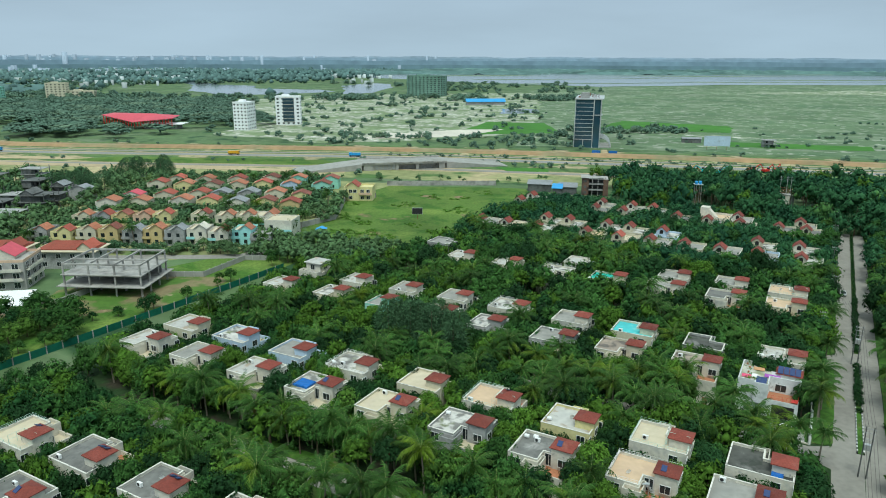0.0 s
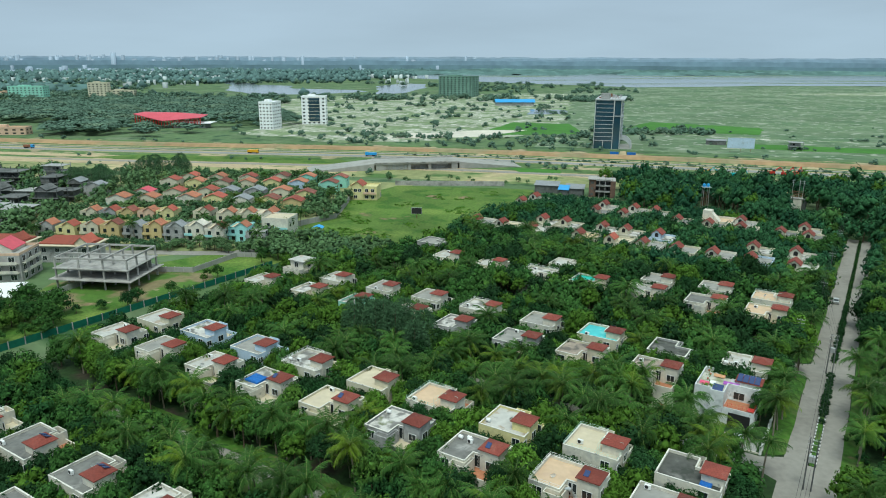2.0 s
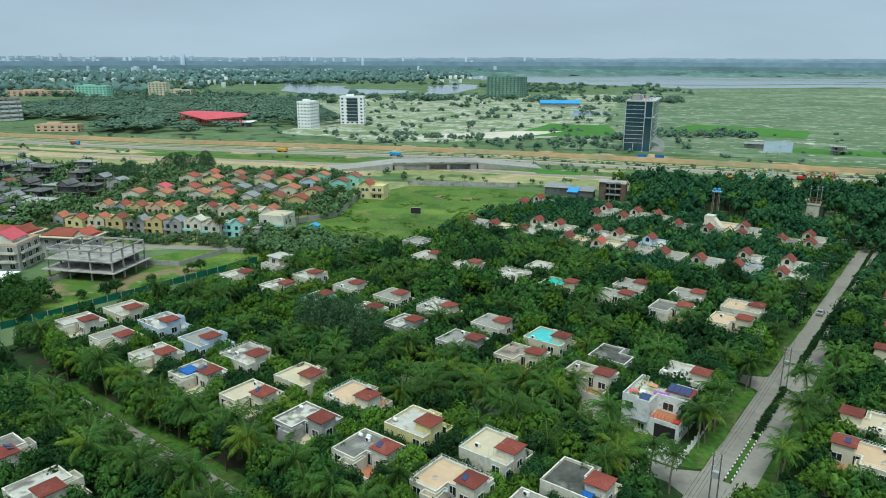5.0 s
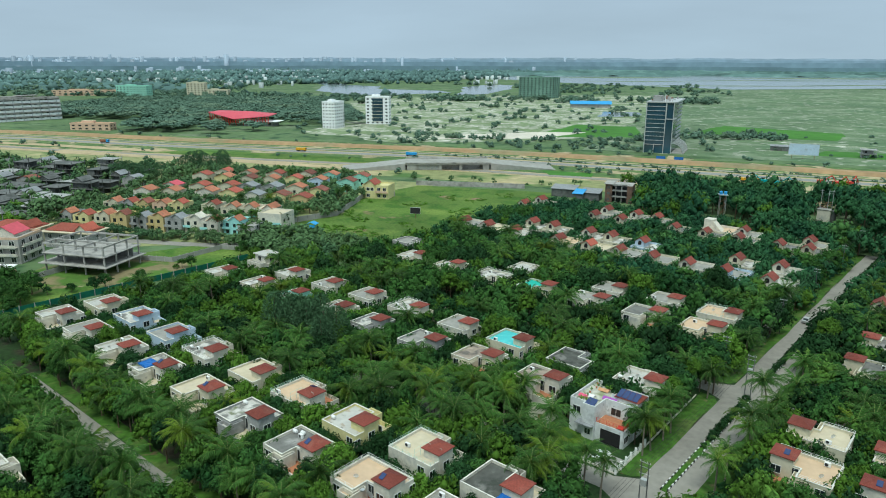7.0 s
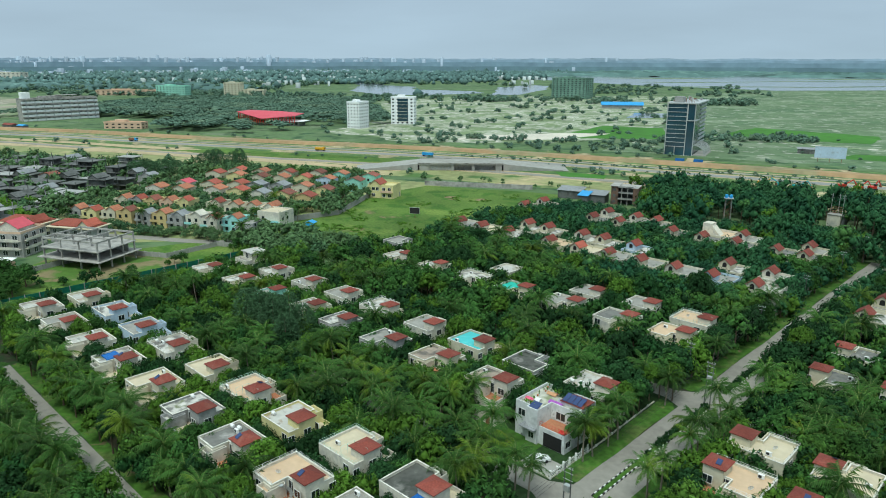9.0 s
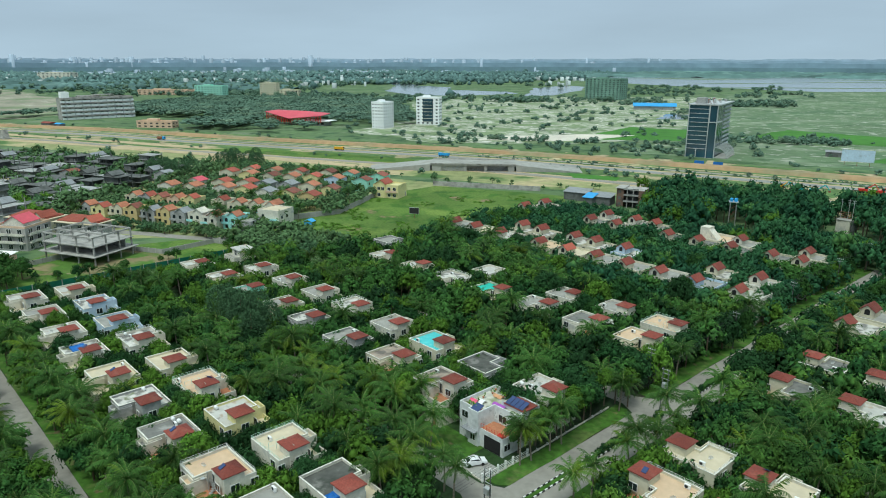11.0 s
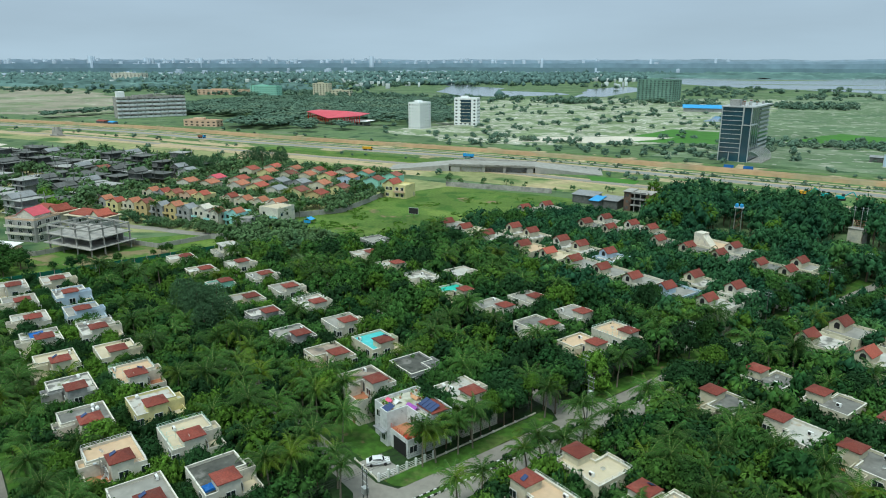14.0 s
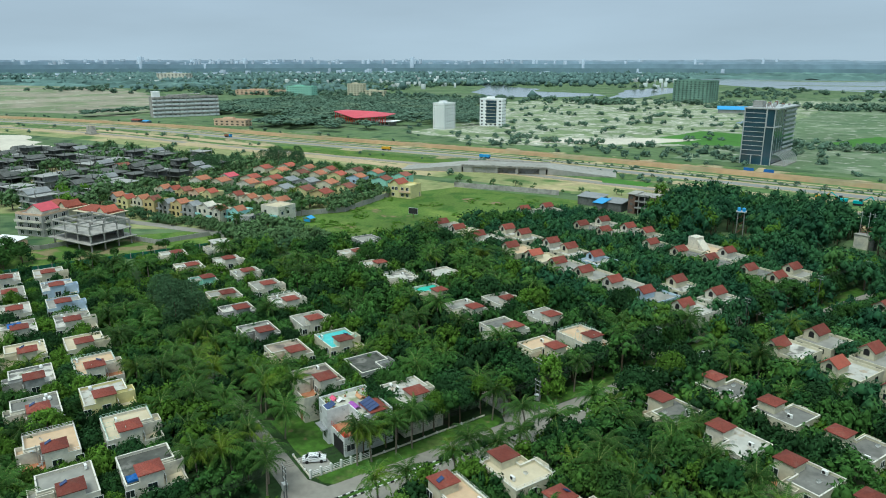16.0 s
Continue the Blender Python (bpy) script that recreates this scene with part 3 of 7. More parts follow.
strip("shoulder", AXIS, -3, 0, 0.06, "dirt", "sandy shoulder of the highway", "shoulder")
strip("scrub_strip", AXIS, -7, -3, 0.09, "roadgrass", "scrubby grass strip between the carriageways", "verge")
strip("highway", AXIS, -12, -7, 0.12, "road", "pale dusty lane beside the embankment", "road")
strip("scrub_strip_2", AXIS, -16, -12, 0.09, "roadgrass", "scrubby grass strip between the carriageways", "verge")
strip("shoulder_2", AXIS, -20, -16, 0.06, "dirt", "sandy shoulder of the highway", "shoulder")
strip("highway_2", AXIS, -29, -20, 0.12, "asphalt", "grey asphalt highway", "road")
strip("shoulder_3", AXIS, -31, -29, 0.06, "dirt", "sandy shoulder of the highway", "shoulder")
strip("highway_verge_2", AXIS, -66, -31, 0.07, "roadgrass", "patchy grass between highway and service road", "verge")
strip("service_verge", AXIS, -69, -66, 0.09, "dirt", "sandy edge of the service road", "shoulder")
strip("service_road", AXIS, -76, -69, 0.12, "road", "pale service road along the highway", "road")
strip("highway_verge_4", AXIS, -112, -88, 0.055, "verge", "dry grass below the service road", "verge")
strip("service_verge_2", AXIS, -88, -80, 0.07, "verge", "grass strip beside the service road", "verge")
strip("service_shoulder", AXIS, -80, -76, 0.05, "dirt", "sandy strip beside the service road", "shoulder")
strip("highway_verge_3", AXIS, 21, 40, 0.05, "roadgrass", "scrubby foot of the embankment", "verge")
sheet("green_bank", [(-260, 470), (-225, 490), (-80, 476), (-66, 456), (-90, 452), (-200, 462)], 0.16, "meadow", "scrubby green bank beside the highway", "field", 3.0)
sheet("green_bank_2", [(34, 446), (66, 440), (66, 426), (40, 430)], 0.16, "paddy", "bright green grass bank beside the highway", "field", 2.0, 8.0)
sheet("dirt_track", [(-330, 470), (-250, 455), (-180, 452), (-60, 428), (-60, 422), (-190, 440), (-330, 452)], 0.15, "dirt", "sandy track beside the highway", "road", 2.0)
sheet("dirt_track_2", [(-520, 512), (-380, 500), (-250, 484), (-170, 472), (-170, 467), (-260, 474), (-390, 490), (-520, 500)], 0.15, "dirt", "sandy track beside the highway", "road", 3.0)
sheet("dirt_track_3", [(-560, 486), (-420, 474), (-330, 462), (-330, 456), (-430, 464), (-560, 472)], 0.15, "dirt", "pale sandy track beside the highway", "road", 3.0)
sheet("dirt_patch", [(-520, 440), (-360, 372), (-330, 320), (-420, 300), (-640, 400)], 0.1, "sand", "pale sand fill beyond the unfinished houses", "ground", 12.0)

# plain beyond the highway
sheet("sand_plots", [(-215, 640), (-110, 575), (-40, 585), (30, 610), (95, 720), (190, 1380), (160, 1420), (-220, 1300), (-330, 1120), (-190, 780)], 0.05, "plots", "building plots filled with pale sand, dotted with scrub", "ground", 14.0)
sheet("marsh", [(60, 560), (700, 380), (2600, 900), (2400, 2000), (900, 1870), (380, 1720), (180, 1500), (110, 800)], 0.04, "marsh", "wide grey-green marsh with sandy streaks", "marsh", 18.0, 25.0)
sheet("paddy_field", [(5, 640), (112, 655), (108, 760), (50, 770)], 0.1, "paddy", "bright green paddy plot", "field", 4.0)
sheet("paddy_field_2", [(150, 700), (270, 660), (300, 730), (200, 790)], 0.1, "paddy", "bright green paddy plot", "field", 6.0)
sheet("paddy_field_3", [(220, 560), (330, 530), (345, 560), (240, 590)], 0.1, "paddy", "bright green paddy plot", "field", 4.0)
sheet("sand_streak", [(158, 664), (200, 658), (240, 628), (330, 608), (332, 613), (242, 634), (200, 664)], 0.1, "plots", "pale sand track across the marsh", "ground", 4.0)
sheet("sand_bank", [(560, 1420), (1400, 1250), (1500, 1330), (900, 1560)], 0.1, "plots", "long pale sand bank by the river", "ground", 25.0, 40.0)
sheet("sand_heap", [(-70, 600), (20, 628), (60, 690), (10, 680), (-60, 640)], 0.12, "sand", "heap of pale sand fill", "ground", 5.0)
sheet("river", [(-300, 2500), (0, 2060), (380, 1730), (730, 1870), (2600, 2050), (4500, 2400), (4500, 3300), (1200, 2960), (300, 3300), (-100, 3600)], 0.14, "water", "broad grey river in flood", "river", 40.0, 90.0)
for k, (x, y, w, dd) in enumerate(((420, 1950, 520, 22), (900, 2080, 700, 26), (250, 2250, 420, 30), (1250, 2300, 800, 40), (650, 2450, 560, 34), (150, 2700, 460, 60), (1500, 2100, 600, 30), (950, 2750, 900, 60))):
    sheet("river_bar_%d" % (k + 1), [(x - w / 2, y - 30), (x, y - dd), (x + w / 2, y + 40), (x + w * 0.3, y + dd + 20), (x - w * 0.2, y + dd)], 0.22, "marsh", "low grassy bar in the river", "river bar", 18.0, 50.0)
sheet("lake", [(-760, 2040), (-600, 1700), (-510, 1466), (-410, 1300), (-285, 1315), (-220, 1434), (-262, 1500), (-400, 1560), (-440, 1700), (-570, 1780), (-690, 1990)], 0.14, "water", "grey lake between woods", "lake", 25.0, 40.0)
sheet("lake_2", [(-210, 1500), (-191, 1330), (-135, 1400), (-120, 1640), (-137, 1840), (-205, 1910), (-240, 1720)], 0.14, "water", "grey lake between woods", "lake", 15.0, 40.0)
sheet("pond", [(70, 880), (120, 900), (130, 960), (85, 970)], 0.14, "water", "small pond in the marsh", "pond", 8.0)
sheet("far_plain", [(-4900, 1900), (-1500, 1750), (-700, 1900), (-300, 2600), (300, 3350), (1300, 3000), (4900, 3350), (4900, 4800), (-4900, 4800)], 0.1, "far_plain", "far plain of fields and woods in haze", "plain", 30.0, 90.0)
sheet("brown_plain", [(-1950, 1290), (-1480, 1290), (-900, 980), (-680, 860), (-630, 640), (-820, 620), (-1500, 700), (-2200, 900)], 0.06, "bare", "bare brownish plain of cleared plots", "ground", 25.0, 40.0)


# ---- the villas ----
kit_count = iter(range(1000))
houses = []  # (u0, u1, v0, v1) in the estate grid, kept free of trees


def estate_pose(u, v, z=0.0):
    return pose(*est(u, v), z, 0, 0, -29.0)


WALL_WORDS = {"white": "white", "cream": "cream", "blue": "pale blue", "yellow": "yellow", "grey": "bare grey", "lemon": "lemon yellow", "peach_wall": "peach", "aqua": "aqua", "mint": "mint green"}
DECK_WORDS = {"deck_peach": "a peach flat roof", "deck_cream": "a cream flat roof", "deck_white": "a stained white roof", "deck_grey": "a grey flat roof", "deck_dark": "a dark grey flat roof", "deck_black": "a blackened mossy flat roof",
              "deck_brown": "a weathered brown flat roof", "deck_stained": "a mouldy flat roof", "deck_teal": "a turquoise painted roof", "deck_green": "a sea-green painted roof"}


def villa(hip_u, hip_v, wall="white", deck="deck_grey", fa=1, fb=1, w=10.6, d=10.0, rail="", solar=0, tanks=0, extra="", h=5.15, tower=True):
    """A two-storey villa with a flat roof, a terrace in its front corner and a tiled stair head.
    fa, fb mirror it across and along the avenue; (hip_u, hip_v) is the middle of the stair head."""
    w, d = w * 0.93, d * 0.93
    tx0, tx1, ty0, ty1 = w - 3.3, w + 0.1, 3.9, 7.3
    cx, cy = (tx0 + tx1) / 2, (ty0 + ty1) / 2
    u, v = hip_u - fb * cy, hip_v - fa * cx
    us, vs = sorted((u, u + fb * d)), sorted((v, v + fa * w))
    houses.append((*us, *vs))
    label = "%s villa with %s%s" % (WALL_WORDS[wall], DECK_WORDS[deck], " and red-tiled stair head" if tower else "")
    home = empty("villa", estate_pose(u, v, -0.8 if hip_u > 120 else 0.0), label, "house", "estate villas")
    kw = dict(fx=fa, fy=fb)
    outline = [(0, 1.2), (5.2, 1.2), (5.2, 4.2), (w, 4.2), (w, d), (0, d)]
    Geo(**kw).prism(outline, GZ, h).part("wall", wall, home)
    par = Geo(**kw).ring(outline, 0.16, h, h + 0.5)
    par.part("parapet", wall, home)
    Geo(**kw).ring(inset(outline, -0.04), 0.24, h + 0.5, h + 0.57).part("coping", "coping", home, "pale parapet coping")
    Geo(**kw).prism(inset(outline, 0.16), h, h + 0.05).part("roof_deck", deck, home, "%s roof surface" % M[deck].name.replace("_", " "))
    # terrace on the ground floor's roof
    ter = [(5.2, 0.3), (w, 0.3), (w, 4.2), (5.2, 4.2)]
    Geo(**kw).box(5.2, 0.3, GZ, w, 4.2, 3.0).part("porch", wall, home)
    Geo(**kw).box(5.22, 0.5, 3.0, w - 0.2, 4.19, 3.06).part("terrace_floor", "terracotta" if deck in ("deck_peach", "deck_dark", "deck_brown") else "deck_cream", home, "tiled terrace floor")
    Geo(**kw).box(5.2, 0.3, 3.0, w, 0.5, 3.9).box(w - 0.2, 0.5, 3.0, w, ty0, 3.9).part("terrace_parapet", wall, home)
    # low bay with its own small roof
    bay = [(3.0, -0.1), (5.9, -0.1), (5.9, 3.4), (5.2, 3.4), (5.2, 1.2), (3.0, 1.2)]
    Geo(**kw).prism(bay, GZ, 4.5).part("bay", wall, home)
    Geo(**kw).ring(bay, 0.15, 4.5, 5.3).part("bay_parapet", wall, home)
    Geo(**kw).prism(inset(bay, 0.15), 4.5, 4.54).part("bay_roof", deck, home)
    if tower:
        Geo(**kw).box(tx0, ty0, GZ + 0.1, tx1, ty1, 6.8).part("stair_head", wall, home)
        Geo(**kw).hip(tx0 - 0.3, ty0 - 0.3, tx1 + 0.25, ty1 + 0.3, 6.95, 7.7).part("tiled_roof", "tile", home, "red-brown tiled hip roof")
    # openings
    for x, y, z, nx, ny, ww, hh in ((1.5, 1.2, 4.2, 0, -1, 1.5, 1.4), (6.1, 4.2, 4.3, 0, -1, 1.3, 2.1), (8.7, 3.5, 4.6, 0, -1, 1.5, 1.3),
                                    (tx1, 5.6, 4.4, 1, 0, 1.4, 1.3), (w, 8.9, 4.2, 1, 0, 1.2, 1.2), (0, 5.8, 4.2, -1, 0, 1.3, 1.3), (7.4, d, 4.2, 0, 1, 1.4, 1.3)):
        window(home, x, y, z, nx, ny, ww, hh, fa, fb)
    Geo(**kw).box(7.6, 0.24, GZ + 0.4, 8.6, 0.32, GZ + 2.5).part("door", "rust", home, "brown wooden front door")
    if rail:
        pts = [(5.2, 1.3), (0.1, 1.3), (0.1, d - 0.1), (w - 0.1, d - 0.1), (w - 0.1, ty1)]
        railing(home, pts, h + 0.5, 0.6, rail, fx=fa, fy=fb)
    if rail == "rail_green":
        railing(home, [(w - 3.6, d - 0.2), (w - 3.6, d - 3.0), (w - 0.2, d - 3.0)], h + 0.5, 1.7, rail, fx=fa, fy=fb)
    for k in range(solar):
        g = Geo(**kw)
        x = cx - 0.55 + k * 1.15
        g.add([(x - 0.4, ty0 + 0.3, 7.26), (x + 0.45, ty0 + 0.3, 7.26), (x + 0.45, ty0 + 1.3, 7.74), (x - 0.4, ty0 + 1.3, 7.74), (x - 0.4, ty0 + 0.3, 7.32), (x + 0.45, ty0 + 0.3, 7.32), (x + 0.45, ty0 + 1.3, 7.80), (x - 0.4, ty0 + 1.3, 7.80)],
              [(3, 2, 1, 0), (4, 5, 6, 7), (0, 1, 5, 4), (1, 2, 6, 5), (2, 3, 7, 6), (3, 0, 4, 7)])
        g.part("solar_panel", "panel", home, "dark blue solar panel")
    for k in range(tanks):
        water_tank(home, 0.9 + 1.5 * k, d - 2.0 + 0.5 * k, h + 0.05, fa, fb)
    if extra == "tarp":
        tarp(home, 2.3, d - 4.6, h + 0.05, fa, fb)
    n = next(kit_count)
    if n % 2 == 0 or hip_v > 20:
        ac_unit(home, 1.4 + (n % 3) * 0.8, d - 1.0 - (n % 4) * 0.7, h + 0.05, fa, fb)
    if n % 5 == 1 or hip_v > 20:
        dish(home, 2.2 + (n % 4) * 0.7, 3.0 + (n % 3), h + 0.05, fa, fb)
    if extra == "basin":
        tarp(home, w - 2.4, d - 1.2, h + 0.05, fa, fb, 0.5)
    if extra == "stair":
        stair = Geo(**kw).beam((6.4, 3.0, 3.0), (6.4, 3.0, 6.6), 0.08).part("spiral_stair", "steel", home, "small spiral steel stair")
        for k in range(12):
            t = k * 0.42
            x, y = 6.4 + math.cos(t) * 0.75, 3.0 + math.sin(t) * 0.75
            Geo(**kw).box(x - 0.28, y - 0.28, 3.1 + k * 0.23, x + 0.28, y + 0.28, 3.16 + k * 0.23).part("step", "steel", stair)
    return home


def water_tank(home, x, y, z, fa, fb):
    """A white plastic tank lying on two saddles."""
    m = home.matrix_basis @ pose(x * fa, y * fb, z)
    tank = empty("water_tank", m @ Matrix.Scale(0.72, 4), "white plastic water tank on a villa roof", "water tank", "roof tanks")
    prof, n, g = ((-0.62, 0.1), (-0.6, 0.36), (-0.5, 0.46), (-0.2, 0.48), (0.2, 0.48), (0.5, 0.46), (0.6, 0.36), (0.62, 0.1)), 12, Geo()
    vs = [(a, math.cos(k * math.tau / n) * r, 0.62 + math.sin(k * math.tau / n) * r) for a, r in prof for k in range(n)]
    fs = [(i * n + k, i * n + (k + 1) % n, (i + 1) * n + (k + 1) % n, (i + 1) * n + k) for i in range(len(prof) - 1) for k in range(n)]
    g.add(vs, fs + [tuple(range(n))[::-1], tuple(range((len(prof) - 1) * n, len(prof) * n))])
    g.part("vessel", "tank", tank)
    for s in (-0.35, 0.35):
        Geo().box(s - 0.08, -0.4, 0, s + 0.08, 0.4, 0.22).part("saddle", "raw", tank)


def ac_unit(home, x, y, z, fa, fb):
    """A white outdoor air-conditioning unit on two feet."""
    unit = empty("air_conditioner", home.matrix_basis @ pose(x * fa, y * fb, z), "white air-conditioning unit on a villa roof", "air conditioner", "roof units")
    if "ac" not in shared:
        shared["ac"] = Geo().box(-0.48, -0.19, 0.12, 0.48, 0.19, 0.82).mesh("case", "tank"), Geo().beam((-0.12, -0.195, 0.47), (-0.12, -0.215, 0.47), 0.29, 14).mesh("fan_grille", "black")
    for name, me in zip(("case", "fan_grille"), shared["ac"]):
        new(name, me).parent = unit


def dish(home, x, y, z, fa, fb):
    """A satellite dish that leans back on a short mast."""
    top = empty("satellite_dish", home.matrix_basis @ pose(x * fa, y * fb, z, 0, 0, 40) @ Matrix.Scale(0.62, 4), "pale grey satellite dish on a villa roof", "satellite dish", "roof dishes")
    if "dish" not in shared:
        g, n = Geo(), 14
        rings = [(r, 0.35 * r * r) for r in (0.02, 0.3, 0.55, 0.7)]
        vs = [(r * math.cos(k * math.tau / n), -depth - 0.3 * r * math.sin(k * math.tau / n), 0.95 + r * math.sin(k * math.tau / n)) for r, depth in rings for k in range(n)]
        g.add(vs, [(i * n + k, i * n + (k + 1) % n, (i + 1) * n + (k + 1) % n, (i + 1) * n + k) for i in range(3) for k in range(n)])
        shared["dish"] = g.mesh("bowl", "tank"), Geo().beam((0, 0.1, 0), (0, 0.0, 0.95), 0.04, 6).mesh("mast", "steel")
    for name, me in zip(("bowl", "mast"), shared["dish"]):
        new(name, me).parent = top


def tarp(home, x, y, z, fa, fb, size=1.0):
    rng = random.Random(4)
    g, n = Geo(), 8
    vs = [(i / n * 3.4 - 1.7, j / n * 3.0 - 1.5, 0.05 + rng.random() * 0.25 + (0.25 if i in (0, n) or j in (0, n) else 0)) for i in range(n + 1) for j in range(n + 1)]
    g.add(vs, [(i * (n + 1) + j, (i + 1) * (n + 1) + j, (i + 1) * (n + 1) + j + 1, i * (n + 1) + j + 1) for i in range(n) for j in range(n)])
    g.box(-1.75, -1.55, 0, 1.75, -1.45, 0.4).box(-1.75, 1.45, 0, 1.75, 1.55, 0.4).box(-1.75, -1.45, 0, -1.65, 1.45, 0.4).box(1.65, -1.45, 0, 1.75, 1.45, 0.4)
    ob = g.part("tarpaulin_pool", "tarp")
    ob.matrix_basis = home.matrix_basis @ pose(x * fa, y * fb, z) @ Matrix.Diagonal((size, size, 0.8, 1))
    tagged(ob, "blue tarpaulin basin on a villa roof", "basin")


# the row that faces the first street, and the row behind it, then the next blocks
villa(102.3, -0.8, "white", "deck_grey", solar=1)
villa(101.5, -15.2, "white", "deck_peach", rail="rail_white", solar=1, tanks=0, extra="stair", w=11.0)
villa(100.4, -31.6, "white", "deck_dark", solar=1, tanks=2)
villa(100.8, -47.2, "grey", "deck_stained", tanks=1)
villa(100.7, -63.2, "cream", "deck_cream", solar=1, w=10.4)
villa(100.1, -79.6, "white", "deck_stained", solar=1, extra="tarp", w=10.6)
villa(99.9, -95.5, "white", "deck_white", w=10.0)
villa(99.6, -111.8, "white", "deck_grey")
villa(99.3, -128.0, "white", "deck_white")
villa(113.1, 0.4, "white", "deck_black", fb=-1, extra="basin")
villa(113.0, -15.4, "white", "deck_cream", fb=-1, rail="rail_green", w=10.2)
villa(111.4, -31.3, "lemon", "deck_white", fb=-1, tanks=1, w=9.6)
villa(111.9, -46.6, "white", "deck_peach", fb=-1, rail="rail_green", solar=1)
villa(111.8, -62.1, "cream", "deck_cream", fb=-1, w=9.6)
villa(111.4, -78.9, "white", "deck_stained", fb=-1, rail="rail_white", tanks=1)
villa(111.0, -95.1, "blue", "deck_grey", fb=-1, w=9.8)
villa(111.1, -112.0, "blue", "deck_stained", fb=-1)
villa(110.3, -127.4, "cream", "deck_white", fb=-1)
villa(150.3, -16.0, "white", "deck_brown", w=10.6, d=10.2)
villa(150.7, -32.5, "cream", "deck_brown")
villa(149.1, -47.8, "grey", "deck_grey")
villa(149.5, -66.4, "grey", "deck_stained", w=8.6)
villa(150.2, -80.4, "cream", "deck_grey", w=9.0)
villa(149.6, -98.2, "mint", "deck_grey", w=7.4, d=9)
villa(149.3, -113.9, "cream", "deck_stained", w=9.6)
villa(148.8, -131.9, "white", "deck_white", w=9.4)
villa(162.5, -0.1, "white", "deck_white", fb=-1, tanks=1, w=10.2)
villa(162.1, -16.7, "grey", "deck_black", fb=-1, w=9.2, tower=False)
villa(162.4, -32.3, "cream", "deck_teal", fb=-1, solar=1, w=10.6)
villa(162.2, -48.5, "white", "deck_grey", fb=-1, w=9.4)
villa(162.7, -65.4, "white", "deck_stained", fb=-1, rail="rail_white")
villa(162.5, -82.1, "white", "deck_grey", fb=-1, w=9.2)
villa(161.8, -97.9, "white", "deck_grey", fb=-1, w=8.6)
villa(161.2, -115.0, "white", "deck_white", fb=-1, w=8.6)
villa(200.5, -1.6, "cream", "deck_peach", w=10.4)
villa(200.7, -16.6, "white", "deck_dark")
villa(200.7, -32.8, "white", "deck_grey", w=11.2)
villa(200.6, -49.5, "cream", "deck_green", w=11.0)
villa(200.1, -66.0, "white", "deck_stained", rail="rail_white", tower=False)
villa(200.2, -83.3, "cream", "deck_white", w=9.4)
villa(200.5, -99.5, "white", "deck_white", w=9.4)
villa(212.2, -1.6, "white", "deck_peach", fb=-1, rail="rail_green", solar=1)
villa(213.5, -17.3, "white", "deck_grey", fb=-1, w=9.4)
villa(212.3, -33.2, "white", "deck_grey", fb=-1, w=9.6)
villa(212.5, -64.5, "white", "deck_white", fb=-1, w=8.0, tower=False)
villa(212.7, -114.1, "grey", "deck_grey", fb=-1, w=9.6, tower=False)
villa(61.4, -79.3, "white", "deck_dark", fb=-1, solar=2, w=10.0)
villa(61.5, -63.6, "white", "deck_stained", fb=-1, w=9.6)
villa(61.5, -95.9, "white", "deck_dark", fb=-1, solar=2)
villa(60.4, -111.3, "white", "deck_cream", fb=-1, rail="rail_green", solar=1)
villa(49.7, -96.2, "white", "deck_dark", solar=1)
villa(49.7, -80.0, "white", "deck_dark", solar=1)
# across the avenue
villa(150.3, 27.7, "cream", "deck_peach", fa=-1, solar=1, rail="rail_white", w=10.4)
villa(162.6, 27.1, "cream", "deck_cream", fa=-1, fb=-1, rail="rail_white", w=10.2)
villa(200.3, 28.2, "cream", "deck_dark", fa=-1, w=9.0)
villa(200.3, 41.3, "white", "deck_white", fa=-1, w=10.2)
villa(200.3, 54.2, "cream", "deck_dark", fa=-1, w=9.6)
villa(200.6, 66.8, "white", "deck_white", fa=-1, w=9.4)
villa(216.6, 28.2, "cream", "deck_dark", fa=-1, fb=-1, w=9.4)
villa(216.4, 41.0, "cream", "deck_dark", fa=-1, fb=-1, w=9.4)
villa(215.8, 54.2, "cream", "deck_dark", fa=-1, fb=-1, w=9.6)
villa(150.1, 40.8, "white", "deck_white", fa=-1, w=9.6, solar=1)
villa(150.1, 53.6, "white", "deck_grey", fa=-1, w=9.6, solar=1)
villa(162.6, 40.5, "white", "deck_cream", fa=-1, fb=-1, w=9.6, solar=1)
villa(162.6, 53.5, "white", "deck_grey", fa=-1, fb=-1, w=9.6)
villa(162.6, 66.7, "white", "deck_grey", fa=-1, fb=-1, w=9.6)


def cloth(home, x, y, z, sx, sy, material, words):
    """A rumpled piece of cloth, hung over a low line."""
    rr, n = random.Random(int(x * 10 + y)), 6
    vs = [((i / n - 0.5) * 2 * sx, (j / n - 0.5) * 2 * sy, 0.55 - 0.45 * abs(j / n - 0.5) * 2 + rr.random() * 0.12) for i in range(n + 1) for j in range(n + 1)]
    g = Geo().add(vs, [(i * (n + 1) + j, (i + 1) * (n + 1) + j, (i + 1) * (n + 1) + j + 1, i * (n + 1) + j + 1) for i in range(n) for j in range(n)])
    g.beam((-sx, 0, 0), (-sx, 0, 0.6), 0.02, 4).beam((sx, 0, 0), (sx, 0, 0.6), 0.02, 4)
    ob = g.part("drying_cloth", material)
    ob.matrix_basis = home.matrix_basis @ pose(x, y, z)
    tagged(ob, words, "cloth", "drying cloths")


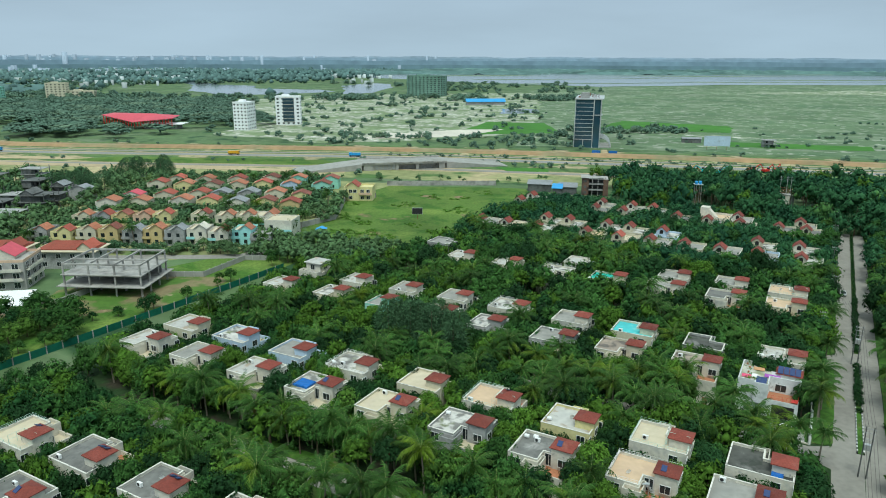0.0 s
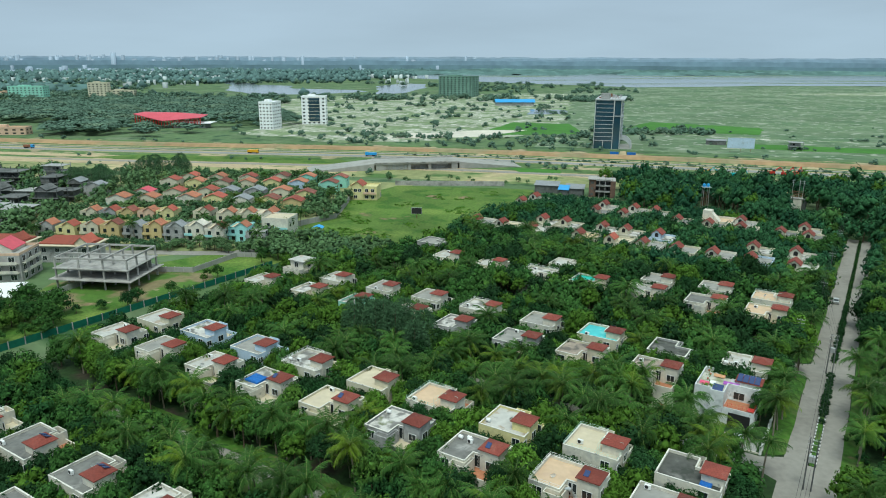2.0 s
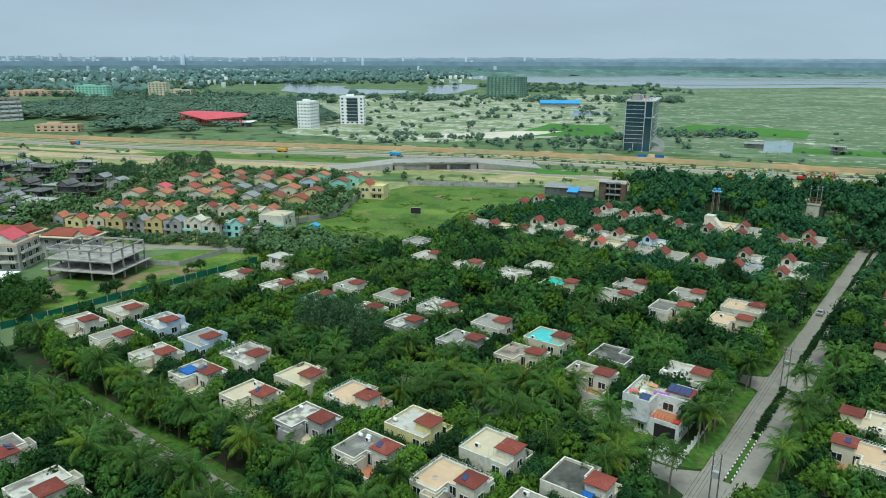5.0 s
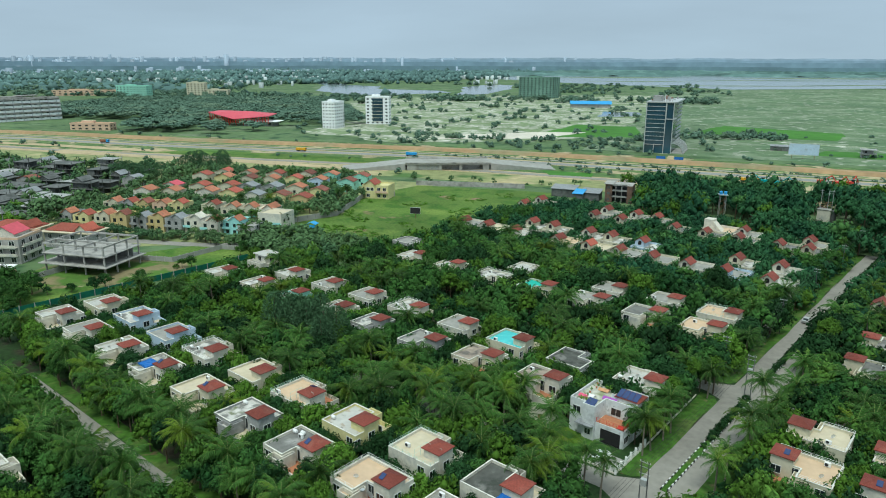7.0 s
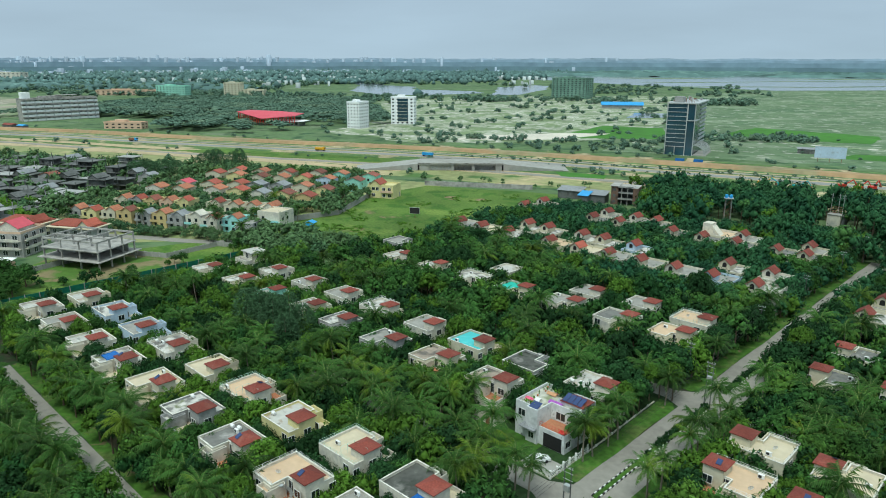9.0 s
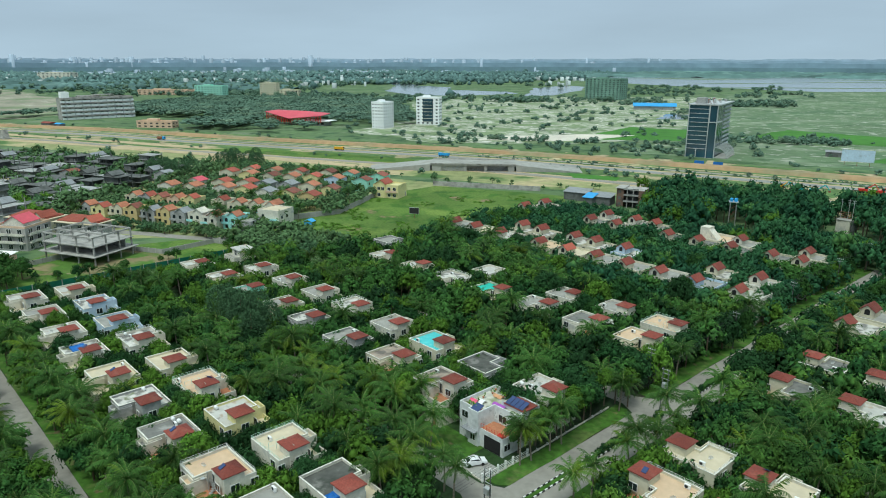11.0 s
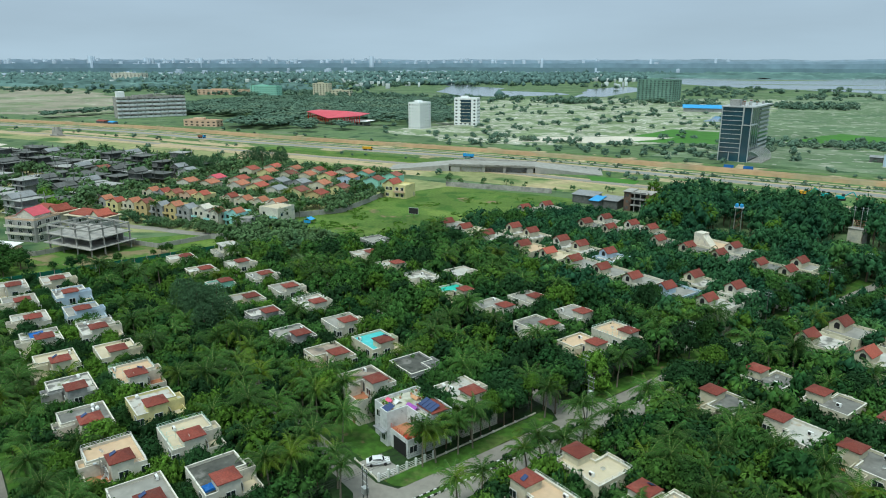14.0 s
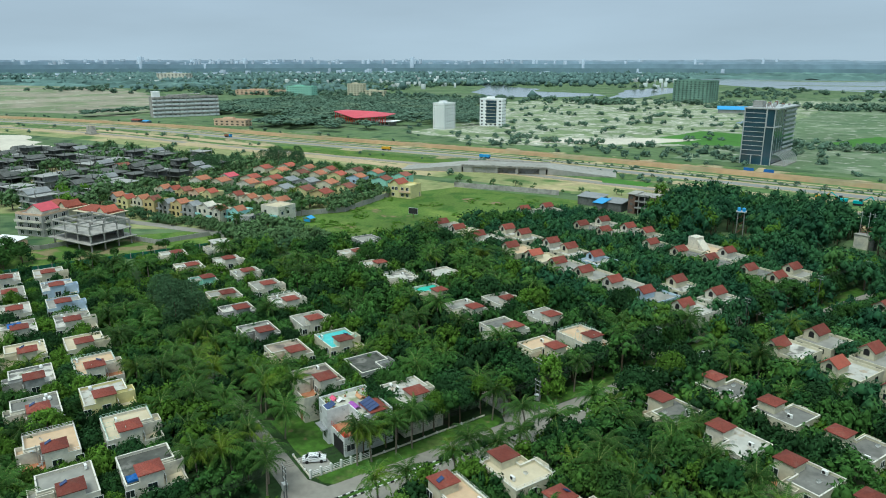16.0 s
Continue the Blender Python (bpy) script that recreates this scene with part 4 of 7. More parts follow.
def corner_villa():
    """The villa at the street corner: garage wing, red terrace, rooftop garden and solar array."""
    u, v, w, d, h = 146.4, -10.3, 11.6, 10.0, 5.8
    houses.append((u - 2, u + d, v, v + w))
    home = empty("villa", estate_pose(u, v, -1.7), "two-storey white villa with rooftop garden and large solar array", "house", "estate villas")
    outline = [(0, 0), (3.2, 0), (3.2, -0.9), (5.8, -0.9), (5.8, 3.6), (w, 3.6), (w, d), (0, d)]
    Geo().prism(outline, GZ, h).part("wall", "cool", home)
    Geo().ring(outline, 0.2, h, h + 0.75).part("parapet", "cool", home)
    Geo().prism(inset(outline, 0.2), h, h + 0.05).part("roof_deck", "deck_mossy", home, "mossy roof surface")
    Geo().box(5.8, -0.2, -0.7, w, 3.6, 3.1).part("garage", "cool", home)
    # black panel on a solid front: the garage's inner shade is painted
    Geo().box(6.9, -0.26, -0.6, 11.0, -0.18, 2.2).part("garage_opening", "hole", home, "open dark garage front")
    Geo().box(5.9, 0.0, 3.1, w - 0.2, 3.6, 3.16).part("terrace_floor", "terracotta", home, "red tiled terrace")
    railing(home, [(5.9, -0.1), (w - 0.1, -0.1), (w - 0.1, 3.6)], 3.1, 1.0, "redpaint", step=0.7)
    for k in range(4):
        x = 7.0 + k * 1.1
        Geo().add([(x, 5.3, 6.85), (x + 1.0, 5.3, 6.85), (x + 1.0, 7.4, 7.6), (x, 7.4, 7.6), (x, 5.3, 6.92), (x + 1.0, 5.3, 6.92), (x + 1.0, 7.4, 7.67), (x, 7.4, 7.67)],
                  [(3, 2, 1, 0), (4, 5, 6, 7), (0, 1, 5, 4), (1, 2, 6, 5), (2, 3, 7, 6), (3, 0, 4, 7)]).part("solar_panel", "panel", home, "dark blue solar panel")
    Geo().box(6.8, 5.4, 5.8, w - 0.1, 9.0, 6.7).part("stair_head", "cool", home)
    Geo().hip(6.6, 5.2, w + 0.2, 9.2, 6.75, 7.3).part("tiled_roof", "tile", home, "red-brown tiled hip roof")
    Geo().add([(3.4, -0.6, 6.3), (5.4, -0.6, 6.3), (5.4, 1.2, 7.0), (3.4, 1.2, 7.0), (3.4, -0.6, 6.37), (5.4, -0.6, 6.37), (5.4, 1.2, 7.07), (3.4, 1.2, 7.07)],
              [(3, 2, 1, 0), (4, 5, 6, 7), (0, 1, 5, 4), (1, 2, 6, 5), (2, 3, 7, 6), (3, 0, 4, 7)]).part("solar_heater", "panel", home, "blue solar water heater")
    Geo().add([(6.0, 3.4, 3.2), (6.9, 3.4, 3.2), (6.9, 5.6, 6.7), (6.0, 5.6, 6.7), (6.0, 3.4, 3.35), (6.9, 3.4, 3.35), (6.9, 5.6, 6.85), (6.0, 5.6, 6.85)],
              [(3, 2, 1, 0), (4, 5, 6, 7), (0, 1, 5, 4), (1, 2, 6, 5), (2, 3, 7, 6), (3, 0, 4, 7)]).part("outer_stair", "steel", home, "steep steel stair to the roof")
    Geo().box(2.2, -1.9, 2.5, 5.8, 0, 2.62).part("carport_roof", "slate", home, "grey sheet canopy")
    for x, y, z, nx, ny, ww, hh in ((1.5, 0, 4.3, 0, -1, 1.6, 1.4), (4.5, -0.9, 1.0, 0, -1, 1.2, 1.2), (8.0, 3.6, 4.3, 0, -1, 2.0, 1.5), (0, 3.0, 4.3, -1, 0, 1.2, 1.2), (w, 6.4, 4.3, 1, 0, 1.6, 1.3), (w, 9, 4.3, 1, 0, 1.2, 1.2), (w, 1, 1.0, 1, 0, 1.6, 1.3), (3, d, 4.3, 0, 1, 1.4, 1.3)):
        window(home, x, y, z, nx, ny, ww, hh)
    rng = random.Random(9)
    for k in range(16):
        x, y = rng.uniform(0.5, 5.2), rng.choice((rng.uniform(0.4, 1.2), rng.uniform(d - 2.5, d - 0.5), rng.uniform(2, 9)))
        pot = empty("potted_plant", home.matrix_basis @ pose(x, y, h + 0.05), "small potted plant on the villa roof", "potted plant", "rooftop pots")
        Geo().beam((0, 0, 0), (0, 0, 0.35), 0.16, 8, 0.22).part("pot", "terracotta", pot)
        g = Geo()
        for i in range(18):
            a, r = rng.uniform(0, math.tau), rng.uniform(0.2, 0.55)
            px, py, pz = math.cos(a) * r * 0.6, math.sin(a) * r * 0.6, 0.4 + rng.uniform(0, 0.6)
            g.add([(px, py, pz), (px + math.cos(a) * 0.3, py + math.sin(a) * 0.3, pz + 0.1), (px + math.cos(a + 0.8) * 0.25, py + math.sin(a + 0.8) * 0.25, pz + 0.2)], [(0, 1, 2)])
        g.part("leaves", "leaf_lime", pot)
    for x, y, z, sx, sy, m, words in ((6.2, 4.6, h, 1.5, 0.7, "purple", "purple cloth drying on the roof edge"), (3.4, 7.2, h, 1.1, 0.5, "orange", "orange cloth laid on the villa roof"), (1.4, 2.6, h, 0.9, 0.6, "pinkcloth", "pink cloth drying on the villa roof"), (2.6, 3.4, h, 0.8, 0.8, "tank", "white cloth laid on the villa roof"), (10.9, 0.2, 3.2, 0.6, 0.5, "redpaint", "red cloth over the terrace rail")):
        cloth(home, x, y, z + 0.1, sx, sy, m, words)


def modern_house(u, v):
    houses.append((u, u + 8, v, v + 7))
    home = empty("modern_house", estate_pose(u, v, -1.6), "three-storey white house with flat grey roof terraces", "house")
    Geo().box(0, 0, GZ, 7, 8, 6).part("wall", "white", home)
    Geo().box(1, 2.5, 6, 6.4, 7.6, 8.6).part("upper_storey", "white", home)
    Geo().box(0.5, 2.0, 8.6, 6.9, 8.0, 8.8).part("roof_slab", "deck_white", home)
    Geo().box(0.2, 0.2, 6, 6.8, 2.3, 6.06).part("roof_deck", "deck_grey", home)
    Geo().ring([(0, 0), (7, 0), (7, 2.4), (0, 2.4)], 0.15, 6.0, 6.7).part("parapet", "white", home)
    for x, y, z, nx, ny in ((1.6, 0, 4.4, 0, -1), (5, 0, 4.4, 0, -1), (3.5, 2.5, 7.4, 0, -1), (7, 3, 4.4, 1, 0), (7, 6, 4.4, 1, 0), (6.4, 5, 7.4, 1, 0), (0, 4, 4.4, -1, 0)):
        window(home, x, y, z, nx, ny, 1.5, 1.5)


def gabled_villa(u, v, wall="white", deck="deck_grey", back=False, roof="tile", w=8.6, d=10.5, arch=True):
    """A two-storey villa with a flat roof and a gabled, arched upper front; (u, v) is the middle of the gable."""
    u0, v0 = (u - 6.5, v - 2.3) if back else (u - 3.6, v - 2.3)
    houses.append((u0, u0 + d, v0, v0 + w))
    home = empty("gabled_villa", estate_pose(u0, v0), "two-storey %s villa with red gabled upper front" % WALL_WORDS[wall], "house", "gabled villas")
    h = 4.2
    outline = [(0, 0.6), (w, 0.6), (w, d), (0, d)]
    Geo().prism(outline, GZ, h).part("wall", wall, home)
    Geo().ring(outline, 0.2, h, h + 0.7).part("parapet", wall, home)
    Geo().prism(inset(outline, 0.2), h, h + 0.05).part("roof_deck", deck, home)
    y0 = 3.8 if back else 0.5
    gx0, gx1, gy0, gy1 = 0.4, 3.9, y0 - 0.1, y0 + 4.6
    Geo().gable_walls(gx0 - 0.1, gy0, gx1, gy1, 0.3 if not back else 4.0, 6.1, 7.5).part("gable", wall, home)
    Geo().gable_roof(gx0 - 0.1, gy0, gx1, gy1, 6.1, 7.5, 0.3).part("tiled_roof", roof, home, "red-tiled gable roof")
    if arch:
        n, g = 10, Geo()
        pts = [(gx0 + 1.75 + math.cos(math.pi * k / n) * 0.65, 5.9 + math.sin(math.pi * k / n) * 0.65) for k in range(n + 1)] + [(gx0 + 1.1, 5.0), (gx0 + 2.4, 5.0)]
        m = len(pts)
        g.add([(x, gy0 - 0.03, z) for x, z in pts] + [(x, gy0 + 0.02, z) for x, z in pts], [tuple(range(m))[::-1], tuple(range(m, 2 * m))] + [(k, (k + 1) % m, m + (k + 1) % m, m + k) for k in range(m)])
        # flat dark panel; the shade behind the arch is only its colour
        g.part("arched_opening", "hole", home, "dark arched opening")
    for x, y, z, nx, ny in ((1.4, 0.4, 3.8, 0, -1), (6.4, 0.6, 3.8, 0, -1), (w, 3, 3.6, 1, 0), (w, 7.5, 3.6, 1, 0)):
        window(home, x, y, z, nx, ny, 1.3, 1.2, plain=True)
    return home


corner_villa()
modern_house(159.0, -138.0)
for v, wall, deck in ((-3.2, "white", "deck_white"), (-16.3, "blue", "deck_grey"), (-28.0, "white", "deck_grey"), (-39.9, "cream", "deck_grey"), (-51.6, "white", "deck_grey"), (-63.0, "cream", "deck_cream"),
                      (-75.4, "cream", "deck_peach"), (-94.8, "white", "deck_white"), (-107.5, "white", "deck_cream"), (-119.0, "white", "deck_grey")):
    gabled_villa(248.5, v, wall, deck, roof="tile_bright" if v == -63.0 else "tile")
for v, wall in ((-4.5, "white"), (-17.8, "white"), (-50.6, "blue"), (-63.0, "white"), (-72.0, "white"), (-87.5, "cream"), (-97.0, "white")):
    gabled_villa(264.0, v, "cream" if wall == "white" and int(v) % 2 else wall, "deck_stained", back=True)
for v, wall in ((-3.5, "white"), (-13.0, "white"), (-27.0, "cream"), (-39.0, "white"), (-51.0, "white"), (-73.5, "white"), (-85.5, "white"), (-120.5, "cream")):
    gabled_villa(292.5, v, "cream" if wall == "white" and int(v) % 2 else wall, "deck_dark", w=8.0)
for v, wall in ((-6.0, "cream"), (-29.0, "white"), (-63.5, "cream"), (-72.5, "white"), (-86.0, "white"), (-119.5, "white")):
    gabled_villa(304.5, v, wall, "deck_grey", back=True, w=8.0)
gabled_villa(244.2, 39.0, "cream", "deck_white", roof="tile_bright")
gabled_villa(244.0, 26.0, "cream", "deck_stained")
gabled_villa(244.0, 51.5, "cream", "deck_grey")
gabled_villa(258.5, 27.0, "cream", "deck_grey", back=True)
gabled_villa(258.5, 39.5, "cream", "deck_grey", back=True)
gabled_villa(292.0, 27.0, "cream", "deck_grey")
gabled_villa(292.0, 40.0, "white", "deck_grey")


def big_white_house():
    u, v = 299.5, -44.0
    houses.append((u, u + 12, v, v + 13))
    home = empty("large_white_house", estate_pose(u, v, -2.8), "large white house with stepped stair tower and pink roof terrace", "house")
    Geo().box(0, 0, GZ, 12, 11, 7).part("wall", "white", home)
    Geo().ring([(0, 0), (12, 0), (12, 11), (0, 11)], 0.25, 7, 7.9).part("parapet", "white", home)
    Geo().box(0.3, 0.3, 7, 11.7, 10.7, 7.06).part("roof_deck", "deck_peach", home)
    Geo().box(0.2, 3, 7, 3.6, 7, 11.2).part("stair_tower", "white", home)
    Geo().add([(3.6, 3.2, 7), (7, 3.2, 7), (3.6, 3.2, 10.4), (3.6, 6.8, 7), (7, 6.8, 7), (3.6, 6.8, 10.4)], [(0, 1, 2), (5, 4, 3), (1, 4, 5, 2), (0, 3, 4, 1), (0, 2, 5, 3)]).part("stair_wedge", "white", home)
    for x, z in ((2, 4.8), (5, 4.8), (9, 4.8), (9, 1.6)):
        window(home, x, 0, z, 0, -1, 1.5, 1.4)
    for y in (2.5, 8):
        window(home, 12, y, 4.8, 1, 0, 1.5, 1.4)


big_white_house()


# ---- the town beside the meadow ----
town = []  # (x, y, radius)


def town_house(x, y, wall="yellow", roof="tile_bright", w=7.4, d=9.5, h=5.6, gable=4.4, yaw=0.0, small=False):
    """A narrow two-storey town house with a front gable; (x, y) is the middle of its front."""
    rr = random.Random(int(x * 7 + y))
    y, h, yaw = y + rr.uniform(-1.8, 1.8), h + rr.uniform(-0.7, 0.5), yaw + rr.uniform(-2.5, 2.5)
    if roof == "tile_bright":
        roof = rr.choice(("tile_bright", "tile_orange", "tile_orange", "tile_worn"))
    town.append((x, y + d / 2, max(w, d) * 0.62))
    roof_words = {"tile_orange": "orange-red", "tile_worn": "dull red", "tile_pink": "pink-red", "tile_bright": "bright red"}.get(roof, "grey")
    home = empty("town_house", pose(x, y, 0, 0, 0, yaw), "two-storey %s town house with %s gable" % (WALL_WORDS.get(wall, wall), roof_words), "house", "town houses")
    a = w / 2
    Geo().box(-a, 0.8, 0, a, d, h).part("wall", wall, home)
    Geo().ring([(-a, 0.8), (a, 0.8), (a, d), (-a, d)], 0.2, h, h + 0.6).part("parapet", wall, home)
    Geo().box(-a + 0.2, 1.0, h, a - 0.2, d - 0.2, h + 0.05).part("roof_deck", "deck_grey" if wall == "grey" else "deck_cream", home)
    if gable:
        g0 = a - gable
        gd = d * (0.55 if small else 0.8)
        Geo().gable_walls(g0, 0.4, a + 0.1, gd, 0.2, h + 0.9, h + 2.5).part("gable", wall, home)
        Geo().gable_roof(g0, 0.4, a + 0.1, gd, h + 0.9, h + 2.5, 0.35).part("tiled_roof", roof, home, "%s gable roof" % roof_words)
        window(home, (g0 + a) / 2, 0.4, h - 1.2, 0, -1, 1.2, 1.4, plain=True)
    Geo().box(-a, -0.3, 2.7, a - gable if gable else a, 0.8, 2.85).box(-a, -0.3, 2.85, a - gable if gable else a, -0.18, 3.6).part("balcony", "aqua" if wall in ("white", "aqua") else wall, home)
    for px, z in ((-a * 0.5, 4.2), (-a * 0.5, 1.5), (a * 0.4, 1.5)):
        window(home, px, 0.8 if px < 0 else 0.4, z, 0, -1, 1.3, 1.5, plain=True)
    for y2 in (3.0, 6.4):
        window(home, a + (0.1 if gable and y2 < d * 0.55 else 0.0), y2, 4.0, 1, 0, 1.1, 1.2, plain=True)
    return home


def town_row(y, row):
    for x, wall, roof, kw in row:
        town_house(x, y, wall, roof, **kw)


S = dict(small=True)
town_house(-63.5, 263.0, "white", "white", w=11.0, d=11.0, h=7.0, gable=0, yaw=-6)
town_row(251.0, ((-151, "grey", "tile_bright", S), (-141, "lemon", "tile_bright", S), (-132, "cream", "tile_bright", S), (-123.5, "yellow", "tile_bright", S), (-115, "grey", "slate", S), (-107.5, "yellow", "tile_bright", S),
                 (-99, "grey", "slate", S), (-91, "white", "white", S), (-82.5, "white", "tile_bright", S), (-74.5, "aqua", "tile_bright", S), (-67, "grey", "slate", dict(gable=0, h=4.8))))
town_row(276.0, ((-147, "cream", "tile_bright", S), (-138, "grey", "tile_bright", S), (-130, "yellow", "tile_bright", S), (-121.5, "peach_wall", "tile_bright", S), (-113, "lemon", "tile_bright", S), (-98.5, "cream", "tile_bright", S),
                 (-87.5, "cream", "tile_bright", S), (-79.5, "cream", "tile_bright", S), (-71.5, "white", "tile_bright", dict(w=9, h=6.2))))
W = dict(w=9.4, d=9.6, gable=8.2, h=5.2)
town_row(304.0, ((-149, "white", "tile_bright", W), (-136, "cream", "tile_bright", W), (-117.5, "white", "tile_bright", W), (-105, "lemon", "tile_bright", W), (-91.5, "white", "slate", W), (-79, "lemon", "tile_bright", W), (-68, "yellow", "tile_bright", W)))
town_row(322.0, ((-146, "white", "tile_pink", W), (-131.5, "cream", "tile_bright", W), (-115, "cream", "tile_bright", W), (-105, "grey", "slate", W), (-92, "grey", "slate", W), (-79, "cream", "tile_bright", W), (-67, "lemon", "tile_bright", W)))
town_row(349.0, ((-145, "cream", "tile_bright", W), (-131, "lemon", "tile_bright", W), (-117, "cream", "tile_bright", W), (-104, "cream", "tile_bright", W), (-91.5, "lemon", "tile_bright", W), (-77, "blue", "tile_bright", W), (-61.5, "mint", "tile_bright", W)))
town_row(366.0, ((-142, "cream", "tile_bright", W), (-126.5, "cream", "tile_bright", W), (-109, "cream", "tile_bright", W), (-92, "cream", "tile_bright", W), (-77, "mint", "tile_bright", W), (-60, "mint", "tile_bright", W)))


def yellow_block():
    x, y = -41.0, 337.0
    town.append((x, y + 5, 8))
    home = empty("apartment_house", pose(x, y, 0, 0, 0, -4), "yellow two-storey apartment house with red gable", "house")
    Geo().box(-7, 0, 0, 7, 10, 6.2).part("wall", "lemon", home)
    Geo().ring([(-7, 0), (7, 0), (7, 10), (-7, 10)], 0.2, 6.2, 6.9).part("parapet", "lemon", home)
    Geo().gable_walls(-5.5, -0.3, 0, 8, 0.1, 7.2, 9.2).part("gable", "lemon", home)
    Geo().gable_roof(-5.5, -0.3, 0, 8, 7.2, 9.2).part("tiled_roof", "tile_bright", home, "red gable roof")
    Geo().box(0.5, -1.2, 3.1, 6.8, 0, 3.25).box(0.5, -1.2, 3.25, 6.8, -1.05, 4.1).part("balcony", "peach_wall", home)
    for px, z in ((-3.6, 4.8), (-1.5, 4.8), (2, 4.8), (5, 4.8), (-3.6, 1.6), (2, 1.6), (5, 1.6)):
        window(home, px, -0.3 if px < 0 else 0, z, 0, -1, 1.6, 1.5)


yellow_block()


def tiled_hall(x, y, w, d, h, wall="grey", yaw=0.0):
    """A long house with a low bright hip roof and a wide pale eave slab."""
    town.append((x, y + d / 2, w * 0.6))
    home = empty("tiled_hall", pose(x, y, 0, 0, 0, yaw), "long two-storey grey house with bright red hip roof", "house", "tiled halls")
    Geo().box(-w / 2, 0, 0, w / 2, d, h).part("wall", wall, home)
    Geo().box(-w / 2 - 1.2, -1.2, h, w / 2 + 1.2, d + 1, h + 0.25).part("eave_slab", "deck_cream", home)
    Geo().hip(-w / 2, 0.6, w / 2, d, h + 0.6, h + 2.6, 0.3).part("tiled_roof", "tile_bright", home, "bright red tiled hip roof")
    Geo().gable_walls(w / 2 - 5.2, -0.3, w / 2 - 0.6, d * 0.7, h + 0.2, h + 1.2, h + 3.2).part("gable", "cream", home)
    Geo().gable_roof(w / 2 - 5.2, -0.3, w / 2 - 0.6, d * 0.7, h + 1.2, h + 3.2).part("gable_roof", "tile_bright", home, "bright red tiled gable")
    n = int(w / 4)
    for k in range(n):
        for z in (1.6, 4.4):
            window(home, -w / 2 + (k + 0.5) * w / n, 0, z, 0, -1, 1.5, 1.5)
    for z in (1.6, 4.4):
        window(home, w / 2, d / 2, z, 1, 0, 1.5, 1.5)


tiled_hall(-149.0, 222.0, 19, 10, 6.0, "cream")
tiled_hall(-124.0, 222.0, 19, 9, 6.0, "grey")


def corner_block(x, y):
    town.append((x, y + 6, 9))
    home = empty("balcony_house", pose(x, y, 0, 0, 0, 8), "three-storey grey house with balconies and pink-red roof", "house")
    Geo().box(-7, 0, 0, 7, 13, 8.5).part("wall", "raw", home)
    Geo().ring([(-7, 0), (7, 0), (7, 13), (-7, 13)], 0.2, 8.5, 9.3).part("parapet", "peach_wall", home)
    Geo().gable_walls(-5, 4, 3, 12, 8.5, 9.6, 12).part("gable", "white", home)
    Geo().gable_roof(-5, 4, 3, 12, 9.6, 12).part("tiled_roof", "tile_pink", home, "pink-red gable roof")
    for z in (2.9, 5.8):
        Geo().box(-6.5, -1.3, z, 6.5, 0, z + 0.15).box(-6.5, -1.3, z + 0.15, 6.5, -1.15, z + 1.0).part("balcony", "white", home)
        Geo().box(7, 1, z, 8.2, 11, z + 0.15).box(8.05, 1, z + 0.15, 8.2, 11, z + 1.0).part("balcony", "white", home)
    for z in (1.4, 4.3, 7.2):
        for px in (-4.5, 0, 4.5):
            window(home, px, 0, z, 0, -1, 1.8, 1.7)
        for py in (2.5, 6.5, 10.5):
            window(home, 7, py, z, 1, 0, 1.8, 1.7)


corner_block(-132.0, 200.0)


def shed(x, y):
    home = empty("sheet_roof_shed", pose(x, y, 0, 0, 0, 10), "low brick shed with white sheet roof", "shed")
    Geo().box(-6, -5, 0, 6, 5, 3.2).part("wall", "peach_wall", home)
    Geo().add([(-6.5, -5.5, 3.2), (6.5, -5.5, 3.2), (6.5, 5.5, 4.2), (-6.5, 5.5, 4.2), (-6.5, -5.5, 3.3), (6.5, -5.5, 3.3), (6.5, 5.5, 4.3), (-6.5, 5.5, 4.3)],
              [(3, 2, 1, 0), (4, 5, 6, 7), (0, 1, 5, 4), (1, 2, 6, 5), (2, 3, 7, 6), (3, 0, 4, 7)]).part("roof", "tank", home, "white sheet roof")
    for px in (-3, 2):
        window(home, px, -5, 1.7, 0, -1, 1.2, 1.0)


shed(-120.0, 182.0)


def concrete_frame():
    """The unfinished concrete frame: two wide slabs on columns under an open grid of beams."""
    home = empty("unfinished_building", pose(-98.4, 203.2, 0, 0, 0, -3.5), "unfinished three-level grey concrete building on columns", "building")
    xs, ys = [-11.6, -3.9, 3.9, 11.6], [-8.2, -2.8, 2.8, 8.2]
    for z, o in ((3.1, 1.6), (6.4, 0.6)):
        Geo().box(-11.6 - o, -8.2 - o, z, 11.6 + o, 8.2 + o, z + 0.25).part("slab", "raw", home)
    for i, x in enumerate(xs):
        for j, y in enumerate(ys):
            Geo().box(x - 0.22, y - 0.22, 0, x + 0.22, y + 0.22, 9.7).part("column", "raw", home)
    for y in ys[:1] + ys[1:2] + ys[-1:]:
        Geo().box(-11.82, y - 0.2, 9.4, 11.82, y + 0.2, 9.95).part("beam", "raw", home)
    for x in xs:
        Geo().box(x - 0.2, -8.4, 9.42, x + 0.2, 8.4, 9.93).part("beam", "raw", home)
    for y in ys:
        Geo().box(-11.8, y - 0.2, 2.75, 11.8, y + 0.2, 3.1).part("beam", "raw", home)
        Geo().box(-11.8, y - 0.2, 6.05, 11.8, y + 0.2, 6.4).part("beam", "raw", home)
    Geo().box(-4, 5.5, 3.35, 11.4, 5.7, 6.05).part("infill_wall", "grey", home)


concrete_frame()


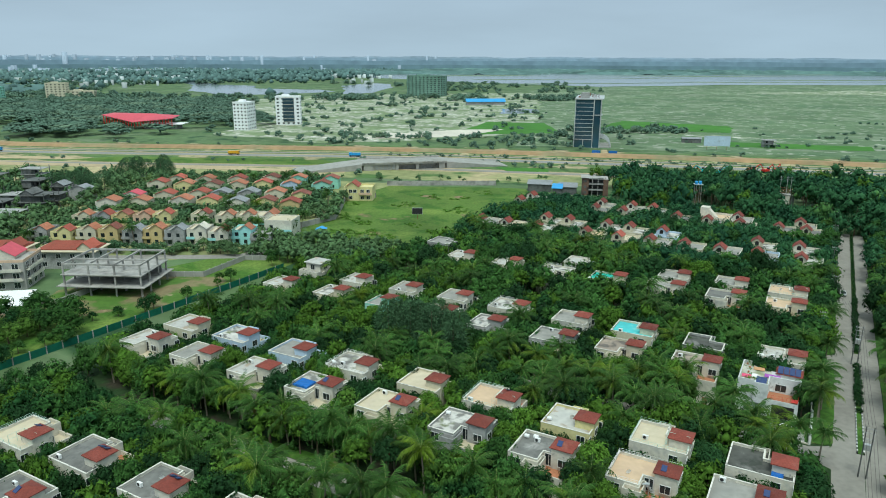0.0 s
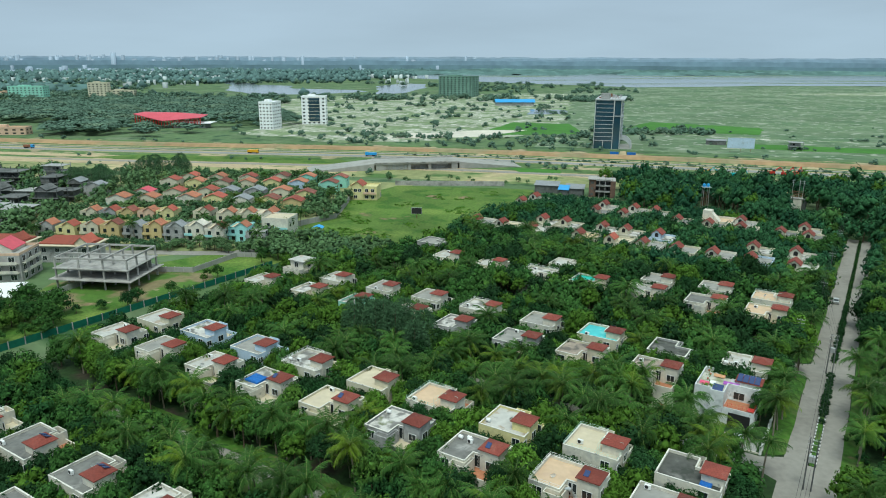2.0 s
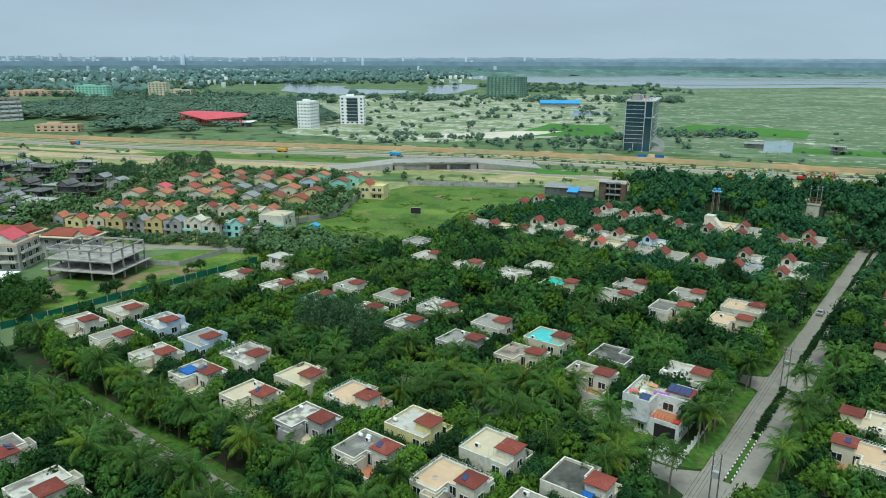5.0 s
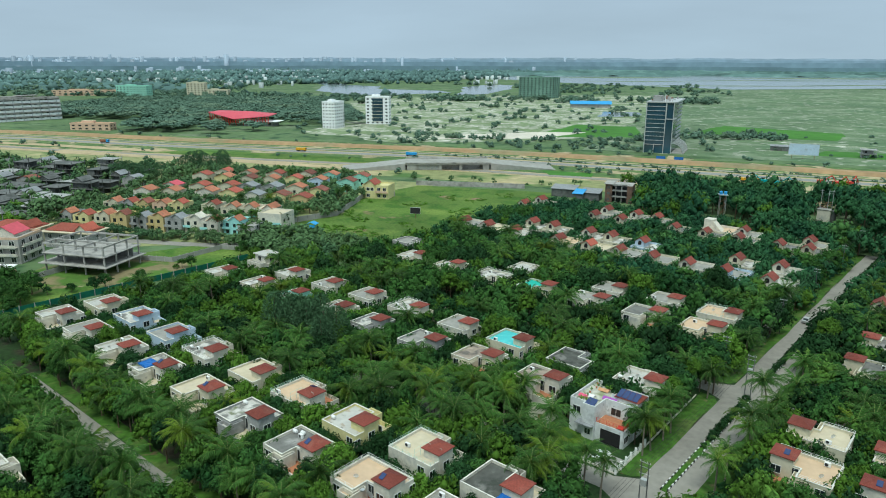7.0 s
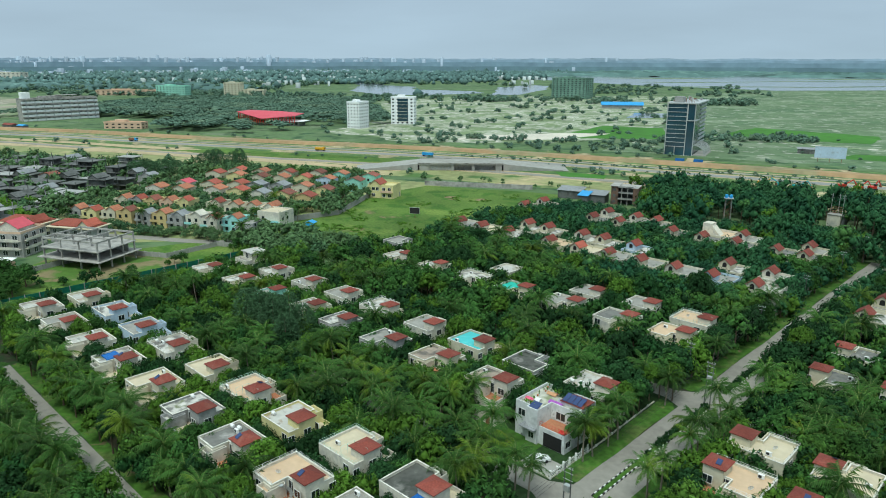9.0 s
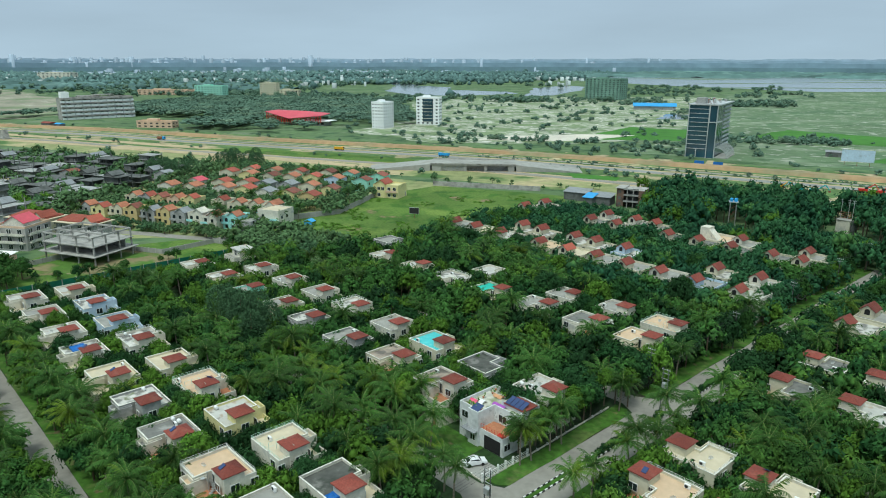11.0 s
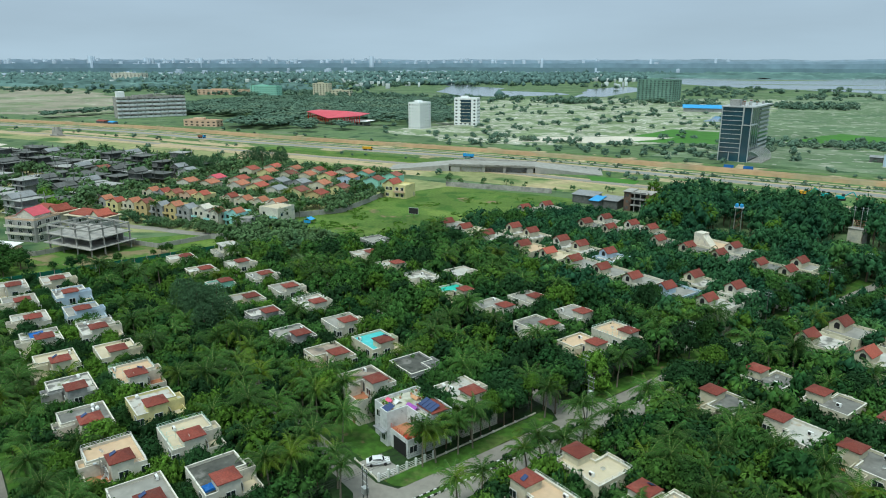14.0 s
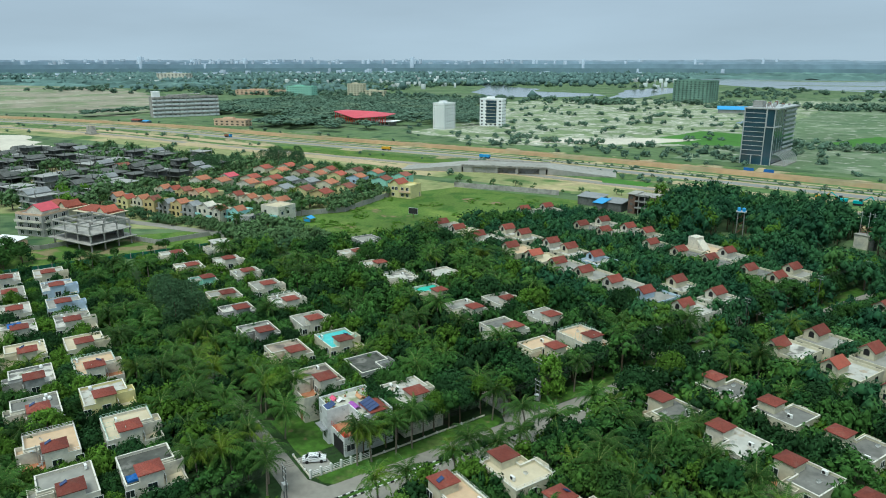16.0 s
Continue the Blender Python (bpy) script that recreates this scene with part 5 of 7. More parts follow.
def boundary(name, pts, h, material, label, t=0.2, step=3.0, posts=True, post_mat="raw", base=0.0):
    """A free-standing wall or sheet fence in panels between posts."""
    home = empty(name, pose(0, 0, 0), label, name.replace("_", " "))
    for a, b in zip(pts, pts[1:]):
        L = math.hypot(b[0] - a[0], b[1] - a[1])
        n = max(1, round(L / step))
        for k in range(n):
            p, q = (a[0] + (b[0] - a[0]) * k / n, a[1] + (b[1] - a[1]) * k / n), (a[0] + (b[0] - a[0]) * (k + 1) / n, a[1] + (b[1] - a[1]) * (k + 1) / n)
            key = (name, round(L / n, 3), h)
            if key not in shared:
                s = L / n
                shared[key] = Geo().box(0.1, -t / 2, 0, s - 0.1, t / 2, h).mesh("panel", material), Geo().box(-0.12, -t / 2 - 0.08, 0, 0.12, t / 2 + 0.08, h + 0.15).mesh("post", post_mat)
            yaw = math.degrees(math.atan2(q[1] - p[1], q[0] - p[0]))
            for part_name, me in zip(("panel", "post"), shared[key]):
                ob = new(part_name, me)
                ob.parent = home
                ob.matrix_basis = pose(p[0], p[1], base, 0, 0, yaw)
    return home


boundary("green_fence", [est(70, -157), est(105, -155.3), est(142, -154.2), est(170, -154)], 1.9, "greensheet", "long dark green sheet fence at the estate's edge", 0.06, 4.0)
boundary("field_wall", [(-60, 278), (-46, 296), (-46.5, 320), (-47.5, 338), (-33, 345)], 2.4, "concrete", "grey concrete wall along the meadow", step=4.0)
boundary("back_wall", [(-30, 379), (-4, 380), (30, 381)], 2.6, "raw", "grey concrete wall behind the meadow", step=4.0)
boundary("plot_wall", [(-114, 184), (-108, 188), (-100, 214), (-76, 214), (-68, 233), (-60, 233)], 1.8, "concrete", "grey concrete plot wall", step=3.0)
boundary("villa_fence", [est(138.4, -4.5), est(138.2, 4.0), est(150, 4.0), est(177, 3.2)], 0.3, "white", "low white garden fence with posts", 0.2, 3.0, post_mat="rail_white", base=GZ)
railing_home = empty("garden_railing", pose(0, 0, 0), "white garden railing with posts", "railing")
pts = [est(138.2, 4.0), est(150, 4.0)]
g = Geo()
for k in range(7):
    x, y = pts[0][0] + (pts[1][0] - pts[0][0]) * k / 6, pts[0][1] + (pts[1][1] - pts[0][1]) * k / 6
    Geo().box(x - 0.18, y - 0.18, GZ, x + 0.18, y + 0.18, GZ + 1.7).part("post", "rail_white", railing_home)
for z in (GZ + 0.6, GZ + 0.95, GZ + 1.3):
    Geo().beam((*pts[0], z), (*pts[1], z), 0.05, 5).part("rail", "rail_white", railing_home)


def billboard(x, y, z0, w, h, yaw, material, label):
    home = empty("billboard", pose(x, y, 0, 0, 0, yaw), label, "billboard")
    Geo().box(-w / 2, -0.15, z0, w / 2, 0.15, z0 + h).part("board", material, home)
    Geo().box(-w / 2 - 0.1, -0.2, z0 - 0.1, w / 2 + 0.1, 0.2, z0).box(-w / 2 - 0.1, -0.2, z0 + h, w / 2 + 0.1, 0.2, z0 + h + 0.1).box(-w / 2 - 0.1, -0.2, z0, -w / 2, 0.2, z0 + h).box(w / 2, -0.2, z0, w / 2 + 0.1, 0.2, z0 + h).part("board_frame", "steel", home)
    for px in ((0,) if w < 6 else (-w * 0.38, 0, w * 0.38)):
        Geo().beam((px, 0.3, 0), (px, 0.3, z0 + h * 0.8), 0.12).part("post", "rust", home)


billboard(-10.5, 298.0, 2.2, 4.4, 2.6, 0, "black", "small dark billboard on a post in the meadow")
billboard(211.0, 538.0, 3.0, 19.0, 7.6, -12, "blue", "wide pale billboard beside the highway")
hut = empty("blue_shelter", pose(-48.0, 271.5, 0), "small blue tarpaulin shelter at the meadow's edge", "shelter")
Geo().gable_roof(-2, -1.6, 2, 1.6, 1.8, 2.6, 0.2).part("roof", "skyblue", hut)
for sx in (-1.8, 1.8):
    for sy in (-1.4, 1.4):
        Geo().box(sx - 0.06, sy - 0.06, 0, sx + 0.06, sy + 0.06, 1.9).part("post", "rust", hut)
Geo().box(-1.9, -1.45, 0.4, 1.9, -1.4, 1.6).part("side_sheet", "skyblue", hut)


def skeleton_house(x, y, w, d, floors, yaw, rng):
    """An abandoned concrete shell: slabs, columns, some infill, and a ragged roof."""
    town.append((x, y, max(w, d) * 0.6))
    home = empty("concrete_shell", pose(x, y, 0, 0, 0, yaw), "weathered dark concrete shell of an unfinished house", "unfinished house", "unfinished houses")
    tone = rng.choice(("sooty", "sooty", "sooty", "grey"))
    for k in range(floors):
        z = 3.0 * (k + 1)
        o = rng.uniform(0.3, 1.3)
        Geo().box(-w / 2 - o, -d / 2 - o, z - 0.2, w / 2 + o * 0.5, d / 2, z).part("slab", tone, home)
        Geo().box(-w / 2, -d / 2 + rng.uniform(0, 2), z - 3.0, rng.uniform(-1, w / 2), d / 2, z - 0.2).part("infill_wall", tone, home)
    top = 3.0 * floors + rng.choice((0.9, 1.2, 2.6))
    for px in (-w / 2, w / 2 - 0.3):
        for py in (-d / 2, d / 2 - 0.3):
            Geo().box(px, py, 0, px + 0.3, py + 0.3, top).part("column", tone, home)
    if rng.random() < 0.25:
        Geo().gable_roof(-w / 2, -d / 2, 0.5, d / 2, 3.0 * floors + 0.6, 3.0 * floors + 2.4, 0.3).part("roof", rng.choice(("sooty", "slate")), home)
        Geo().gable_walls(-w / 2, -d / 2, 0.5, d / 2, 3.0 * floors, 3.0 * floors + 0.6, 3.0 * floors + 2.4).part("gable", tone, home)
    for px in (-w / 4, w / 4):
        for k in range(floors if rng.random() < 0.4 else 0):
            # black panel for the shade inside; the wall behind is not cut
            Geo().box(px - 0.7, -d / 2 - 0.03, 3.0 * k + 0.8, px + 0.7, -d / 2 + 0.02, 3.0 * k + 2.2).part("window", "hole", home, "empty dark window opening")


rng = random.Random(5)
for r in range(9):
    for c in range(13):
        x, y = -170 - c * 14.5 + rng.uniform(-2, 2) - r * 3.0, 228 + r * 19 + rng.uniform(-3, 3)
        if x > -158 or rng.random() < 0.16 or y > 470 - 0.1 * x - 110 or y < 225 - 0.0 * x:
            continue
        skeleton_house(x, y, rng.uniform(9, 13), rng.uniform(8, 12), 2 if rng.random() < 0.8 else 3, rng.uniform(-3, 3), rng)
town_house(-228, 318, "grey", "tile_bright", **W)
town_house(-176, 330, "grey", "slate", **W)


# ---- tower and other large buildings beyond ----
def glass_tower():
    home = empty("office_tower", pose(103.0, 551.3, 0, 0, 0, -13), "glazed twelve-storey office tower with white floor bands", "tower")
    w, d, h = 20.0, 52.0, 37.0
    Geo().box(0.6, 0.6, 0, w - 0.6, d - 0.6, h).part("core", "curtain", home, "dark blue-green curtain wall")
    for k in range(10):
        z = 6.2 + k * 3.1
        Geo().box(0.1, 0.2, z, w * 0.72, 0.7, z + 0.34).part("floor_band", "band", home)
        Geo().box(w - 0.7, d * 0.5, z, w, d, z + 1.2).part("floor_band", "band", home)
        Geo().box(0, 0.7, z, 0.5, d, z + 0.45).part("floor_band", "band", home)
    for x in (0, w * 0.7, w - 0.5):
        Geo().box(x, -0.1, 0, x + 0.5, 0.7, h).part("pier", "band", home)
    for x in (w * 0.35,):
        Geo().box(x, -0.08, 0, x + 0.5, 0.7, 6.2).part("pier", "band", home)
    Geo().box(-0.4, -0.4, h, w + 1.6, d + 0.4, h + 0.8).part("roof_slab", "band", home)
    Geo().box(4.0, 3, h + 0.8, 10.5, 10, h + 5.0).part("lift_house", "grey", home)
    Geo().box(w * 0.7, 0, 25.0, w + 1.0, 14, 25.6).box(w * 0.7, 0, 25.6, w * 0.74, 14, h).part("bay_frame", "band", home)
    for y in range(4):
        Geo().box(w - 0.66, 5.5 + y * 6.0, 6.2, w - 0.5, 5.7 + y * 6.0, h).part("mullion", "steel", home)
    for k in range(14):
        px, py = 2.5 + (k * 5 % 7) * 2.4, 12 + k * 2.7
        Geo().box(px - 0.7, py - 0.6, h + 0.8, px + 0.8, py + 0.7, h + 1.9 + (k * 7 % 4) * 0.5).part("rooftop_plant", ("rust", "steel", "grey")[k % 3], home, "weathered rooftop plant")
    for k in range(6):
        Geo().beam((12.5 + k * 1.1, 2.0 + k % 2, h + 0.8), (12.5 + k * 1.1, 2.0 + k % 2, h + 4.0 - k % 3), 0.1, 5).part("reinforcing_bar", "rust", home)
    # podium with curved ribs
    Geo().box(w, 2, 0, w + 9, d * 0.6, 0.6).part("podium", "concrete", home)
    for k in range(8):
        y, g = 3 + k * 4.4, Geo()
        g.tube([(w + math.sin(math.pi / 2 * i / 8) * 8, y, 0.6 + math.cos(math.pi / 2 * i / 8) * 7) for i in range(9)], 0.3, 5)
        g.part("rib", "steel", home, "curved steel rib of the podium roof")


glass_tower()


def dark_window(home, x, y, z, nx, ny, w, h):
    key = ("dark", w, h)
    if key not in shared:
        shared[key] = Geo().box(-w / 2, -0.05, -h / 2, w / 2, 0.03, h / 2).mesh("window", "glass")
    ob = new("window", shared[key])
    ob.parent = home
    ob.matrix_basis = pose(x, y, z, 0, 0, math.degrees(math.atan2(nx, -ny)))


def slab_tower(x, y, w, d, h, yaw, floors, wall="white", name="apartment_tower", label="", cols=5, side=4, glazed=False):
    """A plain multi-storey block with rows of windows on two visible sides."""
    home = empty(name, pose(x, y, 0, 0, 0, yaw), label, "tower" if h > 20 else "building")
    Geo().box(0, 0, 0, w, d, h).part("wall", wall, home)
    Geo().ring([(-0.2, -0.2), (w + 0.2, -0.2), (w + 0.2, d + 0.2), (-0.2, d + 0.2)], 0.3, h, h + 1.0).part("parapet", wall, home)
    Geo().box(w * 0.25, d * 0.3, h, w * 0.55, d * 0.7, h + 2.8).part("lift_house", wall, home)
    fh = h / floors
    for k in range(floors):
        z = (k + 0.5) * fh
        for c in range(cols):
            dark_window(home, (c + 0.5) * w / cols, 0, z, 0, -1, round(w / cols * 0.42, 1), round(fh * 0.42, 1))
        for c in range(side):
            dark_window(home, w, (c + 0.5) * d / side, z, 1, 0, round(d / side * 0.36, 1), round(fh * 0.4, 1))
    if glazed:
        Geo().box(w * 0.3, -0.5, 3, w * 0.75, 0, h - 1).part("glazed_bay", "curtain", home, "blue glazed bay")
        for k in range(floors):
            Geo().box(w * 0.3, -0.6, 3 + k * fh, w * 0.75, -0.45, 3.3 + k * fh).part("floor_band", "white", home)
    return home


slab_tower(-199.5, 672, 14, 20, 25.5, -8, 8, "bright", label="white eight-storey block with rows of dark window holes", cols=4, side=5)
slab_tower(-172, 727, 25, 14, 28, 6, 8, "bright", label="white eight-storey block with blue glazed bay", cols=5, side=3, glazed=True)
slab_tower(-66, 1290, 66, 30, 35, -22, 10, "net", "scaffolded_block", "large unfinished block wrapped in green scaffold netting", 9, 4)
slab_tower(-570, 640, 80, 18, 24, 62, 5, "raw", "institute_building", "long five-storey grey building with white bands, unfinished", 14, 3)
slab_tower(-768, 1130, 58, 20, 19, 4, 5, "mint", "green_hospital", "mint green five-storey block", 9, 3)
slab_tower(-667, 1192, 32, 20, 23, 12, 6, "cream", "cream_block", "cream six-storey apartment block", 5, 3)
slab_tower(-905, 1135, 110, 16, 9, 22, 3, "peach_wall", "pink_terrace", "long low pinkish building", 12, 2)
slab_tower(-640, 1205, 45, 16, 10, 8, 3, "cream", "cream_terrace", "long low cream building", 6, 2)
slab_tower(-431, 600, 40, 12, 6, 8, 2, "peach_wall", "peach_building", "low peach-coloured building beside the highway", 6, 2)
slab_tower(-1930, 1830, 120, 40, 22, 10, 5, "white", "white_complex", "white building complex far off", 8, 2)
inst = bpy.data.objects["institute_building"]
for k in range(5):
    z = k * 4.8
    Geo().box(-0.6, -1.6, z + 3.9, 80.6, 0, z + 4.3).part("floor_ledge", "raw", inst)
    Geo().box(-0.5, -0.7, z + 0.3, 80.5, 0, z + 2.6).part("floor_band", "bright", inst)
    Geo().box(80.0, -0.7, z + 0.3, 80.7, 18, z + 2.2).part("floor_band", "white", inst)
for k in range(9):
    Geo().box(4 + k * 9, -1.5, 0, 4.5 + k * 9, -1.0, 23.9).part("pier", "band", inst)
for k in range(7):
    Geo().box(10 + k * 9, 4, 24.5, 10.6 + k * 9, 4.6, 27).part("column", "raw", inst)
Geo().box(1.5, 2, 24.0, 10, 11, 31.5).part("stair_tower", "bright", inst)
Geo().box(38, 4, 27.0, 60, 14, 27.5).part("roof_slab", "raw", inst)


def red_hall():
    """A hall under a folded red roof that dips to a point in front, with red fins below its eaves."""
    home = empty("red_roof_hall", pose(-295, 686, 0), "open hall with sloping bright red sheet roof", "hall")
    left, front, right, ridge = Vector((-33, -8, 13.6)), Vector((-2, -13, 7.4)), Vector((36, -10, 10.8)), Vector((12, 3, 14.2))
    vs = [left, front, right, Vector((33, 16, 11.5)), Vector((-31, 14, 14.0)), ridge]
    fs = [(0, 1, 5), (1, 2, 5), (2, 3, 5), (3, 4, 5), (4, 0, 5)]
    g = Geo().add(vs + [p - Vector((0, 0, 0.5)) for p in vs], fs + [tuple(i + 6 for i in f[::-1]) for f in fs] + [(i, i + 6, (i + 1) % 5 + 6, (i + 1) % 5) for i in range(5)])
    g.part("roof", "tile_pink", home, "bright pink-red roof sheets")
    for p, q, n in ((left, front, 11), (front, right, 13)):
        for k in range(n):
            c = p.lerp(q, (k + 0.5) / n)
            Geo().box(c.x - 0.25, c.y + 0.6, 3.0, c.x + 0.25, c.y + 1.6, c.z - 0.5).part("fin", "redpaint", home, "red upright fin")
    Geo().box(6, -6, 0, 38, 8, 4.6).part("wall", "grey", home)
    Geo().box(3, -9, 4.6, 44, 10, 5.1).part("roof_slab", "bright", home)
    for k in range(6):
        Geo().box(8 + k * 5, -6.3, 1.0, 11 + k * 5, -5.9, 3.6).part("window", "glass", home)
    for k in range(8):
        Geo().beam((-28 + k * 8, -4, 0), (-28 + k * 8, -4, 9.0), 0.3).part("column", "redpaint", home)


red_hall()
blue = empty("blue_roof_shed", pose(62, 1052, 0, 0, 0, 96), "long shed with bright blue sheet roof", "shed")
Geo().box(-9, -28, 0, 9, 28, 5).part("wall", "grey", blue)
Geo().gable_roof(-10, -29, 10, 29, 5, 9).part("roof", "skyblue", blue)


def unfinished_block(x, y):
    home = empty("unfinished_block", pose(x, y, 0, 0, 0, -10), "three-storey unfinished brick and concrete block", "unfinished house")
    Geo().box(-6, 0, 0, -2.6, 9, 9.0).part("stair_core", "old_brick", home)
    Geo().box(-6.6, -0.6, 9.0, -2.2, 9.4, 9.25).part("stair_roof", "raw", home)
    for z in (3, 6, 8.8):
        Geo().box(-2.6, -0.9, z - 0.2, 7, 9.4, z).part("slab", "raw", home)
        Geo().box(-2.4, -0.9, z, 4.6, -0.75, z + 0.55).part("parapet", "grey", home)
    for px in (-1.0, 1.8):
        for py in (-0.6, 8.6):
            Geo().box(px, py, 0, px + 0.35, py + 0.35, 8.6).part("column", "raw", home)
    Geo().box(4.6, -1.1, 0, 7.1, 9, 8.6).part("brick_core", "old_brick", home)
    Geo().box(-2.6, 3.4, 0, 4.6, 3.6, 8.6).part("infill_wall", "sooty", home)
    for z in (1.0, 3.9, 6.8):
        # openings are dark panels on uncut walls, their shade put in as colour
        Geo().box(-5.0, -0.08, z, -3.8, -0.02, z + 1.2).part("window_opening", "sooty", home)
        Geo().box(-1.9, 3.3, z - 0.3, -0.7, 3.38, z + 1.6).part("door_opening", "deck_black", home)
    for px in (-1.0, 1.8, 5.4):
        for py in (-0.6, 8.6):
            Geo().beam((px, py, 8.8), (px, py, 9.9), 0.05, 5).part("rebar", "rust", home)


unfinished_block(77.8, 352.5)
houses.append((336, 364, -136, -92))
for k, (x, y, w) in enumerate(((59.5, 354.5, 4.5), (65.5, 358, 9), (52, 366, 12))):
    home = empty("roadside_shed", pose(x, y, 0, 0, 0, -12), "low grey roadside shed with sheet roof", "shed", "roadside sheds")
    Geo().box(-w / 2, -4, 0, w / 2, 4, 4).part("wall", "sooty", home)
    Geo().add([(-w / 2 - 0.5, -4.5, 4.0), (w / 2 + 0.5, -4.5, 4.0), (w / 2 + 0.5, 4.5, 5.0), (-w / 2 - 0.5, 4.5, 5.0), (-w / 2 - 0.5, -4.5, 4.15), (w / 2 + 0.5, -4.5, 4.15), (w / 2 + 0.5, 4.5, 5.15), (-w / 2 - 0.5, 4.5, 5.15)],
              [(3, 2, 1, 0), (4, 5, 6, 7), (0, 1, 5, 4), (1, 2, 6, 5), (2, 3, 7, 6), (3, 0, 4, 7)]).part("roof", "skyblue" if k == 0 else "slate", home)


def tank_tower(x, y):
    home = empty("water_tower", pose(x, y, 0), "steel water tower with two blue tanks", "water tower")
    for sx in (-1.3, 1.3):
        for sy in (-1.3, 1.3):
            Geo().beam((sx, sy, 0), (sx * 0.9, sy * 0.9, 10.4), 0.14).part("leg", "steel", home)
    for z in (1.5, 4.3, 7.2):
        for a in (-1, 1):
            Geo().beam((-1.3, a * 1.25, z), (1.3, a * 1.25, z + 2.5), 0.07, 5).part("brace", "rust", home)
            Geo().beam((a * 1.25, -1.3, z), (a * 1.25, 1.3, z + 2.5), 0.07, 5).part("brace", "rust", home)
    Geo().box(-1.9, -1.9, 10.4, 1.9, 1.9, 10.65).part("platform", "steel", home)
    for sx in (-0.9, 0.9):
        g = Geo().beam((sx, 0, 10.65), (sx, 0, 11.8), 0.7, 12).beam((sx, 0, 11.8), (sx, 0, 12.1), 0.7, 12, 0.3)
        g.part("tank", "skyblue", home, "blue plastic tank")


tank_tower(122.0, 328.0)
houses.append((342, 350, -56, -48))


def substation(x, y):
    home = empty("substation", pose(x, y, 0, 0, 0, -29), "white switch house with steel masts and rusty frames", "substation")
    Geo().box(-2.6, -2.0, 0, 2.6, 2.0, 5.2).part("wall", "white", home)
    Geo().box(-2.8, -2.2, 5.2, 2.8, 2.2, 5.4).part("roof_slab", "deck_grey", home)
    Geo().box(2.9, -1.6, 0, 4.4, 1.4, 5.0).part("switch_cabinet", "sooty", home)
    for px in (-2.2, 0.6, 2.3):
        Geo().beam((px, 0.6, 5.4), (px, 0.6, 13.8), 0.11).part("mast", "steel", home)
        for z in (12.2, 13.2):
            Geo().beam((px - 0.7, 0.6, z), (px + 0.7, 0.6, z), 0.06, 5).part("cross_arm", "steel", home)
    for k in range(4):
        Geo().beam((-2.4, 0.6, 5.8 + k * 0.8), (2.5, 0.6, 5.9 + k * 0.8), 0.09, 5).part("frame_bar", "rust", home)


substation(165.0, 331.0)


def bridge_pier(x, y):
    home = empty("bridge_pier", pose(x, y, 0, 0, 0, -8), "squat pale concrete pier of an unbuilt bridge", "bridge pier")
    Geo().box(-6.0, -3.6, 0, 6.0, 3.6, 1.2).part("footing", "concrete", home)
    Geo().add([(-4.8, -2.6, 1.2), (4.8, -2.6, 1.2), (4.8, 2.6, 1.2), (-4.8, 2.6, 1.2), (-4.0, -2.2, 7.6), (3.4, -2.2, 8.2), (3.4, 2.2, 8.2), (-4.0, 2.2, 7.6)],
              [(3, 2, 1, 0), (4, 5, 6, 7), (0, 1, 5, 4), (1, 2, 6, 5), (2, 3, 7, 6), (3, 0, 4, 7)]).part("shaft", "raw", home)
    for k in range(5):
        Geo().beam((-3.2 + k * 1.5, 0, 7.4), (-3.2 + k * 1.5, 0, 9.4), 0.06, 5).part("rebar", "rust", home)


def site_shed(x, y, w, d, h, material, words, yaw=0.0):
    home = empty("site_shed", pose(x, y, 0, 0, 0, yaw), words, "shed", "site sheds")
    Geo().box(-w / 2, -d / 2, 0, w / 2, d / 2, h).part("wall", "sooty", home)
    Geo().add([(-w / 2 - 0.4, -d / 2 - 0.4, h), (w / 2 + 0.4, -d / 2 - 0.4, h), (w / 2 + 0.4, d / 2 + 0.4, h), (-w / 2 - 0.4, d / 2 + 0.4, h), (-w / 2 - 0.4, 0, h + d * 0.2), (w / 2 + 0.4, 0, h + d * 0.2)],
              [(0, 1, 5, 4), (2, 3, 4, 5), (0, 4, 3), (1, 2, 5), (3, 2, 1, 0)]).part("roof", material, home)
    Geo().box(-0.6, -d / 2 - 0.06, 0, 0.6, -d / 2 - 0.01, 2.1).part("door", "deck_black", home)


bridge_pier(-465.0, 476.0)
site_shed(-523.0, 577.0, 14.0, 7.0, 4.0, "tile", "low site shed with a red sheet roof", -8)
site_shed(-505.0, 574.0, 9.0, 6.0, 3.6, "skyblue", "low site shed with a blue sheet roof", -8)
site_shed(208.0, 586.0, 15.0, 6.0, 3.4, "slate", "dark low shed in the marsh behind a billboard", -12)
skeleton_house(259.0, 556.0, 9.0, 8.0, 2, -12.0, random.Random(17))
houses.append((362, 374, -24, -10))


# ---- underpass ----
under = empty("underpass", pose(-48.5, 428.5, 0, 0, 0, 14), "grey concrete road underpass with dark openings", "underpass")
L0 = 52.0
for x0, x1 in ((0, 6), (20, 22), (33, 35), (48, 52)):
    Geo().box(x0, 0, 0, x1, 22, 3.6).part("pier_wall", "concrete", under)
Geo().box(-1, -0.4, 3.6, L0 + 1, 22.4, 4.3).part("deck", "concrete", under)
Geo().box(-1, -0.6, 4.3, L0 + 1, -0.2, 5.0).box(-1, 22.0, 4.3, L0 + 1, 22.4, 5.0).part("parapet", "raw", under)
Geo().box(20, 3.5, 0, 48, 3.8, 3.6).part("inner_wall", "grey", under)
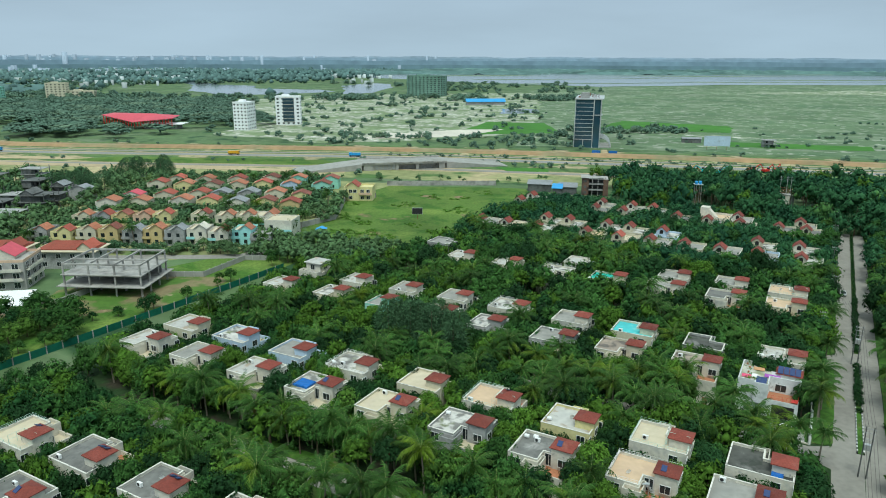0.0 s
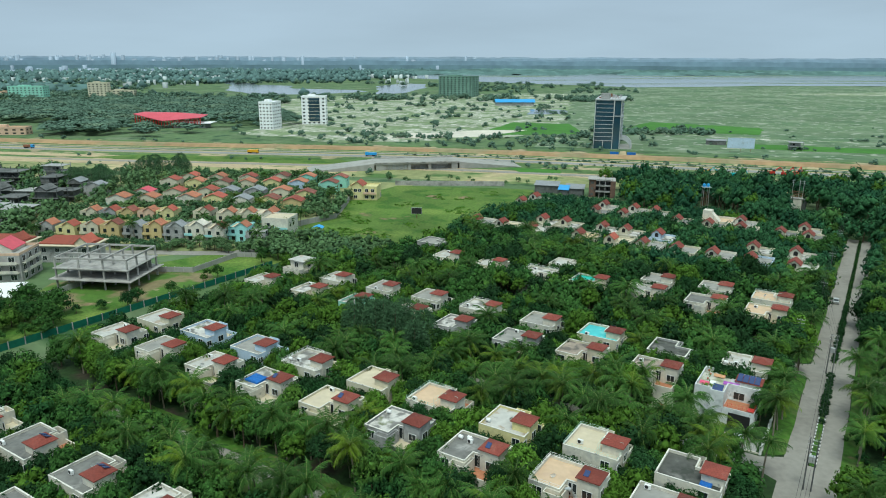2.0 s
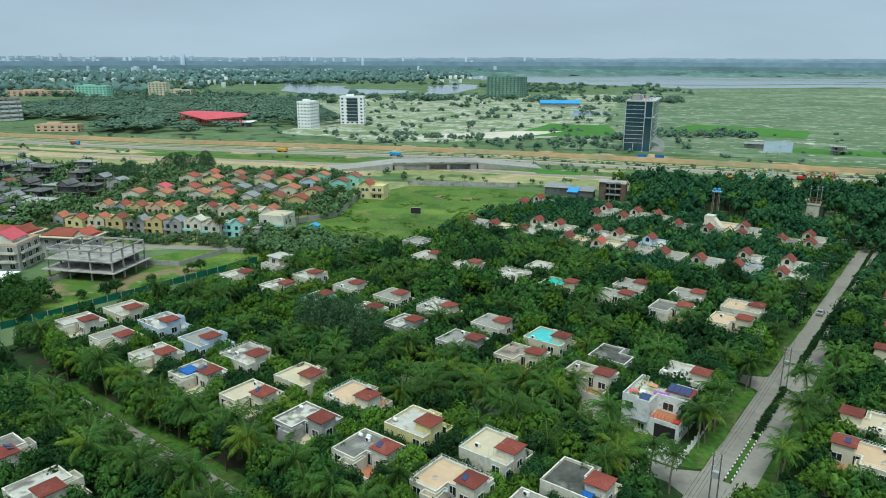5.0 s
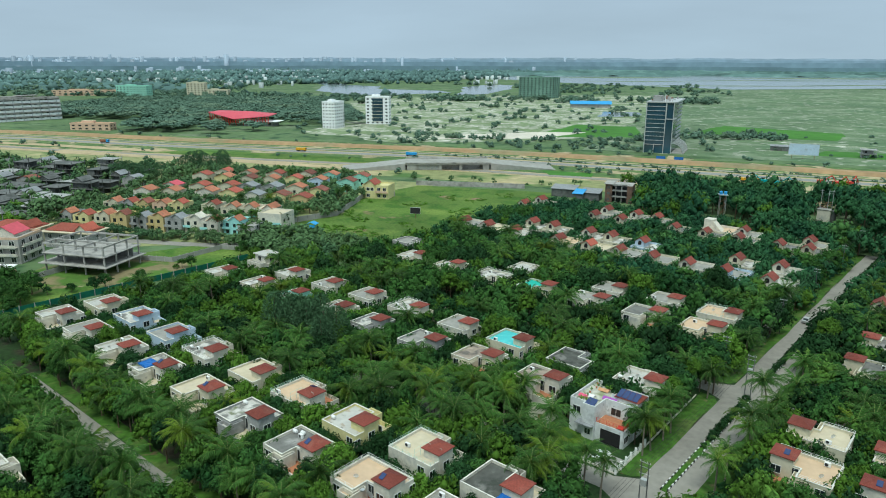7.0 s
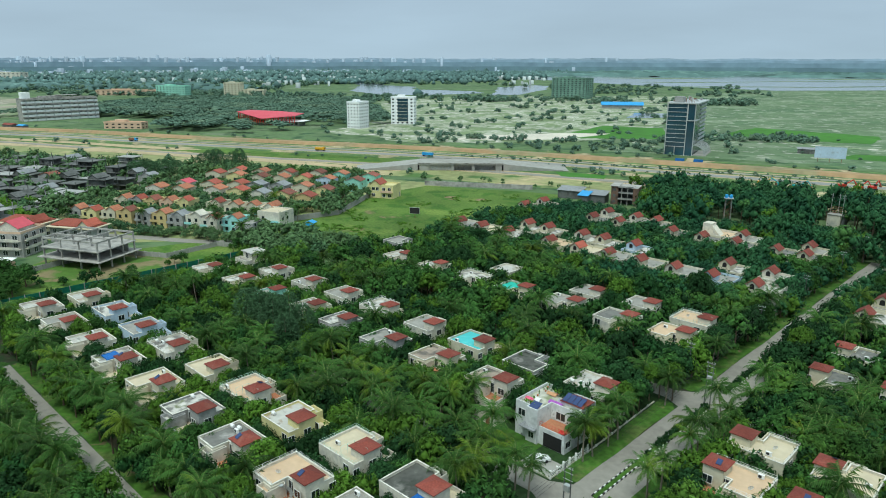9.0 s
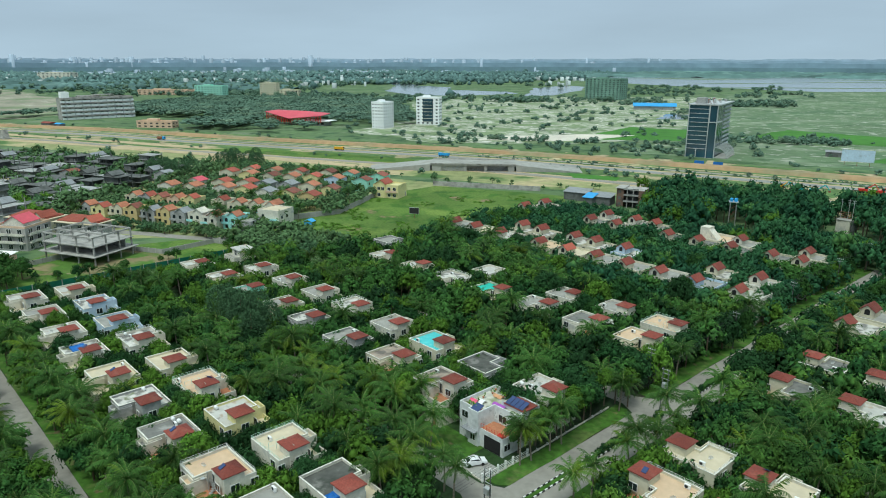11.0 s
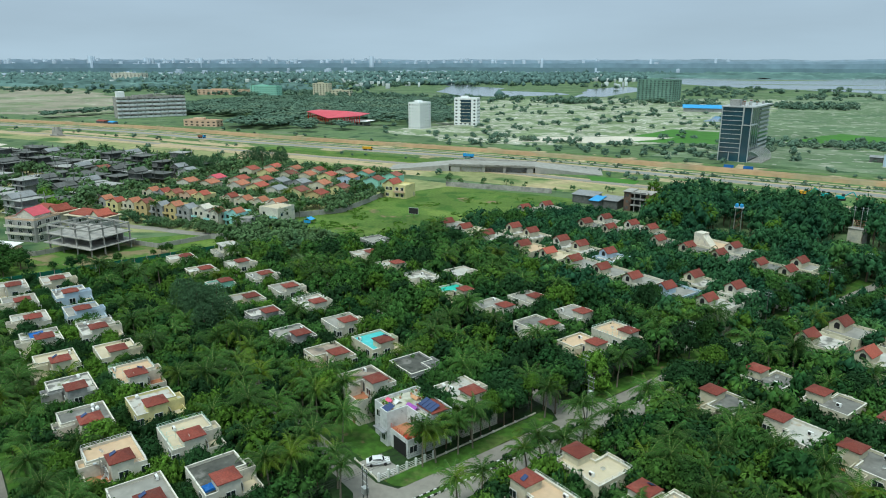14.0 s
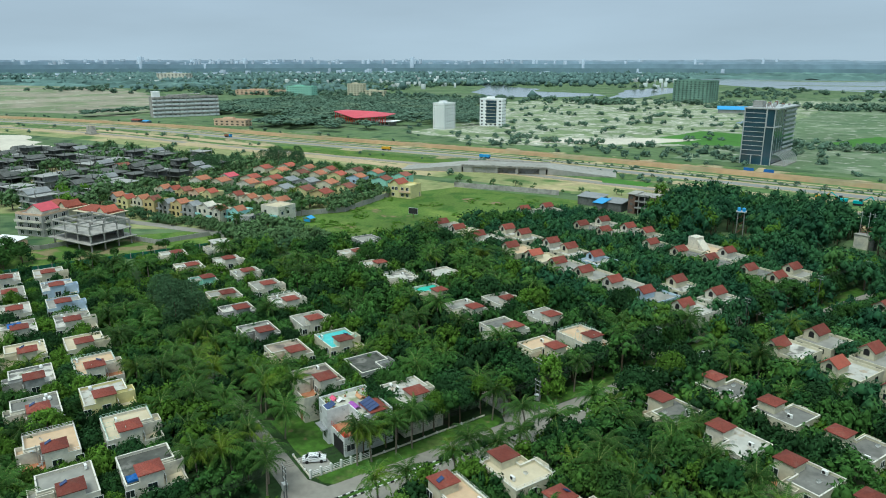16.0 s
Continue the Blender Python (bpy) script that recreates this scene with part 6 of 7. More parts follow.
Geo().box(6, 0.8, 0, 20, 1.1, 3.6).part("infill_wall", "raw", under)
for k in range(5):
    Geo().box(7.5 + k * 2.6, 0.6, 0.4 + (k % 2) * 0.5, 9.2 + k * 2.6, 0.8, 3.0).part("wall_panel", "grey", under)
for s, x in ((-1, -1.0), (1, L0 + 1.0)):
    Geo().add([(x, 0, 0), (x, 22, 0), (x + s * 42, 22, 0), (x + s * 42, 0, 0), (x, 0, 4.3), (x, 22, 4.3)], [(0, 3, 4), (1, 5, 2), (4, 3, 2, 5), (0, 4, 5, 1), (0, 1, 2, 3)]).part("ramp", "concrete", under)

# ---- plants ----
# the dark inner mass of a clump of leaves: two rings and two poles
OCT = (np.array([(0, 0, -0.9)] + [(math.cos(k * math.tau / 5), math.sin(k * math.tau / 5), 0.1 * (-1) ** k) for k in range(5)] + [(0, 0, 0.95)]),
       np.array([(0, 1 + (k + 1) % 5, 1 + k) for k in range(5)] + [(6, 1 + k, 1 + (k + 1) % 5) for k in range(5)]))


def crown_block(seed, clumps, leaves, leaf, radius=1.0, height=0.85, clump=0.42, low=-0.35, core=True, inner=0.84):
    """A crown of unit radius as numpy blocks: leaves on uneven clumps set over a dome, and the clumps' inner mass."""
    r = np.random.RandomState(seed)
    vs, quads, cvs, cfs, n = [], [], [], [], 0
    cn, turn = 0, r.uniform(0, 6.28)
    stretch = r.uniform(0.82, 1.18, 2)
    for c in range(clumps):
        z = 1.0 - (1.0 - low) * (c + 0.5) / clumps + r.uniform(-0.1, 0.1)
        th = turn + c * 2.39996 + r.uniform(-0.4, 0.4)
        rad = np.sqrt(max(0.03, 1 - min(1, max(z, 0)) ** 2)) * r.uniform(0.5, 0.78) * radius
        centre = np.array([np.cos(th) * rad * stretch[0], np.sin(th) * rad * stretch[1], z * height * 0.72 * r.uniform(0.85, 1.12)])
        size = clump * r.uniform(0.65, 1.25)
        d = r.normal(size=(leaves, 3)) + 0.45 * centre / (np.linalg.norm(centre) + 0.1)
        d[:, 2] = d[:, 2] * 0.9 + 0.4
        d /= np.linalg.norm(d, axis=1)[:, None]
        p = centre + d * size * r.uniform(0.78, 1.15, (leaves, 1)) * [1, 1, 0.82]
        nrm = d + r.normal(scale=0.38, size=(leaves, 3)) + [0, 0, 0.3]
        nrm /= np.linalg.norm(nrm, axis=1)[:, None]
        t = np.cross(nrm, r.normal(size=(leaves, 3)))
        t /= np.linalg.norm(t, axis=1)[:, None]
        b = np.cross(nrm, t)
        s = leaf * r.uniform(0.55, 1.3, (leaves, 1))
        q = np.stack([p - t * s, p - b * s * 0.6 + t * s * 0.3, p + t * s * 0.9 + b * s * 0.4 - nrm * s * 0.25], 1).reshape(-1, 3)
        vs.append(q), quads.append(np.arange(leaves * 3).reshape(-1, 3) + n)
        n += leaves * 3
        if core:
            iv = OCT[0] * (size * inner) * r.uniform(0.8, 1.1, (len(OCT[0]), 1)) * [1, 1, 0.8] + centre
            cvs.append(iv), cfs.append(OCT[1] + cn)
            cn += len(iv)
    return (np.concatenate(vs), [np.concatenate(quads)]), ((np.concatenate(cvs), [np.concatenate(cfs)]) if core else None)


def both(block):
    (v, f), c = block
    if c is None:
        return v, f
    return np.concatenate([v, c[0]]), [f[0], c[1][0] + len(v)]


def block_mesh(name, block, material):
    ob = join_stuff(name, material, [block], "", "")
    me = ob.data
    bpy.data.objects.remove(ob)
    return me


def palm_mesh(seed, fronds=24, pairs=17):
    """A palm's crown of unit frond length: arching ribs, each with two rows of hanging leaflets."""
    r = np.random.RandomState(seed)
    vs, tris, ribs, n = [], [], [], 0
    for k in range(fronds):
        a = k * 2.39996 + r.uniform(-0.25, 0.25)
        level = k / (fronds - 1)
        rise = 1.25 - 1.55 * level + r.uniform(-0.15, 0.15)
        L = r.uniform(0.88, 1.12) * (0.82 + 0.3 * math.sin(math.pi * min(1.0, level + 0.15)))
        s = np.linspace(0, 1, pairs + 1)
        ang = rise - (1.25 + 0.35 * (1 - level)) * s ** 1.35 * r.uniform(0.85, 1.15)
        side_bend = r.uniform(-0.35, 0.35)
        step = L / pairs
        x, z = np.r_[0, np.cumsum(np.cos(ang[:-1]) * step)], np.r_[0, np.cumsum(np.sin(ang[:-1]) * step)]
        head = a + side_bend * s ** 2
        pts = np.stack([x * np.cos(head), x * np.sin(head), z], 1)
        for i in range(1, pairs + 1):
            base, prev = pts[i], pts[i - 1]
            out = 0.27 * L * (math.sin(min(1.0, 0.22 + s[i] * 0.85) * math.pi * 0.93) * 0.85 + 0.15)
            ahead = (base - prev) / step
            flank = np.array([-np.sin(head[i]), np.cos(head[i]), 0])
            w = 0.011 * (1.25 - s[i])
            if i % 2 == 0 or i == pairs:
                start = pts[i - 2] if i % 2 == 0 else prev
                ribs += [start + flank * w, start - flank * w, base + [0, 0, 0.004]]
            for side in (-1, 1):
                hang = r.uniform(0.45, 0.95)
                tip = base + flank * side * out * 0.62 + ahead * out * 0.55 - np.array([0, 0, out * hang])
                vs += [prev + (base - prev) * 0.15 - [0, 0, 0.004], base - [0, 0, 0.004], tip]
    leaves = np.array(vs)
    allv = np.concatenate([leaves, np.array(ribs)])
    me = block_mesh("crown", (allv, [np.arange(len(allv)).reshape(-1, 3)]), "frond")
    me.materials.append(M["frond_rib"])
    index = np.zeros(len(allv) // 3, np.int32)
    index[len(leaves) // 3:] = 1
    me.polygons.foreach_set("material_index", index)
    return me


def trunk_mesh(name, height, r0, r1, bend, material, limbs=0, seed=0):
    rr = random.Random(seed)
    g = Geo()
    pts = [Vector((bend * (k / 5) ** 2, bend * 0.4 * (k / 5), height * k / 5)) for k in range(6)]
    for k in range(5):
        g.beam(pts[k], pts[k + 1], r0 + (r1 - r0) * k / 5, 7, r0 + (r1 - r0) * (k + 1) / 5)
    for k in range(limbs):
        a = k * 2.2 + rr.random()
        g.beam(pts[3], (math.cos(a) * height * 0.4, math.sin(a) * height * 0.4, height * 1.25), r1, 5, r1 * 0.4)
    return g.mesh(name, material)


KINDS = []
for s, m, words in ((1, "leaf", "rounded green broadleaf tree"), (2, "leaf", "spreading green broadleaf tree"), (3, "leaf_dark", "dense dark green mango tree"), (4, "leaf_lime", "bright yellow-green young tree"), (5, "leaf", "irregular green garden tree"), (6, "leaf_dark", "dark green jackfruit tree")):
    KINDS.append((block_mesh("crown", both(crown_block(s, 28, 56, 0.09, clump=0.36, inner=0.68)), m), trunk_mesh("trunk", 0.75, 0.07, 0.04, 0.06, "bark", 4, s), words))
LOW = [both(crown_block(20 + s, 15, 27, 0.13, clump=0.43, inner=0.74)) for s in range(5)]
FINE = [both(crown_block(24 + s, 17, 50, 0.096, clump=0.42, inner=0.68)) for s in range(4)]
MID = [both(crown_block(80 + s, 11, 17, 0.15, clump=0.45, inner=0.7)) for s in range(5)]
TOWN = [both(crown_block(70 + s, 8, 11, 0.23, clump=0.48)) for s in range(4)]
BUSH = [both(crown_block(30 + s, 5, 12, 0.24, clump=0.5)) for s in range(3)]
CLIPPED = block_mesh("foliage", both(crown_block(36, 10, 44, 0.15, height=1.0, clump=0.5)), "leaf_dark")
MID_LIME = [both(crown_block(90 + s, 12, 17, 0.145, clump=0.44, inner=0.7)) for s in range(2)]
LOW_LIME = [both(crown_block(40 + s, 16, 33, 0.112, clump=0.42, inner=0.7)) for s in range(2)]
TRUNK_LOW = (np.array([[math.cos(k * math.tau / 5) * r, math.sin(k * math.tau / 5) * r, z] for z, r in ((0, 0.07), (0.8, 0.045)) for k in range(5)]), [np.array([[k, (k + 1) % 5, 5 + (k + 1) % 5, 5 + k] for k in range(5)])])
PALMS = [(palm_mesh(s, 22 + s), trunk_mesh("trunk", 1.0, 0.03, 0.02, 0.08 * (s - 1), "palmbark")) for s in range(4)]


def tree(x, y, r, h, kind, rng):
    """One tree: trunk and crown; r: crown radius, h: full height."""
    crown, trunk, words = KINDS[kind]
    h = h - GZ
    base = empty("tree", pose(x, y, GZ, 0, 0, rng.uniform(0, 360)), words + " in a villa garden", "tree", "garden trees")
    t = new("trunk", trunk)
    t.parent = base
    tall = min(r * rng.uniform(1.1, 1.6), h * 0.62)
    low = h - tall * 0.93
    t.matrix_basis = Matrix.Diagonal((r * 0.9, r * 0.9, low / 0.75, 1))
    c = new("crown", crown)
    c.parent = base
    c.matrix_basis = Matrix.Translation((0, 0, low)) @ Matrix.Diagonal((r, r, tall, 1))


def palm(x, y, h, L, rng, ground_z=GZ):
    crown, trunk = PALMS[rng.randrange(4)]
    h = h - ground_z
    base = empty("palm", pose(x, y, ground_z, rng.uniform(-4, 4), rng.uniform(-4, 4), rng.uniform(0, 360)), "tall coconut palm with drooping green fronds", "palm", "coconut palms")
    t = new("trunk", trunk)
    t.parent = base
    t.matrix_basis = Matrix.Diagonal((6.0, 6.0, h, 1))
    k = [p for p in PALMS if p[1] is trunk][0]
    bend = 0.08 * (PALMS.index(k) - 1)
    c = new("crown", crown)
    c.parent = base
    c.matrix_basis = Matrix.Translation((6.0 * bend, 6.0 * bend * 0.4, h)) @ Matrix.Diagonal((L, L, L, 1))


def placed(block, x, y, z, sx, sz, yaw):
    c, s = math.cos(yaw), math.sin(yaw)
    v = block[0]
    return np.stack([(v[:, 0] * c - v[:, 1] * s) * sx + x, (v[:, 0] * s + v[:, 1] * c) * sx + y, v[:, 2] * sz + z], 1), block[1]


CELL, cells = 4.0, {}


def spot_free(x, y, gap):
    i, j = int(x // CELL), int(y // CELL)
    n = int(gap // CELL) + 1
    return not any((x - p) ** 2 + (y - q) ** 2 < (gap * 0.5 + g * 0.5) ** 2 for a in range(-n, n + 1) for b in range(-n, n + 1) for p, q, g in cells.get((i + a, j + b), ()))


def take(x, y, gap):
    cells.setdefault((int(x // CELL), int(y // CELL)), []).append((x, y, gap))


def on_villa(u, v, m):
    return any(a - m < u < b + m and c - m < v < d + m for a, b, c, d in houses)


def past_edge(x, y):
    """Beyond the estate's far edge, towards the service road."""
    return y > (358 + 0.36 * (x - 41) if x < 110 else 383 - 0.3 * (x - 110))


def on_road(u, v, m):
    if u < 326 and 7.4 - m < v < (17.2 + m if u < 200 else 17.2 + m * 0.3):
        return True
    if 138 < u < 178 and (2.6 if u < 151 else 3.9) - m * 0.3 < v < 8:
        return True
    if 187 < u < 230 and 4.8 - m * 0.3 < v < 8:
        return True
    if 137 < u < 147.5 and -18 < v < 8:
        return True
    return abs(u - STREETS[0]) < 3.0 + m * 0.6 or any(abs(u - s) < 2.2 + m * 0.7 for s in STREETS[1:3]) or any(abs(u - s) < 0.6 + m * 0.4 for s in STREETS[3:])


def height_cap(u, v):
    """Low scrub stands before the water tower, the switch house and the brick block."""
    for a, b, wide in ((344, -52, 4), (361, -14, 5), (338, -103, 13), (336, -126, 10)):
        du = a - u
        if -2 < du < 44 and -wide + 0.12 * du < v - b < wide + 0.7 * du:
            return 2.4 + 0.19 * max(0.0, du)
    return 40.0


rng = random.Random(11)
near_trees, near_palms, blocks, lime_blocks, dark_blocks, mid_blocks, trunks = [], [], [], [], [], [], []
# palms first, thick along the gardens' fronts
tries = 0
while len(near_palms) < 165 and tries < 30000:
    tries += 1
    u, v = rng.uniform(48, 262), rng.uniform(-152, 72)
    if u < 62 and v > -40 or (v < -120 and u > 172) or (v < -142 and 70 < u < 180):
        continue
    front = min(abs(u - s) for s in STREETS[:4])
    if rng.random() > (0.95 if front < 13 and v < 5 else 0.6 if v > 20 else 0.2) or on_villa(u, v, 1.8) or on_road(u, v, 0.8) or abs(u - 84) < 4.8:
        continue
    x, y = est(u, v)
    if not spot_free(x, y, 5.4):
        continue
    take(x, y, 2.6)
    near_palms.append((x, y))
    h = rng.uniform(3.6, 6.6)
    palm(x, y, h, rng.uniform(4.0, 5.3), rng)
fronts = [(rng.uniform(89.0, 93.0), -112 + k * 4.3 + rng.uniform(-1.2, 1.2)) for k in range(27)] + [(rng.uniform(73.5, 79.0), -112 + k * 4.9 + rng.uniform(-1.4, 1.4)) for k in range(23)]
fronts += [(rng.uniform(166, 196), rng.uniform(30, 62)) for k in range(34)] + [(rng.uniform(118, 131), rng.uniform(-90, 0)) for k in range(26)]
for u, v in fronts:
    x, y = est(u, v)
    if on_villa(u, v, 1.6) or on_road(u, v, 0.4) or not spot_free(x, y, 3.4):
        continue
    take(x, y, 2.8)
    palm(x, y, rng.uniform(2.6, 5.2) if u < 96 else rng.uniform(3.6, 6.0), rng.uniform(4.0, 5.2), rng)
for u, v in ((132, -6), (139.4, -11), (131.4, -13), (139.2, -21), (131.2, -22), (140, -29), (133, -34), (138, -38), (132.5, -45), (138.5, -52), (133, -60), (146.8, 5.0), (149.5, 5.4), (158, 5.6), (131.5, 1.5), (145.5, -20.5)):
    x, y = est(u, v)
    take(x, y, 2.6)
    palm(x, y, rng.uniform(3.4, 5.6), rng.uniform(3.9, 5.0), rng)
for k in range(20):  # palms on the avenue's verges
    u, v = 112 + k * 4.6 + rng.uniform(-1.5, 1.5), rng.choice((18.6, 19.4, 20.4, 18.2))
    if k % 5 == 4:
        v = 5.6
    x, y = est(u, v)
    if on_villa(u, v, 0.8) or 131 < u < 139 or 179 < u < 188 or not spot_free(x, y, 3.0):
        continue
    take(x, y, 3.0)
    palm(x, y, rng.uniform(3.6, 6.2), rng.uniform(3.4, 4.5), rng)
# large old trees along the avenue and the streets
grand = [(u, v) for u, v in ((188, 1.5), (194, 3.5), (201, 2.6), (207, 4.0), (216, 2.5), (224, 4.6), (235, 3.0), (243, 2.0), (252, 4.2), (262, 3.2), (273, 2.6), (285, 4.0), (297, 3.0), (309, 3.4),
                             (189, 21.5), (197, 23.0), (205, 22.0), (213, 20.8), (222, 22.6), (232, 21.5), (238, 26.5), (241, 20.6), (250, 22.0), (262, 21.0), (272, 22.4), (284, 21.4), (296, 22.5), (308, 21.5), (154, 2.6), (159.5, 3.2), (165, 2.4), (171, 2.8), (176, 1.0), (150.5, 3.4),
                             (172, 23), (228, 44), (226, 60), (236, 34), (174, -2.5), (171, -10), (167, -22), (126, -8), (124, -22), (137, -16), (139, -35), (170, -36), (137, -52), (136, -62))]
grand = [(202 + k * 5.4 + rng.uniform(-1, 1), rng.uniform(18.8, 20.2) if k < 9 else rng.uniform(20.6, 22.4)) for k in range(23)] + grand
for k in range(400):
    grand.append((rng.uniform(70, 300), rng.uniform(-148, 70)))
grand_trees = []
for u, v in grand:
    if len(grand_trees) > 140:
        break
    r = rng.uniform(3.6, 5.2) if not (148 < u < 178 and 0 < v < 5) else rng.uniform(2.2, 2.9)
    x, y = est(u, v)
    if 136 < u < 200 and 16 < v < 26:
        continue
    if on_villa(u, v, 0.3 if r < 3 else r * 0.5 + 0.4) or (6.5 < v < (19.0 if u < 200 else 18.0)) or 128 < u < 148 and -19 < v < 8 or abs(u - 84) < 4.5 or not spot_free(x, y, r * 0.9) or (v < -141 and 70 < u < 190) or (v < -119 and u > 174):
        continue
    take(x, y, r * 1.1)
    grand_trees.append((x, y, r, rng.uniform(4.6, 6.8) if 17 < v < 27 and u > 252 else rng.uniform(7.4, 9.8) if u > 180 or v > 6 else rng.uniform(4.8, 7.2)))
# trees that press against the villas' walls
hugging = []
for a, b, c, d in houses:
    if a > 330:
        continue
    gable = a > 236
    n = 19 if gable else 16
    open_front = 96 < a < 98 and -24 < c < -20 or 145 < a < 148 and c > -28
    lift = -1.6 if open_front else rng.choice((-0.6, 0.0, 0.5, 0.9))
    for k in range(n):
        side = rng.random()
        r = rng.uniform(2.1, 3.7)
        if side < 0.45:
            u, v = a - r * rng.uniform(0.35, 0.8), rng.uniform(c, d)
        elif side < 0.86:
            u, v = rng.uniform(a, b), d + r * rng.uniform(0.35, 0.8)
        elif side < 0.93:
            u, v = b + r * 0.6, rng.uniform(c, d)
        else:
            u, v = rng.uniform(a, b), c - r * 0.6
        if on_road(u, v, 0.6) or on_villa(u, v, 0.3) or abs(u - 84) < 5:
            continue
        hugging.append((u, v, r, lift + (rng.uniform(4.2, 6.4) if a < 140 else rng.uniform(3.8, 5.8) if not gable else rng.uniform(3.2, 5.5) if a < 252 else rng.uniform(4.4, 7.0))))
    if rng.random() < (0.35 if 238 < a < 252 else 0.75):
        r = rng.uniform(2.3, 3.3)
        hugging.append((rng.uniform(a + 1, b - 1), c - r * 0.9, r, rng.uniform(6.2, 8.6) if not gable else rng.uniform(5.4, 7.6)))
    if rng.random() < 0.5:
        r = rng.uniform(2.3, 3.2)
        hugging.append((a - r * 0.7, rng.uniform(c, c + 3.5), r, rng.uniform(5.6, 7.6)))
# broadleaf trees
tries = 0
while tries < 42000 + len(hugging):
    tries += 1
    hug = hugging[tries - 1] if tries <= len(hugging) else None
    u, v = rng.uniform(30, 440), rng.uniform(-154, 125)
    if hug:
        u, v = hug[:2]
    if (u < 62 and v > -50) or (v > 75 and u < 150) or (183 < u < 350 and v < -124) or (174 < u < 190 and v < -138) or (v < -142 and 70 < u < 180):
        continue
    tall = u > 314 or (v > 58 and u > 224)
    r = rng.uniform(3.2, 6.2) if tall else rng.uniform(2.2, 4.7)
    if not tall and (0 < v < 7 and u > 186):
        r = rng.uniform(3.2, 5.0)
    if hug:
        r = hug[2]
    m = 0.2 if hug else r * 0.36 + 0.1
    if on_villa(u, v, m) or on_road(u, v, r * 0.35 + 0.3):
        continue
    x, y = est(u, v)
    if past_edge(x, y):
        continue
    if not spot_free(x, y, r * (0.36 if hug else 1.06)):
        continue
    take(x, y, r * (0.5 if hug else 1.06))
    if 136 < u < 200 and 16 < v < 23.0:
        r = min(r, 1.9)
    h = r * rng.uniform(1.9, 2.3) + (rng.uniform(1.6, 4.0) if tall else rng.uniform(0.9, 2.0))
    if not tall:
        h = min(h, rng.uniform(4.6, 7.6) if u < 175 else rng.uniform(6.0, 8.8) if u < 232 else rng.uniform(5.6, 9.2))
    if hug:
        h = hug[3]
    cap = height_cap(u, v)
    if h > cap:
        r, h = min(r, cap * 0.62), cap * rng.uniform(0.75, 1.0)
    if 136 < u < 200 and 16 < v < 23.0:
        h = rng.uniform(0.0, 2.6)
    if 92 < u < 172 and len(near_trees) < 190 and r > 2.0 and h > 3.0 and v < 60 and rng.random() < 0.7:
        near_trees.append((x, y))
        tree(x, y, r, h, rng.choice((0, 0, 1, 2, 3, 3, 3, 4, 4, 5)), rng)
    else:
        high = min(r * (rng.uniform(1.3, 1.9) if hug else rng.uniform(1.15, 1.75)), (h - GZ) * 0.62)
        low = h - high * 0.93
        lime = rng.random() < (0.30 if u < 190 else 0.14 if u < 232 else 0.05)
        blk = placed(rng.choice((LOW_LIME if u < 190 else MID_LIME) if lime else FINE if u < 140 else LOW if u < 190 else MID), x, y, low, r, high, rng.uniform(0, 6.28))
        (lime_blocks if lime else mid_blocks if u > 232 else dark_blocks if rng.random() < (0.28 if u < 190 else 0.34) else blocks).append(blk)
        trunks.append(placed(TRUNK_LOW, x, y, GZ, r, (low - GZ) / 0.75, 0))
for x, y, r, h in grand_trees:
    if len(near_trees) < 270:
        near_trees.append((x, y))
        tree(x, y, r, h, rng.choice((2, 5, 5, 0, 1, 4, 3)), rng)
    else:
        blocks.append(placed(rng.choice(LOW), x, y, h - r * 1.2, r, r, rng.uniform(0, 6.28)))
        trunks.append(placed(TRUNK_LOW, x, y, GZ, r, (h - r * 1.2 - GZ) / 0.75, 0))
# low shrubs fill what is left
shrubs = []
for k in range(1900):
    u, v = rng.uniform(40, 250), rng.uniform(-154, 80)
    if on_villa(u, v, 0.5) or on_road(u, v, 0.5) or (v < -118 and u > 172):
        continue
    x, y = est(u, v)
    r = rng.uniform(0.8, 1.8)
    if not spot_free(x, y, r * 0.7):
        continue
    take(x, y, r * 0.9)
    shrubs.append(placed(BUSH[k % 3], x, y, GZ + r * 0.5, r, r * rng.uniform(0.9, 1.6), rng.uniform(0, 6)))
join_stuff("garden_trees", "leaf", blocks, "dense mixed green broadleaf trees of the estate", "trees")
join_stuff("far_garden_trees", "leaf_mid", mid_blocks, "dense green trees round the far villas", "trees")
join_stuff("dark_trees", "leaf_dark", dark_blocks, "dense dark green trees of the estate", "trees")
join_stuff("lime_trees", "leaf_lime", lime_blocks, "bright yellow-green trees among the estate's gardens", "trees")
join_stuff("tree_trunks", "bark", trunks, "brown trunks of the estate's trees", "trees")
join_stuff("shrubs", "leaf", shrubs, "low green shrubs between the villas", "shrubs")


